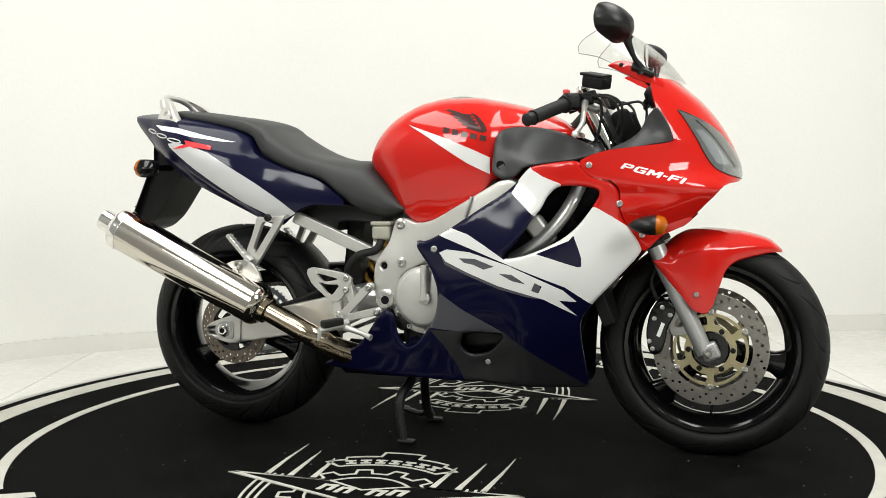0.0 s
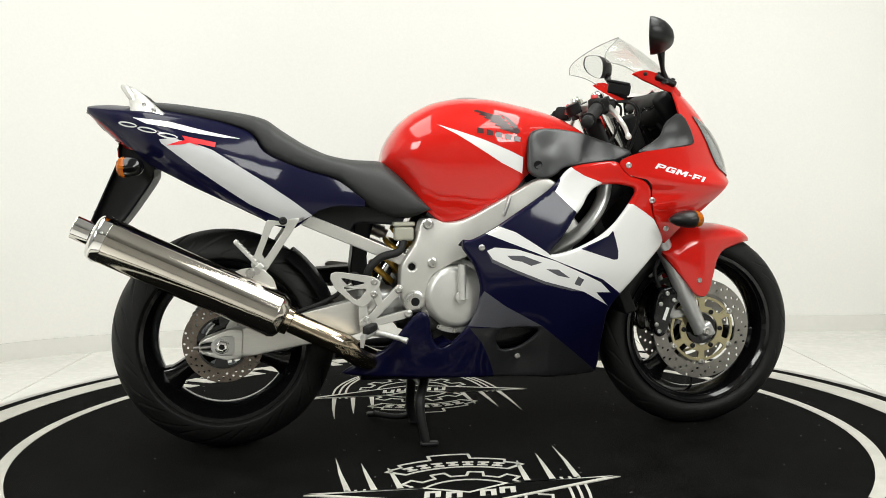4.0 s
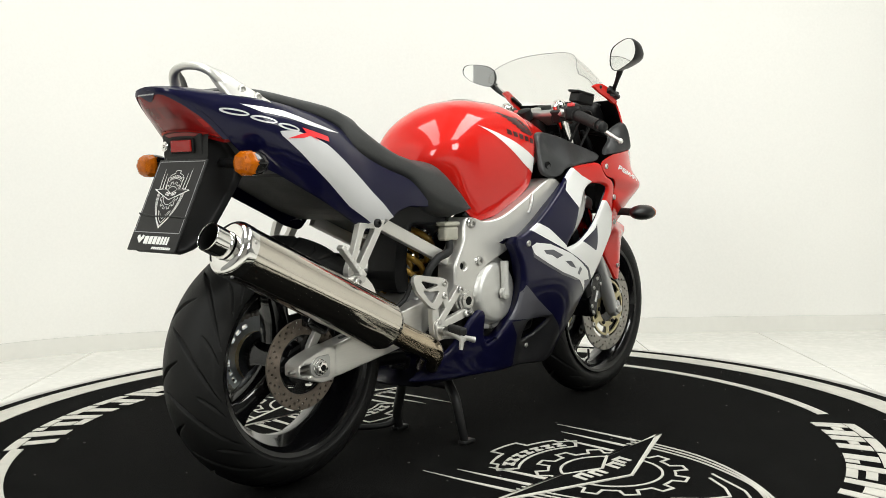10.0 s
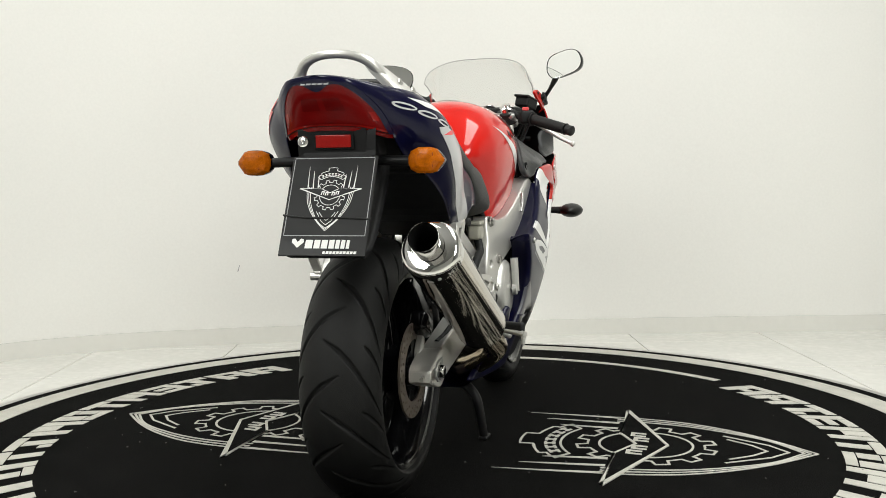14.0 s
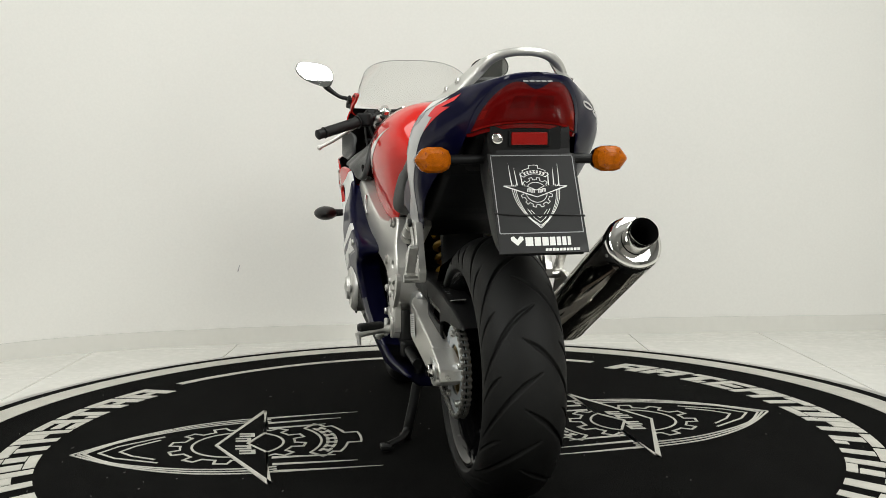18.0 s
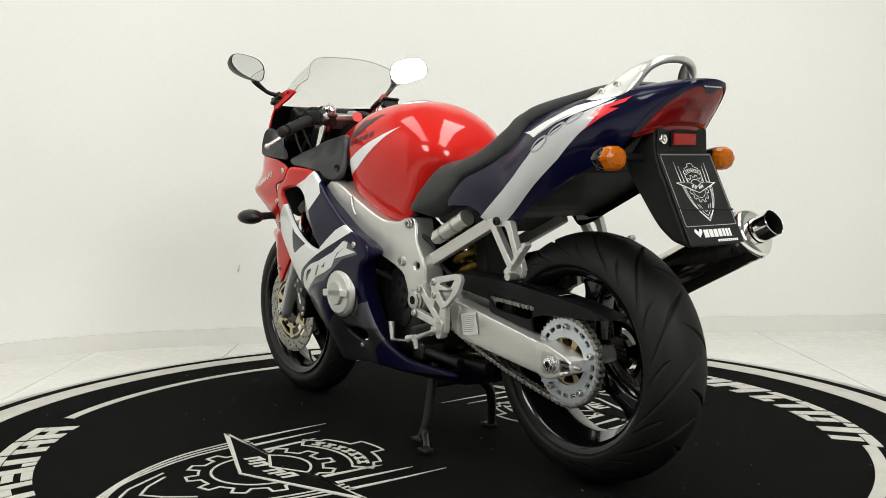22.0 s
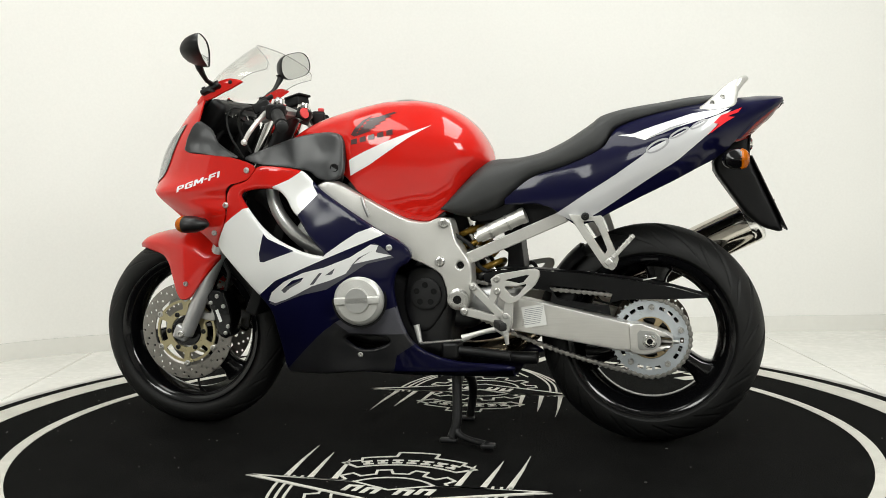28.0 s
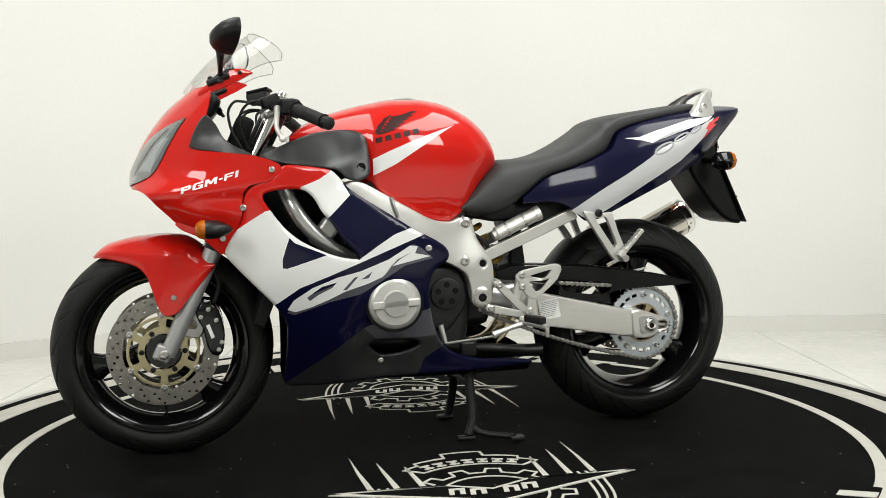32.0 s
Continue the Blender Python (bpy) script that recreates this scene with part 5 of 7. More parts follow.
        part("lens", egg(lathe([(-0.004, 0.0288), (0.006, 0.0276), (0.014, 0.0232), (0.019, 0.0150), (0.021, 0.0070), (0.0213, 0.0005)], (0.660, s * 0.262, 0.629), (1, 0, 0), 28)), "amber", ind, "amber lens")


build_nose()


# -- tank, side covers, seat, tail --
TANK_T = spline([(-0.166, 0.796), (-0.160, 0.828), (-0.147, 0.856), (-0.114, 0.901), (-0.065, 0.938), (0.0, 0.965), (0.066, 0.974), (0.131, 0.973), (0.197, 0.962), (0.28, 0.942), (0.346, 0.920), (0.413, 0.880), (0.425, 0.868)])
TANK_B = spline([(-0.166, 0.790), (-0.13, 0.765), (-0.09, 0.722), (-0.05, 0.662), (0.0, 0.632), (0.05, 0.640), (0.114, 0.671), (0.19, 0.718), (0.22, 0.750), (0.3, 0.80), (0.425, 0.860)])
TANK_W = spline([(-0.166, 0.050), (-0.155, 0.095), (-0.13, 0.130), (-0.09, 0.156), (-0.04, 0.172), (0.04, 0.184), (0.12, 0.188), (0.2, 0.183), (0.235, 0.165), (0.3, 0.135), (0.4, 0.095), (0.425, 0.075)])
TANK_C = spline([(-0.166, 0.793), (-0.13, 0.81), (-0.06, 0.815), (0.05, 0.82), (0.2, 0.83), (0.3, 0.855), (0.425, 0.864)])
TANK_F = spline([(-0.166, 0.9), (-0.10, 0.80), (0.0, 0.80), (0.1, 0.86), (0.2, 0.93), (0.425, 0.95)])


def tank_y(x, z):
    """Half-width of the tank's flank at a height."""
    t, b, w, c, f = TANK_T(x), TANK_B(x), TANK_W(x), TANK_C(x), TANK_F(x)
    if z >= c:
        k = min(1.0, (z - c) / max(t - c, 1e-4))
        return w * max(0.0, 1 - k ** 2.25) ** (1 / 2.25)
    k = min(1.0, (c - z) / max(c - b, 1e-4))
    return w * (1 - (1 - f) * k ** 1.6)


def tank_surf(q):
    return np.array([tank_y(x, z) for x, z in q])


def build_tank():
    rows = []
    for x in np.r_[np.linspace(-0.166, -0.13, 9), np.linspace(-0.122, 0.425, 64)]:
        t, b, w, c, f = TANK_T(x), TANK_B(x), TANK_W(x), TANK_C(x), TANK_F(x)
        half = []
        for k in range(22):
            a = math.radians(90 * k / 21)
            half.append((w * math.sin(a) ** (2 / 2.25), c + (t - c) * max(math.cos(a), 0) ** (2 / 2.25)))
        for k in range(1, 13):
            u = k / 12
            half.append((w * (1 - (1 - f) * u ** 1.6), c - (c - b) * u))
        half.append((w * f * 0.97, b - 0.004))
        half.append((w * f * 0.90, b - 0.006))
        rows.append([(x, -y, z) for y, z in half[:0:-1]] + [(x, y, z) for y, z in half])
    tank = part("fuel_tank", merge(grid(rows, False, True), ([*rows[0]], [tuple(range(len(rows[0])))]), ([*rows[-1]], [tuple(range(len(rows[-1])))[::-1]])), "red", BIKE, "glossy red fuel tank with white flash")
    for s in (1, -1):
        part("white_flash", shell(np.array([(0.210, 0.758), (0.212, 0.802), (0.17, 0.822), (0.10, 0.852), (0.03, 0.877), (-0.021, 0.8945), (0.03, 0.866), (0.09, 0.827), (0.15, 0.788)]), tank_surf, 0.0008, s, (), 0.010, 0, 0.0012, None, False), "white", tank, "tapering white flash")
        # wing badge as plain feather strokes over a row of blocks
        for k in range(6):
            x0, z0 = 0.190 - 0.007 * k, 0.868 + 0.0085 * k
            ln = 0.045 + 0.006 * k
            part("badge_stroke", shell(np.array([(x0, z0), (x0 - 0.30 * ln, z0 + 0.0035), (x0 - ln, z0 + 0.014 + 0.0014 * k), (x0 - 0.86 * ln, z0 + 0.0165 + 0.0016 * k), (x0 - 0.30 * ln, z0 + 0.0105), (x0 + 0.006, z0 + 0.0065)]), tank_surf, 0.0006, s, (), 0.010, 0, 0.0012, None, False), "dark_red", tank)
        part("badge_stroke", shell(np.array([(0.192, 0.866), (0.205, 0.872), (0.196, 0.890), (0.176, 0.912), (0.150, 0.926), (0.168, 0.908), (0.184, 0.886)]), tank_surf, 0.0006, s, (), 0.010, 0, 0.0012, None, False), "dark_red", tank)
        for k in range(5):
            x = 0.204 - 0.0255 * k
            z = 0.843 + 0.0058 * k
            d = lambda p, q: (x - p * 0.020, z + q * 0.0155 + p * 0.0045)
            part("badge_bar", shell(np.array([d(0.06, 0.08), d(0.0, 0.92), d(0.86, 1.0), d(0.94, 0.0)]), tank_surf, 0.0006, s, (), 0.010, 0, 0.0012, None, False), "dark_red", tank)
    for s in (1, -1):
        part("tank_edge_trim", tube([(x, s * (tank_y(x, TANK_B(x) + 0.004) - 0.012), TANK_B(x) - 0.010) for x in np.linspace(-0.05, 0.22, 10)], 0.007, 8), "grip", tank)
    cap = part("filler_cap", lathe([(0, 0.042), (0.006, 0.042), (0.009, 0.038), (0.009, 0.03), (0.011, 0.028), (0.011, 0.0005)], (0.09, 0, 0.9655), (0.02, 0, 1), 32), "silver_metal", tank, "round metal filler cap")
    # dark covers that flank the tank's front
    cov = width_field([(.247, .78, .2025), (.25, .86, .178), (.235, .80, .196), (.34, .865, .158), (.338, .779, .238), (.46, .795, .236), (.385, .868, .158), (.505, .813, .215), (.29, .80, .205), (.30, .83, .18), (.42, .82, .2), (.27, .75, .215)])
    for s in (1, -1):
        p = part("tank_side_cover", shell(rounded([(0.522, 0.812), (0.46, 0.838), (0.385, 0.870), (0.33, 0.880), (0.278, 0.883), (0.240, 0.875), (0.225, 0.852), (0.221, 0.80), (0.222, 0.757), (0.257, 0.742), (0.290, 0.750), (0.311, 0.772), (0.338, 0.778), (0.40, 0.786), (0.46, 0.792)], 2, 0.2), cov, 0.006, s, (), 0.010, 0.010), "grey_plastic", BIKE, "dark grey moulded tank side cover")
        # near-black disc painted in for the shaded bolt hole
        part("cover_bolt", lathe([(-0.006, 0.0115), (0.0012, 0.0118), (0.0015, 0.0100), (-0.001, 0.0090), (-0.001, 0.0005)], (0.247, s * 0.2035, 0.781), (0, s, 0), 18), "dark", p)
        # inner flap between cover and fork
        part("cover_flap", shell(rounded([(0.52, 0.812), (0.40, 0.862), (0.27, 0.875), (0.27, 0.80), (0.40, 0.79), (0.50, 0.80)], 1), width_field([(0.52, 0.812, 0.20), (0.40, 0.862, 0.14), (0.27, 0.875, 0.155), (0.27, 0.80, 0.15), (0.40, 0.79, 0.15)]), 0.004, s, (), 0.02), "grey_plastic", p)


build_tank()


def build_seat():
    zt = spline([(-0.042, 0.668), (-0.07, 0.704), (-0.10, 0.738), (-0.14, 0.778), (-0.175, 0.800), (-0.245, 0.808), (-0.311, 0.820), (-0.377, 0.847), (-0.443, 0.888), (-0.480, 0.914), (-0.50, 0.921), (-0.542, 0.931), (-0.641, 0.946), (-0.724, 0.958), (-0.78, 0.962), (-0.80, 0.955)])
    zb = spline([(-0.042, 0.660), (-0.067, 0.645), (-0.114, 0.634), (-0.169, 0.644), (-0.232, 0.683), (-0.296, 0.737), (-0.375, 0.760), (-0.453, 0.790), (-0.485, 0.812), (-0.515, 0.866), (-0.61, 0.900), (-0.736, 0.926), (-0.80, 0.94)])
    ww = spline([(-0.042, 0.148), (-0.10, 0.160), (-0.18, 0.160), (-0.28, 0.158), (-0.36, 0.158), (-0.45, 0.152), (-0.51, 0.133), (-0.60, 0.125), (-0.70, 0.116), (-0.77, 0.102), (-0.80, 0.09)])
    rows = []
    for x in np.linspace(-0.042, -0.80, 90):
        t, b, w = zt(x), zb(x), ww(x)
        sec = []
        n = 3.0 if x > -0.46 else 3.6
        for k in range(36):
            a = 2 * math.pi * k / 36
            c, s = math.cos(a), math.sin(a)
            y = w * math.copysign(abs(c) ** (2 / n), c)
            z = (t + b) / 2 + (t - b) / 2 * math.copysign(abs(s) ** (2 / n), s)
            # the top dishes a little for the rider
            if s > 0:
                z -= 0.006 * (1 - (y / w) ** 2) * math.exp(-((x + 0.27) / 0.09) ** 2)
            sec.append((x, y, z))
        rows.append(sec)
    seat = part("seat", capped(rows, True), "vinyl", BIKE, "stepped dark grey vinyl dual seat")
    return seat


build_seat()

TAIL_T = spline([(-0.222, 0.690), (-0.30, 0.748), (-0.375, 0.772), (-0.453, 0.804), (-0.49, 0.826), (-0.52, 0.872), (-0.61, 0.904), (-0.736, 0.925), (-0.80, 0.933), (-0.88, 0.940), (-0.93, 0.946), (-0.945, 0.949), (-0.955, 0.951)])
TAIL_CROWN = spline([(-0.222, 0.010), (-0.52, 0.010), (-0.70, 0.019), (-0.88, 0.018), (-0.93, 0.012), (-0.955, 0.004)])
TAIL_B = spline([(-0.222, 0.676), (-0.26, 0.678), (-0.297, 0.680), (-0.344, 0.669), (-0.376, 0.648), (-0.420, 0.621), (-0.46, 0.630), (-0.502, 0.652), (-0.581, 0.693), (-0.676, 0.740), (-0.724, 0.766), (-0.787, 0.801), (-0.830, 0.842), (-0.858, 0.874), (-0.888, 0.901), (-0.925, 0.928), (-0.955, 0.947)])
TAIL_W = spline([(-0.222, 0.150), (-0.30, 0.160), (-0.38, 0.164), (-0.44, 0.168), (-0.50, 0.180), (-0.56, 0.194), (-0.62, 0.203), (-0.68, 0.206), (-0.73, 0.199), (-0.78, 0.178), (-0.82, 0.150), (-0.85, 0.127), (-0.884, 0.108), (-0.92, 0.084), (-0.94, 0.066), (-0.950, 0.048), (-0.9545, 0.027), (-0.955, 0.012)])
TAIL_C = spline([(-0.222, 0.690), (-0.42, 0.715), (-0.55, 0.775), (-0.70, 0.842), (-0.85, 0.905), (-0.955, 0.945)])
TAIL_H = spline([(-0.222, 0.09), (-0.42, 0.115), (-0.60, 0.105), (-0.75, 0.080), (-0.85, 0.056), (-0.90, 0.034), (-0.955, 0.022)])


def tail_y(x, z):
    """Half-width of the tail's flank: fullest on a smooth middle line."""
    k = min(1.35, abs(z - TAIL_C(x)) / TAIL_H(x))
    fall = 0.21 + (0.15 * min(1.0, max(0.0, (-0.45 - x) / 0.2)) if z > TAIL_C(x) else 0.0)
    return TAIL_W(x) * (1 - fall * k ** 2.1)


# the cowl stands out further over the silencer
TAIL_SKEW = spline([(-0.222, 1.0), (-0.40, 1.03), (-0.55, 1.02), (-0.70, 1.01), (-0.85, 1.04), (-0.955, 1.0)])


def tail_surf(side):
    return lambda q: np.array([tail_y(x, z) * (1.0 if side > 0 else TAIL_SKEW(x)) for x, z in q])


def build_tail():
    rows, inn = [], []
    for x in np.r_[np.linspace(-0.222, -0.90, 66), np.linspace(-0.904, -0.945, 12), np.linspace(-0.947, -0.955, 12)]:
        t, b = TAIL_T(x), TAIL_B(x)
        half = [(tail_y(x, b + (t - b) * k / 16), b + (t - b) * k / 16) for k in range(17)]
        top = half[-1][0]
        for k in range(1, 9):
            y = top * (1 - k / 8)
            half.append((y, t + TAIL_CROWN(x) * (1 - (y / top) ** 2.2)))
        row = [(x, -y * TAIL_SKEW(x), z) for y, z in half] + [(x, y, z) for y, z in half[-2::-1]]
        rows.append(row)
        inn.append([(x, y * 0.97, z - 0.003) for _, y, z in row])
    tail = part("tail_cowl", merge((list(rows[-1]), [tuple(range(len(rows[-1])))]), grid(rows, False, False), grid(inn, False, True), grid([[r[0] for r in rows], [r[0] for r in inn]], False, True), grid([[r[-1] for r in rows], [r[-1] for r in inn]]), grid([rows[-1], inn[-1]], False, False)), "navy", BIKE, "navy painted tail cowl with silver flashes")

    def decal(name, pts, mat_name, lift=0.0012, holes=(), label="", s=1):
        return part(name, shell(np.array(pts, float), tail_surf(s), 0.0008, s, [np.array(h, float) for h in holes], 0.010, 0, lift, None, False), mat_name, tail, label)
    def oval(name, c, a, b, tilt, wid, mat_name, side):
        ring = [(math.cos(q), math.sin(q)) for q in np.linspace(0, 2 * math.pi, 24, endpoint=False)]
        co, si = math.cos(tilt), math.sin(tilt)
        turn = lambda p, q, k: (c[0] + k * (p * co - q * si), c[1] + p * si + q * co)
        out = [turn(p * a, q * b, 1) for p, q in ring]
        hole = [turn(p * (a - wid * 1.5) + wid * 0.3, q * (b - wid), 1) for p, q in ring]
        decal(name, out, mat_name, 0.0018, [hole], "silver oval tail graphic", side)
    for s in (1, -1):
        if s > 0:
            decal("silver_flash", [(-0.363, 0.650), (-0.445, 0.704), (-0.522, 0.752), (-0.585, 0.796), (-0.614, 0.820), (-0.698, 0.863), (-0.768, 0.897), (-0.815, 0.916), (-0.760, 0.856), (-0.683, 0.789), (-0.589, 0.728), (-0.488, 0.660), (-0.453, 0.639), (-0.410, 0.627)], "silver", label="long silver flash", s=s)
            decal("upper_flash", [(-0.526, 0.856), (-0.566, 0.858), (-0.613, 0.875), (-0.716, 0.907), (-0.813, 0.921), (-0.781, 0.904), (-0.732, 0.888), (-0.667, 0.868), (-0.597, 0.841), (-0.572, 0.849)], "white", 0.001, label="upper white flash", s=s)
            decal("streak", [(-0.720, 0.889), (-0.660, 0.872), (-0.604, 0.846), (-0.640, 0.856)], "print_grey", 0.0016, s=s)
            for k in range(3):
                oval("tail_graphic", ((-0.630, 0.825), (-0.684, 0.857), (-0.733, 0.878))[k], (0.033, 0.028, 0.025)[k], (0.0135, 0.0085, 0.0075)[k], -0.50, 0.0048, "print_grey", s)
        else:
            decal("silver_flash", [(-0.750, 0.858), (-0.745, 0.848), (-0.660, 0.781), (-0.571, 0.717), (-0.526, 0.686), (-0.450, 0.648), (-0.416, 0.628), (-0.364, 0.654), (-0.414, 0.693), (-0.489, 0.746), (-0.564, 0.795), (-0.618, 0.830), (-0.657, 0.845), (-0.692, 0.854), (-0.715, 0.861)], "silver", label="long silver flash", s=s)
            decal("upper_flash", [(-0.820, 0.917), (-0.725, 0.904), (-0.637, 0.880), (-0.545, 0.859), (-0.590, 0.862), (-0.675, 0.876), (-0.722, 0.888), (-0.783, 0.899)], "white", 0.001, label="upper white flash", s=s)
            for k in range(3):
                oval("tail_graphic", (-0.834 + 0.053 * k, 0.899 - 0.016 * k), 0.0265, 0.0068, -0.22, 0.0036, "silver", s)
        decal("red_graphic", [(-0.755, 0.850), (-0.783, 0.878), (-0.770, 0.881), (-0.788, 0.900), (-0.843, 0.922), (-0.832, 0.909), (-0.804, 0.898), (-0.824, 0.897), (-0.802, 0.884)] if s > 0 else [(-0.732, 0.842), (-0.701, 0.852), (-0.684, 0.855), (-0.692, 0.867), (-0.650, 0.858), (-0.608, 0.849), (-0.611, 0.837), (-0.660, 0.847), (-0.648, 0.839), (-0.673, 0.849), (-0.692, 0.844)], "red_decal", 0.0022, label="bright red slanted graphic", s=s)
        part("cowl_bolt", bolt_mesh(Vector((-0.442, s * 0.168 * (1 if s > 0 else 1.07), 0.642)), (0, s, 0), 0.011, 0.008), "iron", tail)
    # slanted rear face: below the arch the lamp's lens, above it the painted hood
    def rear_face(u, v, out=0.0):
        x = -0.830 - 0.125 * v
        ye, ze = tail_y(x, TAIL_B(x)) - 0.0016, TAIL_B(x) + 0.0012
        bulge = 0.048 * (1 - 0.95 * v ** 2.0) * (1 - abs(u) ** 3.2)
        rise = 0.017 * (1 - v) ** 4 * (1 - abs(u / 0.93) ** 2.6 if abs(u) < 0.93 else 0.0)
        return (x - bulge - 0.72 * out, u * ye * (1.0 if u > 0 else TAIL_SKEW(x)), ze + rise - 0.69 * out)

    def arch(u):
        top = 0.875 - 0.17 * math.exp(-(u / 0.28) ** 2)
        return top * max(0.0, 1 - (abs(u) / 0.935) ** 14)
    us = np.sin(np.linspace(-math.pi / 2, math.pi / 2, 91))
    hood = [[rear_face(u, arch(u) + (1 - arch(u)) * k / 10, 0.0022) for u in us] for k in range(11)]
    part("tail_hood", merge(grid(hood, False, False), grid([hood[0], [rear_face(u, arch(u) + 0.004, -0.004) for u in us]], False, True)), "navy", tail, "navy hood over the rear lamp")
    for k in range(5):
        u = (2 - k) * 0.20
        q = Vector(rear_face(u, 0.90, 0.0022))
        part("rim_print_bar", box((0.0010, 0.0100, 0.0085), pose(q.x, q.y, q.z, 0, 44, 0), 0.0004, 1), "print_grey", tail)
    rows = [[rear_face(u, 0.01 + arch(u) * k / 17) for u in us] for k in range(18)]
    lamp = part("rear_lamp", grid(rows, False, False), "red_lens", BIKE, "dark red rear lamp lens wrapping round the tail")
    foot = [[(x + 0.006, y * 0.97, z - 0.010) for x, y, z in rows[0]], [(x + 0.05, y * 0.9, z - 0.008) for x, y, z in rows[0]]]
    part("lens_foot", grid([rows[0]] + foot, False, True), "red_lens", lamp)
    sill = [[rear_face(u, v, 0.0018) for u in us] for v in (0.012, 0.006, 0.0)]
    part("lamp_sill", grid(sill + [[(x + 0.03, y * 0.95, z - 0.006) for x, y, z in sill[-1]]], False, True), "plastic", tail, "black sill under the rear lamp")
    part("lens_rim", grid([[rear_face(u * 0.90, v, 0.0015) for u in us] for v in (0.015, 0.055)], False, False), "red_lens_bright", lamp)
    for u0 in (-0.42, 0.06):
        part("bulb_shadow", grid([[rear_face(u0 + 0.36 * p, v, 0.0008) for p in np.linspace(0, 1, 7)] for v in np.linspace(0.30, 0.55, 5)], False, False), "lens_dark", lamp)
    for u0 in (-0.88, 0.79):
        part("side_glow", grid([[rear_face(u0 + 0.09 * p, v, 0.0008) for p in np.linspace(0, 1, 5)] for v in np.linspace(0.16, 0.30, 5)], False, False), "red_lens_bright", lamp)
    # undertail and number plate holder
    und = part("undertail", merge(plate([(-0.27, 0.69), (-0.42, 0.640), (-0.50, 0.668), (-0.60, 0.718), (-0.70, 0.768), (-0.70, 0.85), (-0.60, 0.84), (-0.40, 0.75)], -0.138, 0.138, (), 0.02, 1), plate([(-0.66, 0.755), (-0.72, 0.778), (-0.86, 0.865), (-0.80, 0.90), (-0.66, 0.86)], -0.095, 0.095, (), 0.02, 1)), "plastic", BIKE, "black plastic undertail")
    hs = [(-0.765, 0.775), (-0.84, 0.862), (-0.866, 0.858), (-0.868, 0.793), (-0.957, 0.600), (-0.945, 0.595), (-0.905, 0.606), (-0.862, 0.640)]
    holder = part("plate_holder", plate(hs, -0.078, 0.078, (), 0.016, 2, 0.15), "plastic", BIKE, "black plastic number plate holder")
    # plate: leans with the holder's back
    pl_up = Vector((0.092, 0, 0.196)).normalized()
    nrm = Vector((-pl_up.z, 0, pl_up.x))
    pm = Matrix(((0, pl_up.x, nrm.x, -0.914), (-1, pl_up.y, nrm.y, 0.0), (0, pl_up.z, nrm.z, 0.698), (0, 0, 0, 1)))
    pm = Matrix.Translation((-0.0036, -0.0095, 0.0017)) @ pm
    plt_ob = part("number_plate", box((0.184, 0.218, 0.004), Matrix(), 0.0015, 2), "plate_black", BIKE, "black blank show plate with white line badge", at=pm)
    def on_plate(name, me, mat_name="print_white", dz=0.0022, at=None):
        return flatshade(part(name, me, mat_name, plt_ob, at=Matrix.Translation((0, 0, dz)) @ (at or Matrix())))
    for pts in ([(-0.086, 0.102), (-0.086, -0.066)], [(0.086, 0.102), (0.086, -0.066)], [(-0.086, -0.066), (0.086, -0.066)], [(-0.086, 0.104), (0.086, 0.104)]):
        on_plate("frame_line", stroke(pts, 0.0016, 0.0004), "print_grey")
    em = emblem_parts(1)
    sc = Matrix.Translation((0, 0.022, 0)) @ Matrix.Diagonal((0.172, 0.172, 0.2, 1))
    for nm, me in em:
        on_plate("badge_" + nm, me, "plate_black" if nm == "star_field" else "print_white", 0.0022, sc)
    for side in (1, -1):
        on_plate("print_wing", slab([(-0.053, -0.092), (-0.053 + side * 0.013, -0.080), (-0.053 + side * 0.012, -0.0735), (-0.053 + side * 0.006, -0.0725), (-0.053, -0.080)][::side], 0.0004))
    x = -0.037
    for w in (0.0165, 0.0135, 0.0135, 0.012, 0.009, 0.009, 0.007):
        on_plate("print_block", slab([(x, -0.093), (x + w * 0.94, -0.093), (x + w, -0.075), (x + 0.001, -0.075)], 0.0004))
        x += w + 0.0022
    for k in range(10):
        x = 0.002 + 0.0072 * k
        on_plate("small_print_bar", slab([(x, -0.1045), (x + 0.0055, -0.1045), (x + 0.0065, -0.099), (x + 0.001, -0.099)], 0.0004))
    on_plate("retaining_cord", tube([(-0.094, -0.022, 0.001), (-0.04, -0.028, 0.002), (0.03, -0.028, 0.002), (0.094, -0.031, 0.001)], 0.0022, 8), "grip", 0.001)
    part("reflector", box((0.006, 0.076, 0.026), pose(-0.875, -0.006, 0.829, 0, -3, 0), 0.002), "red_lens_bright", holder, "red rear reflector")
    part("reflector_seat", box((0.005, 0.086, 0.034), pose(-0.872, -0.006, 0.829, 0, -3, 0), 0.002), "dark", holder)
    part("seat_lock", lathe([(0, 0.0115), (0.008, 0.0115), (0.010, 0.009), (0.010, 0.004), (0.006, 0.003), (0.006, 0.0005)], (-0.866, 0.061, 0.829), (-1, 0, 0.1), 20), "chrome", holder, "chrome seat lock")
    part("holder_face", box((0.006, 0.15, 0.08), pose(-0.866, 0, 0.826, 0, -3, 0), 0.003), "plastic", holder)
    for s in (1, -1):
        ind = part("indicator", tube([(-0.822, s * 0.07, 0.790), (-0.824, s * 0.158, 0.788)], 0.0105, 14, 1), "plastic", BIKE, "rear indicator on a short black stalk")
        face = [(1.0, 0.12), (0.60, 0.86), (0.30, 1.0), (-0.45, 1.0), (-0.86, 0.72), (-1.0, 0.25)]
        face = face + [(p, -q) for p, q in face[::-1]]

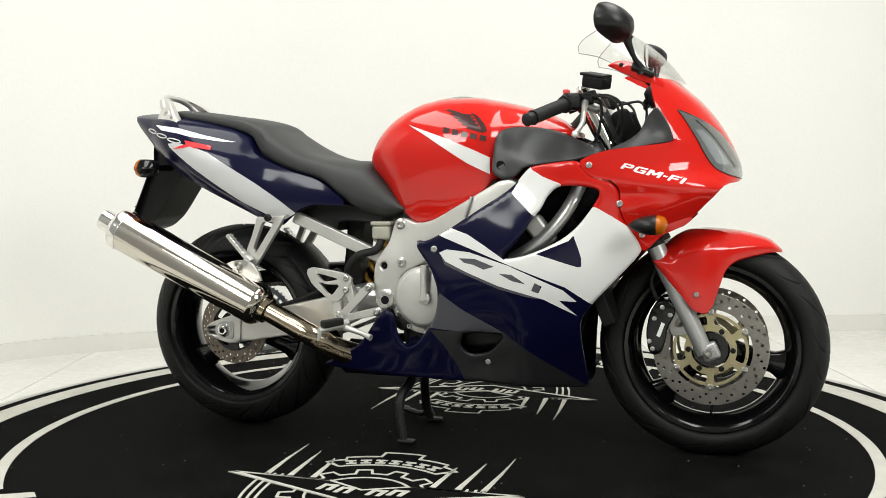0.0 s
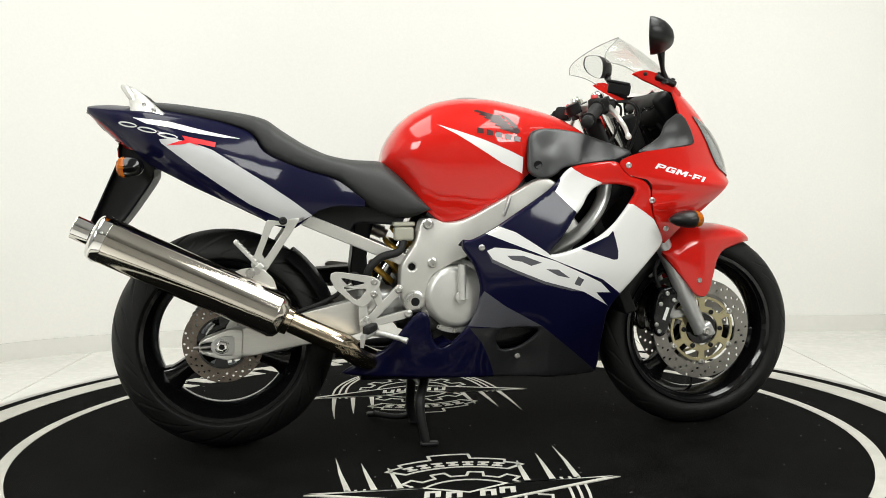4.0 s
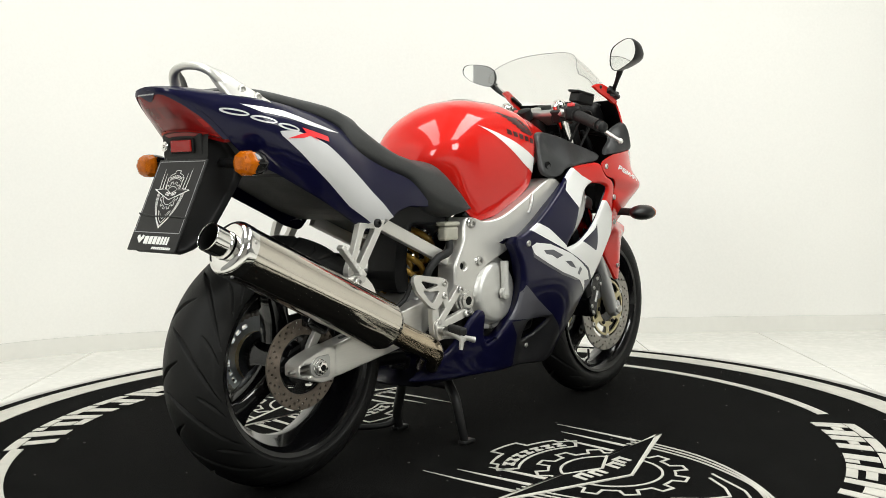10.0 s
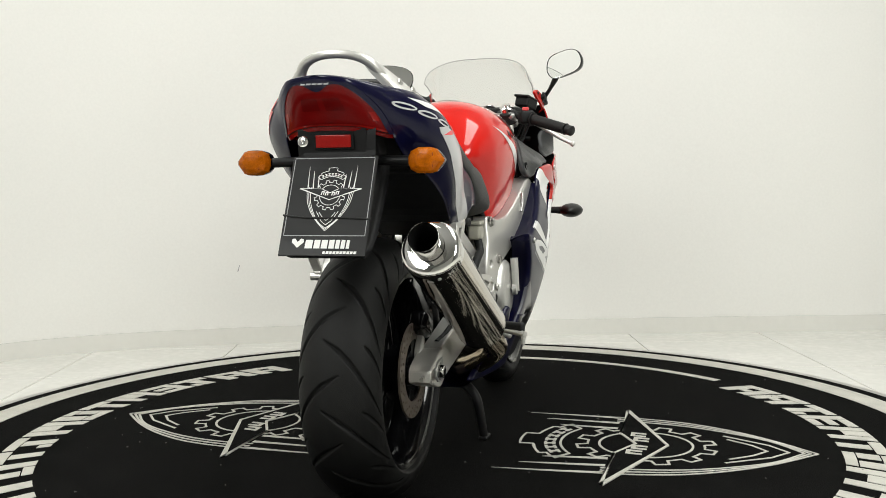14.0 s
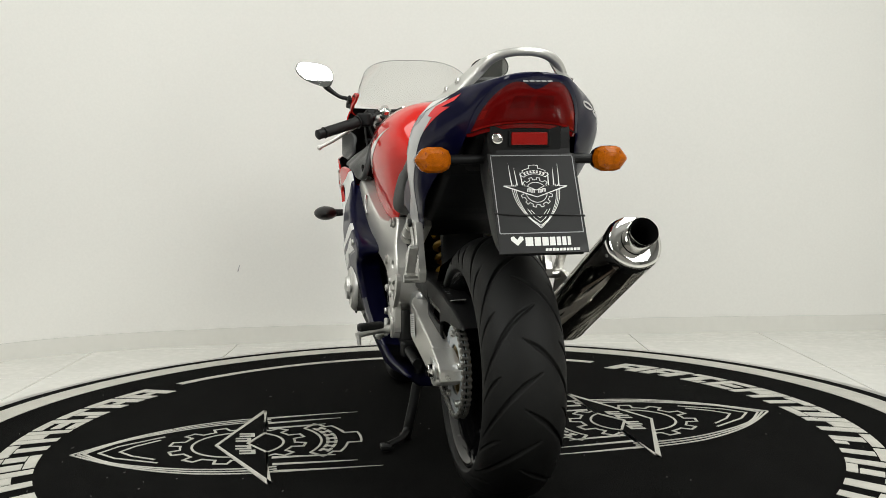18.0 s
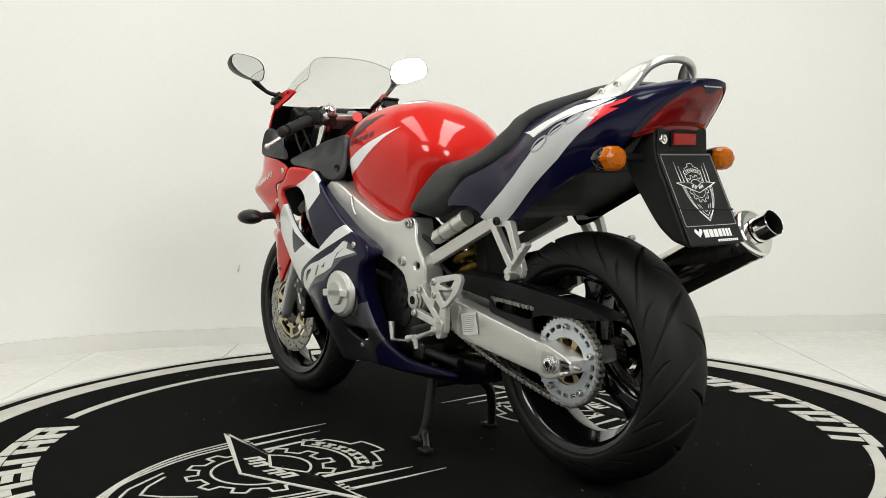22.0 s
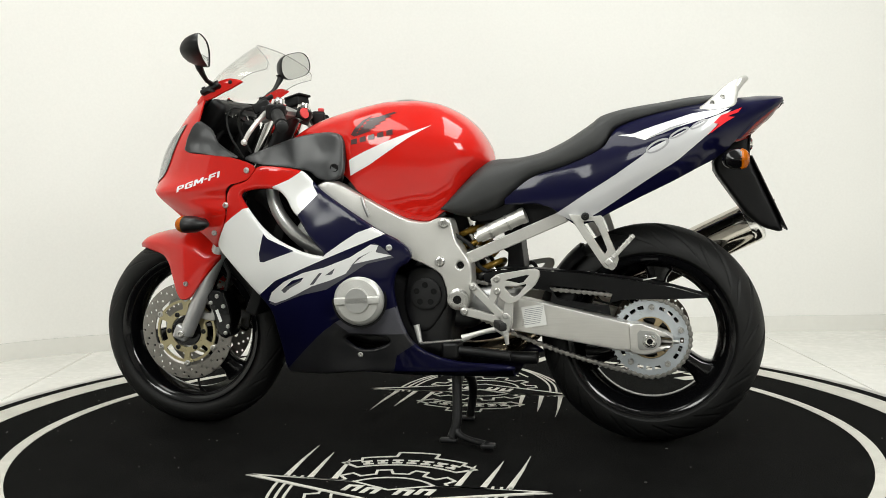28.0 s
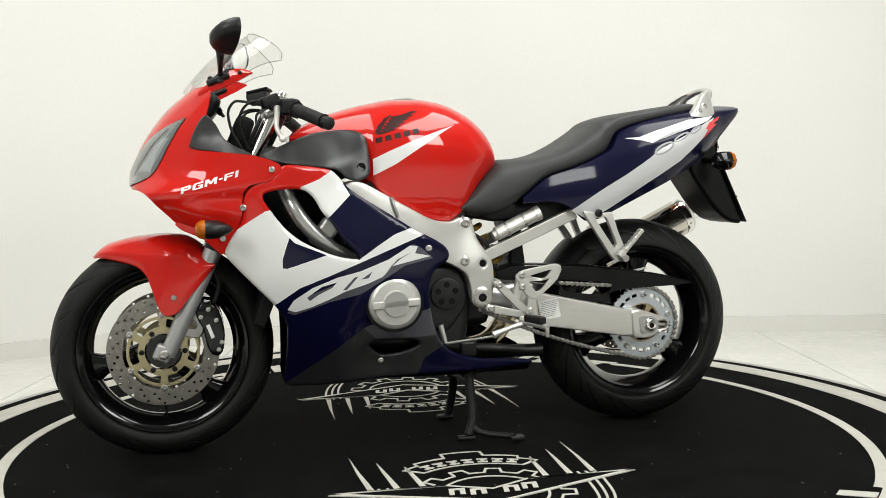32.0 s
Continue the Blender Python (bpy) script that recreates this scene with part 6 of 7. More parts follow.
        mid = 0.188 if s > 0 else 0.192

        def ring(x, k):
            return [(x, s * (mid + 0.0375 * p * k), 0.788 + 0.0265 * q * k) for p, q in face]
        lens = flatshade(part("lens", capped([ring(-0.834, 1.0), ring(-0.842, 0.985), ring(-0.851, 0.82), ring(-0.857, 0.50), ring(-0.858, 0.2)], s < 0), "amber", ind, "faceted amber lens"))
        soft = rounded(face, 2, 0.25)
        part("indicator_body", capped([[(x, s * (mid + 0.038 * p * k), 0.788 + 0.027 * q * k) for p, q in soft] for x, k in ((-0.837, 1.0), (-0.826, 1.0), (-0.812, 0.93), (-0.801, 0.76), (-0.794, 0.50), (-0.791, 0.20))], s > 0), "gloss_black", ind)
        for k in range(5):
            part("lens_rib", box((0.0016, 0.0020, 0.030), pose(-0.8545, s * (mid - 0.017 + 0.0085 * k), 0.788), 0.0004, 1), "amber_dark", lens)
    # grab rail
    foot_w = width_field([(-0.720, 0.913, 0.166), (-0.728, 0.920, 0.160), (-0.755, 0.912, 0.170), (-0.79, 0.912, 0.163), (-0.82, 0.925, 0.141), (-0.755, 0.935, 0.145), (-0.775, 0.955, 0.126), (-0.835, 0.965, 0.100), (-0.80, 0.985, 0.097), (-0.846, 1.002, 0.070), (-0.81, 1.003, 0.082)])
    path = [(-0.806, 0.096, 0.952), (-0.824, 0.084, 0.970), (-0.840, 0.066, 0.991), (-0.852, 0.036, 1.003), (-0.857, -0.003, 1.0065), (-0.852, -0.042, 1.003), (-0.840, -0.072, 0.991), (-0.824, -0.090, 0.970), (-0.806, -0.102, 0.952)]
    rail = part("grab_rail", tube(path, [0.006, 0.0125, 0.0120, 0.0108, 0.0104, 0.0108, 0.0120, 0.0125, 0.006], 16, 10, 0.85), "satin", BIKE, "silver cast pillion grab rail")
    for s in (1, -1):
        part("rail_foot", shell(rounded([(-0.726, 0.918), (-0.754, 0.938), (-0.782, 0.965), (-0.806, 0.987), (-0.828, 1.000), (-0.842, 1.000), (-0.838, 0.975), (-0.833, 0.950), (-0.828, 0.926), (-0.79, 0.914), (-0.755, 0.913)], 2, 0.2), foot_w, 0.014, s, (), 0.008, 0.008), "satin", rail)
        for x, z in ((-0.768, 0.934), (-0.795, 0.950)):
            part("rail_bolt", bolt_mesh(Vector((x, s * (float(foot_w(np.array([(x, z)]))[0]) - 0.001), z)), (0, s, 0.25), 0.0095, 0.004), "bolt", rail)


build_tail()


# -- frame, engine, swingarm, exhaust --
FRAME_W = width_field([(-.05, .624, .152), (-.09, .414, .166), (-.1, .51, .166), (.05, .60, .185), (.15, .67, .200), (.28, .73, .208), (.05, .54, .188), (.30, .70, .208)])


def build_frame():
    for s in (1, -1):
        o = rounded([(0.305, 0.728), (0.275, 0.746), (0.245, 0.742), (0.152, 0.690), (0.051, 0.634), (-0.005, 0.626), (-0.035, 0.640), (-0.066, 0.638), (-0.074, 0.620), (-0.085, 0.575), (-0.105, 0.548), (-0.129, 0.512), (-0.132, 0.449), (-0.122, 0.395), (-0.105, 0.380), (-0.080, 0.385), (-0.064, 0.41), (-0.058, 0.45), (-0.045, 0.485), (-0.005, 0.508), (0.058, 0.537), (0.15, 0.590), (0.25, 0.65), (0.31, 0.69)], 2, 0.2)
        hole = [( -0.098 + 0.010 * math.cos(a), 0.508 + 0.010 * math.sin(a)) for a in np.linspace(0, 2 * math.pi, 14, endpoint=False)]
        fr = part("frame_spar", shell(o, FRAME_W, 0.055, s, [np.array(hole)], 0.012, 0.007), "satin", BIKE, "silver twin-spar aluminium frame")
        part("spar_weld", tube([(0.168, s * 0.2035, 0.699), (0.160, s * 0.206, 0.672), (0.150, s * 0.203, 0.645)], 0.005, 8), "silver_metal", fr)
        for x, z, y, r in ((-0.051, 0.624, 0.150, 0.012), (-0.042, 0.518, 0.168, 0.012), (-0.092, 0.414, 0.164, 0.024)):
            b = part("frame_bolt", lathe([(0, r * 1.25), (0.005, r * 1.25), (0.007, r), (0.012, r), (0.013, r * 0.8), (0.013, r * 0.5), (0.006, r * 0.45), (0.006, 0.0005)], (x, s * y, z), (0, s, 0), 24), "bolt", fr)
            if r > 0.02:
                # black disc over the pivot bolt's recess, painted as its shade
                part("pivot_recess_shade", lathe([(0.0135, r * 0.5), (0.0136, 0.0005)], (x, s * y, z), (0, s, 0), 16), "dark", b)
        # black disc set in the spar hole for the shade inside
        part("hole_shade", lathe([(0, 0.0105), (0.0, 0.0005)], (-0.098, s * 0.155, 0.508), (0, s, 0), 16), "dark", fr)
        # seat rail
        part("seat_rail", merge(box((0.31, 0.022, 0.034), pose(-0.245, s * 0.118, 0.581, 0, 23.5, 0), 0.003)), "satin", BIKE, "square silver seat rail")
        # passenger footrest hanger
        hg = part("pillion_hanger", plate([(-0.395, 0.648), (-0.425, 0.645), (-0.448, 0.640), (-0.485, 0.645), (-0.503, 0.590), (-0.530, 0.528), (-0.522, 0.505), (-0.495, 0.502), (-0.480, 0.520)], s * 0.150, s * 0.166, [[(-0.432, 0.628), (-0.468, 0.630), (-0.500, 0.553), (-0.492, 0.540)]], 0.002, 1, 0.10), "satin", BIKE, "forked aluminium pillion footrest hanger")
        peg_at = Matrix.Translation((-0.536, s * 0.184, 0.556)) @ pose(0, 0, 0, 0, 48, 0)
        pg = part("pillion_peg", merge(box((0.100, 0.022, 0.012), peg_at, 0.003), box((0.020, 0.024, 0.020), peg_at @ Matrix.Translation((0.046, 0, 0)), 0.004)), "satin", hg, "folded ribbed pillion peg")
        for k in range(6):
            part("peg_rib", box((0.004, 0.024, 0.0135), peg_at @ Matrix.Translation((-0.042 + 0.014 * k, 0, 0.001)), 0.001, 1), "cast", pg)
        part("peg_pivot", tube([(-0.513, s * 0.150, 0.512), (-0.513, s * 0.200, 0.512)], 0.010, 12, 1), "bolt", hg)
        # rider footrest plate
        fp = part("footrest_plate", plate([(-0.184, 0.471), (-0.205, 0.487), (-0.304, 0.503), (-0.319, 0.498), (-0.322, 0.484), (-0.308, 0.456), (-0.260, 0.414), (-0.236, 0.404), (-0.214, 0.420)], s * 0.178, s * 0.188, [[(-0.222, 0.470), (-0.296, 0.488), (-0.272, 0.461)], [(-0.222, 0.455), (-0.262, 0.455), (-0.288, 0.462), (-0.262, 0.431), (-0.247, 0.424)]], 0.0015, 1, 0.14), "satin", BIKE, "openwork aluminium footrest plate")

        def strut(a, b, wa, wb, y0=0.170, y1=0.184):
            a, b = np.array(a), np.array(b)
            d = (b - a) / np.hypot(*(b - a))
            n = np.array((-d[1], d[0]))
            o = [a + n * wa - d * wa * 0.6, a + n * wa * 0.4 - d * wa * 1.2, a - n * wa * 0.4 - d * wa * 1.2, a - n * wa - d * wa * 0.6, b - n * wb + d * wb * 0.6, b - n * wb * 0.4 + d * wb * 1.2, b + n * wb * 0.4 + d * wb * 1.2, b + n * wb + d * wb * 0.6]
            return part("plate_arm", plate(o, s * y0, s * y1, (), 0.003, 1, 0.15), "satin", fp)
        strut((-0.138, 0.449), (-0.229, 0.358), 0.011, 0.011)
        strut((-0.114, 0.382), (-0.230, 0.356), 0.011, 0.010)
        strut((-0.206, 0.462), (-0.188, 0.408), 0.016, 0.009)
        strut((-0.236, 0.412), (-0.231, 0.352), 0.012, 0.014)
        strut((-0.229, 0.360), (-0.226, 0.338), 0.014, 0.012, 0.172, 0.192)
        for x, z in ((-0.138, 0.449), (-0.114, 0.382), (-0.204, 0.474), (-0.205, 0.440), (-0.228, 0.372)):
            part("plate_bolt", bolt_mesh(Vector((x, s * 0.186, z)), (0, s, 0), 0.010, 0.006), "bolt", fp)
        peg = part("footrest", tube([(-0.205, s * 0.185, 0.345), (-0.215, s * 0.225, 0.345), (-0.245, s * 0.285, 0.338)], [0.012, 0.010, 0.008], 12), "cast", fp, "silver folding footrest")
        part("peg_feeler", tube([(-0.244, s * 0.280, 0.335), (-0.247, s * 0.279, 0.312)], [0.007, 0.005], 8, 1), "cast", peg)
        part("peg_rubber", box((0.022, 0.075, 0.022), Matrix.Translation((-0.222, s * 0.245, 0.356)) @ pose(0, 0, 0, 0, 0, s * 22), 0.006), "grip", peg)
    # levers
    gl = part("gear_lever", tube([(-0.205, 0.198, 0.338), (-0.16, 0.205, 0.328), (-0.112, 0.208, 0.312)], [0.008, 0.007, 0.011], 12), "cast", BIKE, "silver gear lever and linkage")
    part("gear_rod", tube([(-0.112, 0.208, 0.308), (0.015, 0.175, 0.290)], 0.004, 8, 1), "bolt", gl)
    part("gear_arm", tube([(0.015, 0.172, 0.290), (0.028, 0.165, 0.340)], [0.006, 0.009], 10, 1), "cast", gl)
    bl = part("brake_lever", tube([(-0.226, -0.196, 0.338), (-0.19, -0.203, 0.334), (-0.145, -0.210, 0.322), (-0.120, -0.218, 0.314)], [0.011, 0.0085, 0.007, 0.009], 12), "cast", BIKE, "silver rear brake pedal")
    part("heel_joint", tube([(-0.225, -0.17, 0.35), (-0.225, -0.21, 0.35)], 0.013, 12, 1), "bolt", bl)


build_frame()


def build_engine():
    eng = part("engine_block", merge(
        box((0.34, 0.27, 0.22), pose(0.10, 0, 0.37, 0, -8, 0), 0.03),
        box((0.24, 0.25, 0.22), pose(0.22, 0, 0.52, 0, -35, 0), 0.02),
        box((0.16, 0.2, 0.16), pose(-0.06, 0, 0.40, 0, 0, 0), 0.03)), "engine", BIKE, "black painted four-cylinder engine")
    cyl = []
    for k in range(4):
        cyl.append(box((0.22, 0.262, 0.006), pose(0.20 + 0.012 * k, 0, 0.465 + 0.02 * k, 0, -35, 0), 0.002, 1))
    part("cooling_fins", merge(*cyl), "engine", eng)
    part("oil_pan", box((0.22, 0.16, 0.08), pose(0.12, 0, 0.25), 0.02), "engine", eng)
    # clutch cover, to the right
    cc = part("clutch_cover", lathe([(0, 0.104), (0.010, 0.104), (0.012, 0.102), (0.012, 0.089), (0.030, 0.084), (0.038, 0.076), (0.041, 0.068), (0.042, 0.050), (0.044, 0.048), (0.045, 0.0005)], (0.022, -0.150, 0.425), (0, -1, 0), 48), "cast", eng, "round cast clutch cover")
    part("clutch_arm", merge(tube([(0.034, -0.203, 0.515), (0.032, -0.207, 0.44), (0.032, -0.205, 0.425)], [0.012, 0.011, 0.016], 14), lathe([(0, 0.018), (0.012, 0.017), (0.014, 0.010), (0.014, 0.0005)], (0.032, -0.200, 0.425), (0, -1, 0), 20)), "cast", cc)
    for k in range(7):
        a = math.radians(100 + 28 * k)
        part("cover_bolt", bolt_mesh(Vector((0.022 + 0.097 * math.cos(a), -0.160, 0.425 + 0.097 * math.sin(a))), (0, -1, 0), 0.007, 0.008), "bolt", cc)
    part("oil_filler", lathe([(0, 0.024), (0.014, 0.024), (0.018, 0.018), (0.018, 0.0005)], (-0.045, -0.148, 0.352), (0, -1, 0), 20), "engine", cc)
    # sprocket cover, to the left
    sc = part("sprocket_cover", plate([(0.055, 0.50), (-0.02, 0.505), (-0.055, 0.46), (-0.06, 0.40), (-0.03, 0.35), (0.0, 0.315), (0.05, 0.32), (0.075, 0.40)], 0.10, 0.142, (), 0.012, 2), "engine", eng, "black engine side cover")
    part("cover_boss", lathe([(0, 0.045), (0.008, 0.045), (0.010, 0.040), (0.010, 0.0005)], (0.005, 0.142, 0.425), (0, 1, 0), 36), "engine", sc)
    for k in range(5):
        a = math.radians(72 * k + 18)
        # black discs on the boss give the shade of its holes
        part("boss_recess_shade", lathe([(0, 0.009), (0.001, 0.0085), (0.001, 0.0005)], (0.005 + 0.026 * math.cos(a), 0.152, 0.425 + 0.026 * math.sin(a)), (0, 1, 0), 12), "dark", sc)
    # generator cover in the left fairing
    gc = part("generator_cover", lathe([(-0.06, 0.072), (0.0, 0.072), (0.010, 0.070), (0.016, 0.064), (0.017, 0.060), (0.020, 0.058), (0.022, 0.036), (0.030, 0.034), (0.030, 0.0005)], (0.170, 0.238, 0.418), (0, 1, 0), 56), "cast", eng, "round silver generator cover in the fairing")
    part("cover_bar", box((0.13, 0.010, 0.022), pose(0.170, 0.264, 0.418, 0, 3, 0), 0.004), "cast", gc)
    part("cover_plate", lathe([(0, 0.034), (0.003, 0.033), (0.003, 0.0005)], (0.170, 0.266, 0.418), (0, 1, 0), 32), "silver_metal", gc)
    part("cover_gap", lathe([(0, 0.072), (0.001, 0.079), (0.0, 0.079)], (0.170, 0.2405, 0.418), (0, 1, 0), 48), "dark", gc)
    # radiator, and the curved duct pipes seen in the intake
    part("radiator", box((0.035, 0.34, 0.30), pose(0.470, 0, 0.50, 0, -22, 0), 0.006), "dark", BIKE, "black finned radiator behind the front wheel")
    for s in (1, -1):
        pp = part("duct_pipe", tube([(0.455, s * 0.150, 0.745), (0.435, s * 0.185, 0.69), (0.405, s * 0.200, 0.64), (0.36, s * 0.200, 0.59), (0.31, s * 0.19, 0.555), (0.27, s * 0.175, 0.53)], 0.021, 14, 8, 0.8), "silver_metal", BIKE, "curved silver frame downtube")
        part("coolant_bottle", merge(box((0.052, 0.05, 0.085), pose(0.345, s * 0.165, 0.605, 0, -38, 0), 0.012), lathe([(0, 0.019), (0.02, 0.019), (0.022, 0.012), (0.022, 0.0005)], (0.335, s * 0.175, 0.56), (-0.5, s * 0.3, -0.6), 16)), "cast", BIKE, "cast engine mount behind the intake")
        part("intake_hose", tube([(0.50, s * 0.12, 0.71), (0.44, s * 0.135, 0.66), (0.40, s * 0.14, 0.60)], 0.025, 12), "dark", BIKE, "black rubber intake hose")


build_engine()


def build_rear():
    # swingarm: two arms and a bridge
    for s in (1, -1):
        o = rounded([(-0.20, 0.428), (-0.225, 0.424), (-0.271, 0.416), (-0.534, 0.358), (-0.562, 0.352), (-0.566, 0.273), (-0.534, 0.277), (-0.263, 0.322), (-0.225, 0.332), (-0.20, 0.345), (-0.192, 0.39)], 1, 0.12)
        sw = lambda q: np.interp(-q[:, 0], [0.10, 0.17, 0.25, 0.57], [0.108, 0.118, 0.140, 0.143])
        arm = part("swingarm", shell(o, sw, 0.042, s, (), 0.014, 0.005), "alu", BIKE, "brushed aluminium box swingarm")
        en = part("axle_plate", plate([(-0.555, 0.352), (-0.585, 0.354), (-0.655, 0.330), (-0.672, 0.318), (-0.672, 0.290), (-0.60, 0.268), (-0.560, 0.272)], s * 0.100, s * 0.149, [[(-0.632, 0.320), (-0.668, 0.316), (-0.668, 0.296), (-0.632, 0.292)]], 0.004, 1, 0.12), "alu", arm, "axle adjuster end plate")
        nut = part("axle_nut", merge(lathe([(0, 0.021), (0.003, 0.021), (0.004, 0.018)], (REAR.x, s * 0.149, REAR.z), (0, s, 0), 32), lathe([(0.003, 0.0165), (0.013, 0.0165), (0.0145, 0.0145), (0.0145, 0.0085), (0.008, 0.008)], (REAR.x, s * 0.149, REAR.z), (0, s, 0), 6)), "chrome", arm, "bright hexagonal axle nut")
        # black disc for the shade in the nut's socket
        part("nut_bore_shade", lathe([(0.010, 0.0086), (0.010, 0.0005)], (REAR.x, s * 0.149, REAR.z), (0, s, 0), 16), "dark", nut)
        part("axle_block", plate([(-0.578, 0.336), (-0.620, 0.334), (-0.640, 0.318), (-0.640, 0.298), (-0.622, 0.284), (-0.580, 0.282)], s * 0.1485, s * 0.1525, (), 0.0015, 1, 0.14), "silver_metal", arm)
        part("adjuster_bolt", tube([(-0.63, s * 0.130, 0.306), (-0.688, s * 0.130, 0.303)], 0.005, 8, 1), "bolt", arm)
    part("swingarm_bridge", merge(box((0.13, 0.245, 0.085), pose(-0.165, 0, 0.400, 0, 8, 0), 0.025)), "fork_grey", BIKE, "aluminium swingarm bridge")
    lab = part("warning_label", box((0.062, 0.0008, 0.058), pose(-0.300, 0.1448, 0.368, 0, 10, 0), 0.0002, 1), "label", BIKE, "pale warning label with rows of tiny print")
    for k in range(9):
        part("print_row", box((0.050, 0.0004, 0.0016), pose(-0.300 + 0.001 * k, 0.1454, 0.390 - 0.0054 * k, 0, 10, 0), 0), "print_grey", lab)
    # chain guard
    cg = part("chain_guard", plate([(-0.150, 0.478), (-0.20, 0.492), (-0.27, 0.492), (-0.43, 0.484), (-0.56, 0.466), (-0.669, 0.448), (-0.770, 0.422), (-0.72, 0.418), (-0.540, 0.413), (-0.50, 0.402), (-0.505, 0.370), (-0.530, 0.365), (-0.34, 0.400), (-0.345, 0.432), (-0.22, 0.452), (-0.16, 0.455)], 0.106, 0.112, [[(-0.335, 0.449), (-0.512, 0.433), (-0.498, 0.394), (-0.36, 0.412)]], 0.002, 1, 0.12), "plastic", BIKE, "black plastic hugger and chain guard")
    top = [(-0.150, 0.480), (-0.20, 0.4935), (-0.27, 0.4935), (-0.43, 0.4855), (-0.56, 0.4675), (-0.669, 0.4495), (-0.765, 0.424)]
    part("guard_top", grid([[(x, 0.111, z), (x, 0.105, z + 0.003), (x, 0.05, z + 0.002), (x, 0.048, z - 0.004)] for x, z in top], False, True), "plastic", cg)
    part("guard_inner", plate([(-0.20, 0.485), (-0.43, 0.478), (-0.56, 0.46), (-0.66, 0.442), (-0.62, 0.440), (-0.54, 0.452), (-0.30, 0.462)], 0.070, 0.074, (), 0.001, 0), "dark", cg)
    part("guard_sticker", box((0.055, 0.03, 0.0008), pose(-0.60, 0.09, 0.4665, 0, 11, 0), 0.0002, 1), "label", cg)
    for k in range(7):
        part("guard_print_bar", box((0.016, 0.008, 0.0008), pose(-0.44 - 0.02 * k, 0.094, 0.4865 - 0.0032 * k, 0, 9, 0), 0.0002, 1), "print_grey", cg)
    part("hugger", grid([[(REAR.x + r * math.cos(a), y, REAR.z + r * math.sin(a)) for y, r in ((-0.095, 0.285), (-0.06, 0.312), (0, 0.320), (0.06, 0.312), (0.095, 0.285))] for a in np.radians(np.linspace(5, 52, 12))], False, True), "plastic", cg)
    # chain: links along the run round the two sprockets
    fc, fr, rr = Vector((-0.105, 0.415)), 0.042, 0.107
    rc = Vector((REAR.x, REAR.z))
    d = rc - fc
    L, base = d.length, math.atan2(d.y, d.x)
    off = math.asin((rr - fr) / L)
    run = []
    up = base - math.pi / 2 - off
    dn = base + math.pi / 2 + off
    # upper run, rear wrap, lower run, front wrap
    def at(c, r, a):
        return Vector((c.x + r * math.cos(a), c.y + r * math.sin(a)))
    pts = [at(fc, fr, up), at(rc, rr, up)]
    n = 40
    aa = np.linspace(up, dn - 2 * math.pi, n) if (up - (dn - 2 * math.pi)) < (2 * math.pi) else np.linspace(up, dn, n)
    if abs(math.cos((aa[0] + aa[-1]) / 2) - math.cos(base)) > 0.6:
        aa = np.linspace(up, dn, n)
    pts += [at(rc, rr, a) for a in aa[1:]]
    low = at(fc, fr, dn)
    last = pts[-1]
    pts += [last + (low - last) * t + Vector((0, -0.016 * math.sin(t * math.pi))) for t in np.linspace(0.04, 1, 24)]
    dist = [0.0]
    for a, b in zip(pts, pts[1:]):
        dist.append(dist[-1] + (b - a).length)
    pitch = 0.0159
    link_me = {}
    def link(kind):
        w = 0.0028 if kind else 0.0
        o = arc(0.0064, 55, 305, 8, (-pitch / 2, 0)) + [(0.0, -0.0034)] + arc(0.0064, -125, 125, 8, (pitch / 2, 0)) + [(0.0, 0.0034)]
        half = 0.0075 + w
        side_a = plate(o, half - 0.002, half, (), 0.0005, 0, step=0.03)
        side_b = plate(o, -half + 0.002, -half, (), 0.0005, 0, step=0.03)
        pins = [tube([(sx * pitch / 2, -half - 0.002, 0), (sx * pitch / 2, half + 0.002, 0)], 0.004, 8, 1) for sx in (-1, 1)]
        return mesh("link", *merge(side_a, side_b, *pins))
    chain = part("drive_chain", tube([Vector((p.x, 0.0955, p.y)) for p in pts], 0.0022, 6, 1), "dark", BIKE, "oily steel drive chain")
    kinds = [link(0), link(1)]
    count = int(dist[-1] / pitch)
    for k in range(count):
        s_at = k * pitch
        i = max(0, int(np.searchsorted(dist, s_at)) - 1)
        i = min(i, len(pts) - 2)
        t = (s_at - dist[i]) / max(dist[i + 1] - dist[i], 1e-6)
        p = pts[i] + (pts[i + 1] - pts[i]) * t
        dd = pts[i + 1] - pts[i]
        part("link", kinds[k % 2], "chain", chain, at=pose(p.x, 0.0955, p.y, 0, -math.degrees(math.atan2(dd.y, dd.x)), 0))
    # shock and its reservoir
    sh = part("rear_shock", tube([(-0.085, 0.0, 0.60), (-0.20, 0.0, 0.42)], 0.022, 14, 1), "chrome", BIKE, "rear shock with golden spring")
    turns = [(-0.085 + (-0.115) * t + 0.044 * math.cos(t * 11 * math.pi) * 0.843, 0.044 * math.sin(t * 11 * math.pi), 0.60 - 0.18 * t + 0.044 * math.cos(t * 11 * math.pi) * -0.538) for t in np.linspace(0, 1, 130)]
    part("spring", tube(turns, 0.0085, 10, 1), "gold_dark", sh, "golden coil spring")
    rs = part("shock_reservoir", merge(tube([(-0.148, 0.128, 0.588), (-0.262, 0.128, 0.640)], 0.0205, 18, 1), tube([(-0.262, 0.128, 0.640), (-0.276, 0.128, 0.646)], 0.0225, 18, 1), tube([(-0.150, 0.128, 0.588), (-0.138, 0.128, 0.582)], 0.015, 14, 1)), "alu", BIKE, "silver remote shock reservoir")
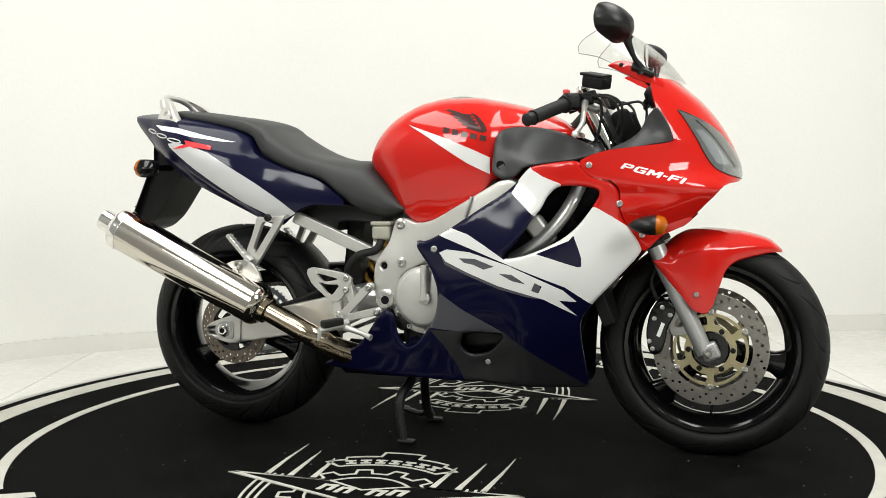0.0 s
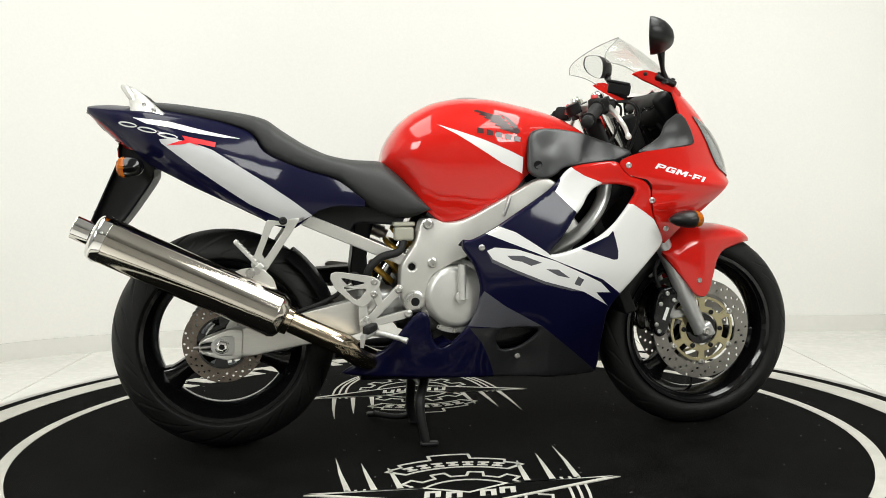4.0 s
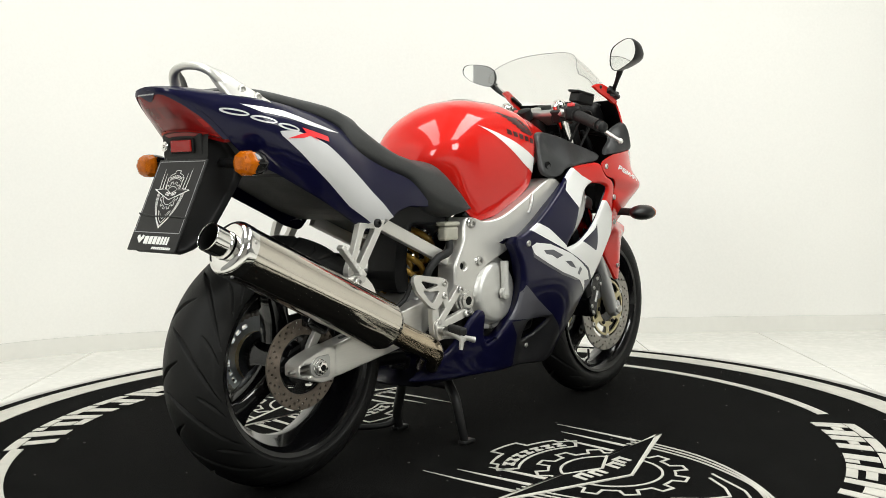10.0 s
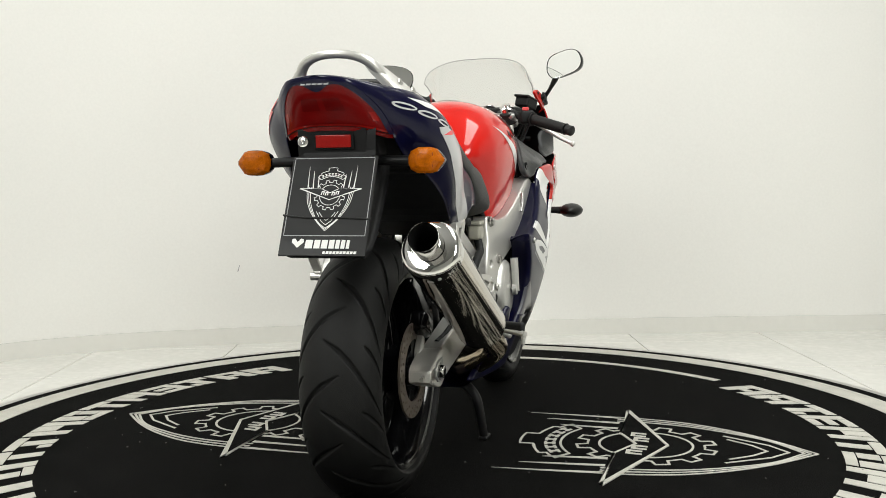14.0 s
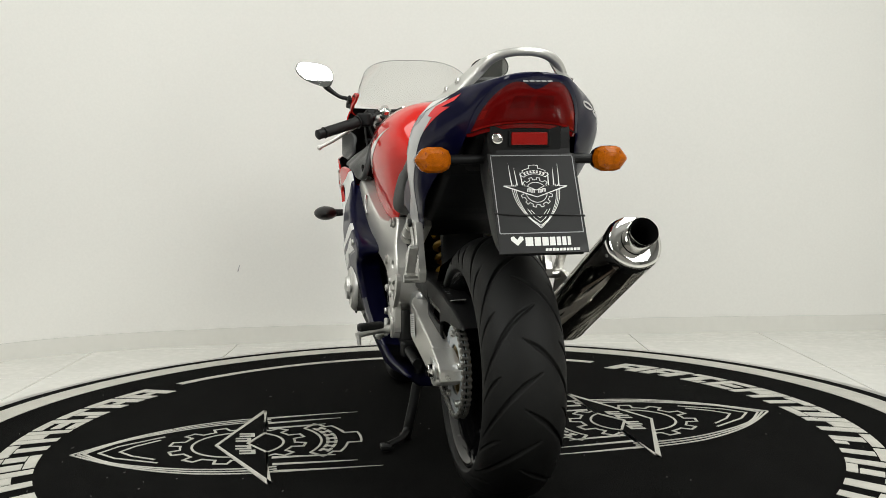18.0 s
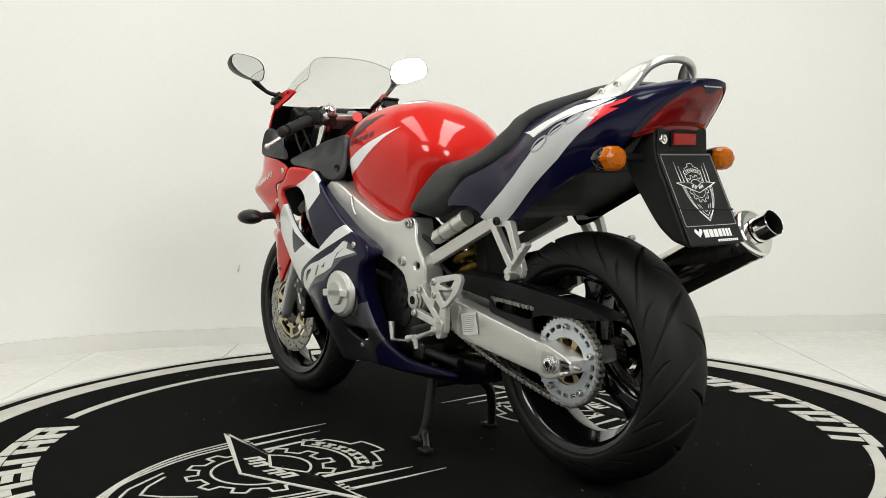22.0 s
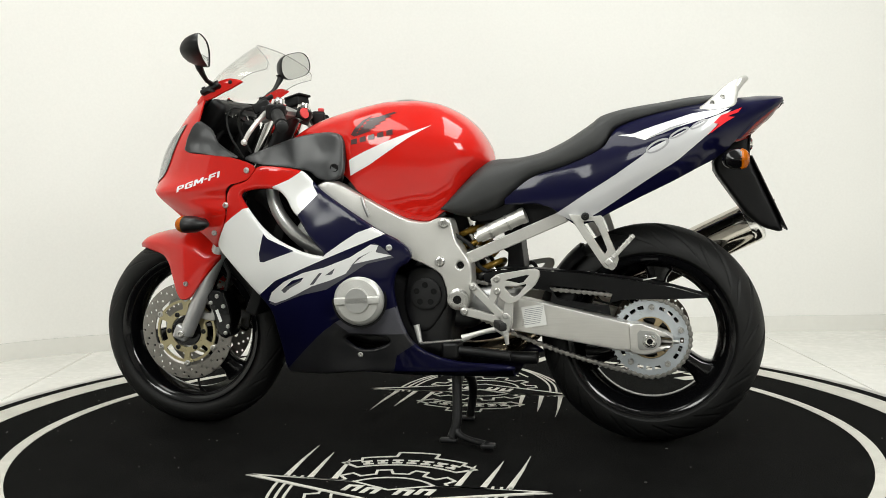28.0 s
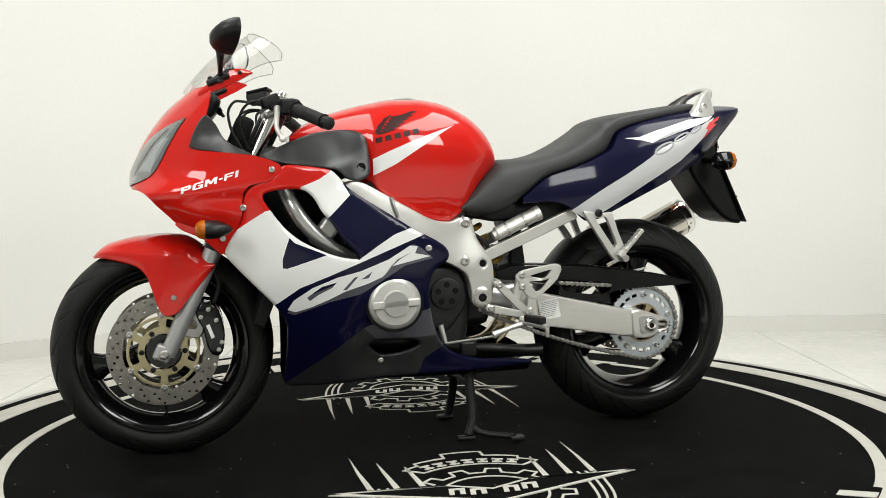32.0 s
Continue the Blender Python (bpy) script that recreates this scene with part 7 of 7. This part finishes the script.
    for x, z in ((-0.175, 0.600), (-0.225, 0.623)):
        part("reservoir_clamp", tube([(x, 0.128, z), (x - 0.006, 0.128, z + 0.003)], 0.0225, 18, 1), "bolt", rs)
    # black gear between engine and wheel
    part("inner_mudguard", plate([(-0.185, 0.65), (-0.245, 0.65), (-0.252, 0.56), (-0.262, 0.485), (-0.25, 0.44), (-0.20, 0.44), (-0.215, 0.52), (-0.205, 0.58)], -0.05, 0.05, (), 0.01, 1), "plastic", BIKE, "black inner mudguard ahead of the rear wheel")
    part("battery_box", plate([(-0.10, 0.665), (-0.24, 0.68), (-0.36, 0.69), (-0.42, 0.665), (-0.38, 0.648), (-0.30, 0.613), (-0.258, 0.596), (-0.25, 0.63), (-0.12, 0.62)], -0.105, 0.105, (), 0.012, 1), "plastic", BIKE, "black tray under the seat")
    part("fluid_bottle", merge(box((0.055, 0.035, 0.04), pose(-0.115, -0.125, 0.598), 0.008), box((0.06, 0.038, 0.012), pose(-0.115, -0.125, 0.624), 0.004)), "bottle", BIKE, "milky brake fluid bottle")
    part("vacuum_hose", tube([(-0.115, -0.128, 0.585), (-0.13, -0.14, 0.55), (-0.18, -0.145, 0.535), (-0.215, -0.14, 0.50), (-0.215, -0.13, 0.46)], 0.011, 12), "grip", BIKE, "thick black rubber hose")
    part("brake_hose", tube([(-0.23, -0.135, 0.47), (-0.26, -0.13, 0.49), (-0.31, -0.135, 0.43), (-0.45, -0.13, 0.378), (-0.52, -0.12, 0.36)], 0.006, 10), "grip", BIKE, "black rear brake hose")
    part("starter_cable", tube([(-0.06, 0.13, 0.60), (-0.12, 0.12, 0.56), (-0.14, 0.10, 0.50), (-0.20, 0.09, 0.47)], 0.006, 10), "grip", BIKE, "black electric cable")
    cal = part("rear_caliper", box((0.07, 0.045, 0.05), pose(-0.575, -0.098, 0.410, 0, 30, 0), 0.012), "gloss_black", BIKE, "black rear brake caliper")
    part("caliper_stay", plate([(-0.545, 0.402), (-0.565, 0.41), (-0.61, 0.34), (-0.59, 0.33)], -0.092, -0.104, (), 0.003, 1), "cast", cal)
    # exhaust
    a, b = Vector((-0.445, -0.216, 0.386)), Vector((-0.908, -0.218, 0.613))
    ax = (b - a).normalized()
    L = (b - a).length
    can = part("silencer", lathe([(0.0, 0.030), (0.0, 0.046), (0.010, 0.056), (0.022, 0.0605), (0.026, 0.0615), (0.030, 0.0605), (L - 0.026, 0.0605)], a, ax, 72), "steel", BIKE, "polished steel silencer can")
    part("end_cap", lathe([(L - 0.027, 0.0605), (L - 0.026, 0.0616), (L - 0.006, 0.0616), (L - 0.001, 0.0606), (L + 0.004, 0.0582), (L + 0.008, 0.0545), (L + 0.0105, 0.049), (L + 0.0115, 0.042), (L + 0.012, 0.0315)], a, ax, 72), "chrome", can, "bright domed silencer end cap")
    for k in range(4):
        q = math.radians(90 * k + 20)
        u = Vector((0, 1, 0)); v = ax.cross(u).normalized()
        part("cap_rivet", lathe([(0, 0.004), (0.0015, 0.0035), (0.002, 0.0005)], a + ax * (L - 0.014) + (u * math.cos(q) + v * math.sin(q)) * 0.0617, u * math.cos(q) + v * math.sin(q), 10), "bolt", can)
    part("tail_pipe", lathe([(L + 0.015, 0.0312), (L + 0.058, 0.0312), (L + 0.0600, 0.0308), (L + 0.0608, 0.0302), (L + 0.0600, 0.0296), (L + 0.056, 0.0292), (L + 0.030, 0.0290)], a, ax, 48), "chrome", can, "polished tail pipe")
    part("pipe_bore", lathe([(L + 0.0575, 0.0289), (L + 0.045, 0.0284), (L + 0.01, 0.0260), (L - 0.03, 0.021), (L - 0.05, 0.0005)], a, ax, 32), "dark", can)
    part("clamp", lathe([(-0.018, 0.034), (-0.016, 0.038), (0.004, 0.040), (0.006, 0.034)], a, ax, 40), "pipe", can)
    part("link_pipe", tube([a - ax * -0.01, a - ax * 0.08, a - ax * 0.17, Vector((-0.245, -0.170, 0.272)), Vector((-0.17, -0.10, 0.235)), Vector((-0.02, -0.05, 0.222))], [0.030, 0.030, 0.031, 0.032, 0.034, 0.034], 24), "pipe", can, "heat-tinted link pipe")
    part("silencer_strap", plate([(-0.50, 0.520), (-0.548, 0.520), (-0.585, 0.505), (-0.56, 0.485), (-0.46, 0.455), (-0.47, 0.49)], -0.188, -0.196, (), 0.002, 1), "alu", can)
    part("strap_bolt", bolt_mesh(Vector((-0.530, -0.196, 0.507)), (0, -1, 0), 0.013, 0.012), "bolt", can)
    # centre stand
    st = part("centre_stand", merge(
        tube([(-0.068, 0.085, 0.225), (-0.073, 0.105, 0.12), (-0.074, 0.120, 0.055), (-0.062, 0.127, 0.014)], [0.014, 0.014, 0.014, 0.015], 14),
        tube([(-0.050, -0.040, 0.200), (-0.058, -0.070, 0.165), (-0.074, -0.108, 0.130), (-0.074, -0.122, 0.08), (-0.062, -0.130, 0.010)], [0.013, 0.014, 0.014, 0.013, 0.012], 14),
        tube([(-0.060, -0.075, 0.160), (-0.070, 0.095, 0.165)], 0.012, 12, 1)), "iron", BIKE, "black tubular centre stand")
    for s in (1, -1):
        part("stand_foot", box((0.050, 0.026, 0.012), pose(-0.052, s * 0.130, 0.0065), 0.004), "iron", st)
    part("stand_tang", merge(tube([(-0.074, 0.118, 0.060), (-0.078, 0.130, 0.030), (-0.11, 0.150, 0.018), (-0.165, 0.190, 0.018), (-0.176, 0.20, 0.018)], [0.011, 0.010, 0.009, 0.009, 0.011], 12), box((0.04, 0.03, 0.014), pose(-0.180, 0.204, 0.016), 0.004)), "iron", st)
    part("stand_spring", tube([(-0.11, 0.06, 0.20), (-0.15, 0.07, 0.215)], 0.008, 10, 1), "iron", st)
    part("lower_linkage", merge(tube([(0.03, 0.10, 0.262), (-0.10, 0.12, 0.262), (-0.23, 0.12, 0.250)], 0.014, 12), box((0.05, 0.08, 0.05), pose(-0.06, 0.10, 0.262), 0.01), tube([(-0.11, 0.06, 0.235), (-0.30, 0.075, 0.240)], 0.018, 12, 1)), "engine", BIKE, "black side-stand bracket and linkage")
    for x in (0.035, -0.012, -0.09):
        part("drain_hose", tube([(x, 0.07, 0.21), (x - 0.004, 0.075, 0.175)], 0.005, 8, 1), "grip", BIKE, "short black drain hose")


build_rear()


# -- handlebars and clocks --
def build_cockpit():
    for s in (1, -1):
        inner, end = Vector((0.452, s * 0.125, 0.956)), Vector((0.350, s * 0.322, 0.892))
        d = (end - inner).normalized()
        bar = part("handlebar", merge(tube([inner - d * 0.01, end], 0.011, 14, 1), lathe([(-0.018, 0.032), (0.018, 0.032), (0.020, 0.026), (0.020, 0.0005)], Vector((0.458, s * 0.102, 0.945)), FORK_DIR, 24)), "iron", BIKE, "black clip-on handlebar")
        g0 = inner + d * 0.085
        rib = []
        for k in range(17):
            t = k / 16
            rib += [(0.125 * t, 0.0165), (0.125 * t + 0.004, 0.0175)]
        part("grip", lathe([(-0.004, 0.012), (-0.004, 0.022), (0.0, 0.0225)] + rib + [(0.132, 0.019), (0.132, 0.010)], g0, d, 24), "grip", bar, "ribbed black rubber grip")
        part("bar_end", lathe([(0.0, 0.015), (0.022, 0.0165), (0.026, 0.012), (0.026, 0.0005)], g0 + d * 0.134, d, 18), "iron", bar)
        part("switch_housing", merge(box((0.044, 0.048, 0.044), Matrix.Translation(inner + d * 0.055) @ pose(0, 0, 0, 0, 0, s * -27), 0.009)), "plastic", bar, "black switch housing")
        if s < 0:
            part("kill_switch", box((0.016, 0.02, 0.012), Matrix.Translation(inner + d * 0.055 + Vector((-0.012, 0, 0.026))), 0.003), "red_tag", bar, "red kill switch")
        lever = [inner + d * 0.045 + Vector((0.030, 0, -0.006)), inner + d * 0.09 + Vector((0.055, s * 0.01, -0.018)), inner + d * 0.15 + Vector((0.085, s * 0.012, -0.035)), Vector((0.462, s * 0.318, 0.852))]
        lv = part("hand_lever", tube(lever, [0.010, 0.007, 0.0065, 0.006], 10, 8), "alu", bar, "polished hand lever")
        part("lever_ball", lathe([(-0.009, 0.001), (-0.006, 0.007), (0.0, 0.009), (0.006, 0.007), (0.009, 0.001)], lever[-1], (0, 0, 1), 12), "alu", lv)
        part("lever_perch", box((0.05, 0.03, 0.028), Matrix.Translation(inner + d * 0.03 + Vector((0.02, 0, 0.0))), 0.007), "plastic", bar)
    part("brake_reservoir", merge(box((0.062, 0.052, 0.032), pose(0.492, -0.160, 0.990, 6, 12, -20), 0.006), box((0.066, 0.056, 0.008), pose(0.490, -0.160, 1.008, 6, 12, -20), 0.003)), "plastic", BIKE, "black square brake fluid reservoir")
    part("clutch_bracket", box((0.05, 0.03, 0.03), pose(0.480, 0.15, 0.958, 0, 20, 15), 0.006), "plastic", BIKE, "black clutch bracket")
    tc = part("steering_stem", lathe([(0, 0.028), (0.012, 0.028), (0.016, 0.018), (0.016, 0.0005)], (0.455, 0, 0.948), FORK_DIR, 24), "bolt", BIKE, "steering stem nut and ignition switch")
    part("ignition_switch", lathe([(0, 0.024), (0.03, 0.023), (0.032, 0.018), (0.032, 0.0005)], (0.415, 0.0, 0.930), FORK_DIR, 20), "plastic", tc)
    part("key_tag", lathe([(0, 0.016), (0.004, 0.016), (0.004, 0.0005)], (0.398, 0.028, 0.945), (-0.8, 0.4, 0.2), 20), "red_tag", tc, "round red key tag")
    for s in (1, -1):
        part("fork_cap", lathe([(0, 0.022), (0.018, 0.022), (0.022, 0.014), (0.030, 0.012), (0.030, 0.0005)], Vector((0.452, s * 0.102, 0.958)), FORK_DIR, 18), "chrome", BIKE, "chromed fork cap")
    cl = part("instrument_pod", merge(box((0.06, 0.26, 0.10), pose(0.652, 0, 0.940, 0, -38, 0), 0.02)), "plastic", BIKE, "black instrument pod with round dials")
    for y, r in ((0.0, 0.046), (0.085, 0.034), (-0.085, 0.034)):
        n = Vector((-0.79, 0, 0.616))
        c = Vector((0.652, y, 0.940)) + n * 0.031
        dial = part("dial", lathe([(0, r), (0.004, r), (0.005, r * 0.92), (0.002, r * 0.9), (0.002, 0.0005)], c, n, 32), "iron", cl, "dark round dial in a metal ring")
        part("dial_ring", lathe([(0.003, r * 1.03), (0.007, r * 1.0), (0.005, r * 0.94)], c, n, 32), "chrome", dial)
    part("cluster_stay", merge(tube([(0.645, 0.06, 0.90), (0.67, 0.07, 0.86), (0.70, 0.08, 0.80)], 0.008, 8), tube([(0.645, -0.06, 0.90), (0.67, -0.07, 0.86), (0.70, -0.08, 0.80)], 0.008, 8), tube([(0.68, -0.14, 0.88), (0.69, 0, 0.90), (0.68, 0.14, 0.88)], 0.008, 8)), "iron", BIKE, "black fairing stay tubes")
    part("head_tube", merge(tube([(0.60, 0, 0.66), (0.455, 0, 0.94)], 0.034, 18, 1), box((0.20, 0.26, 0.10), pose(0.42, 0, 0.77, 0, -20, 0), 0.03)), "engine", BIKE, "black steering head and air box snout")
    cables = [[(0.49, 0.150, 0.945), (0.551, 0.15, 0.957), (0.573, 0.15, 0.955), (0.587, 0.15, 0.935), (0.588, 0.15, 0.913), (0.580, 0.148, 0.879), (0.564, 0.145, 0.848), (0.545, 0.14, 0.815)],
              [(0.47, -0.16, 0.950), (0.52, -0.16, 0.955), (0.555, -0.15, 0.925), (0.545, -0.12, 0.84), (0.50, -0.12, 0.76)],
              [(0.48, -0.17, 0.955), (0.53, -0.17, 0.945), (0.55, -0.15, 0.90), (0.53, -0.13, 0.84), (0.52, -0.12, 0.78)],
              [(0.45, 0.15, 0.95), (0.53, 0.155, 0.955), (0.56, 0.13, 0.90), (0.52, 0.10, 0.80)],
              [(0.45, -0.14, 0.95), (0.50, -0.15, 0.94), (0.49, -0.12, 0.86), (0.45, -0.10, 0.80)]]
    for c in cables:
        part("control_cable", tube(c, 0.0036, 8), "grip", BIKE, "black control cable")
    part("wiring_boot", box((0.05, 0.04, 0.12), pose(0.560, 0.08, 0.865, 0, -22, 0), 0.014), "dark", BIKE, "black wiring boot by the fork")
    part("wiring_boot", box((0.05, 0.04, 0.12), pose(0.560, -0.08, 0.865, 0, -22, 0), 0.014), "dark", BIKE, "black wiring boot by the fork")


build_cockpit()


# ---- motion: the turntable carries the motorcycle round ----
def motions():
    rows, rows2 = [], []
    for k in range(33):
        m = Matrix.Rotation(turn_at(k), 4, "Z")
        rows.append((k, m))
        rows2.append((k, m @ Matrix.Translation((0, -0.018, 0))))
    walk(TURNTABLE, rows)
    walk(BIKE, rows2)


motions()
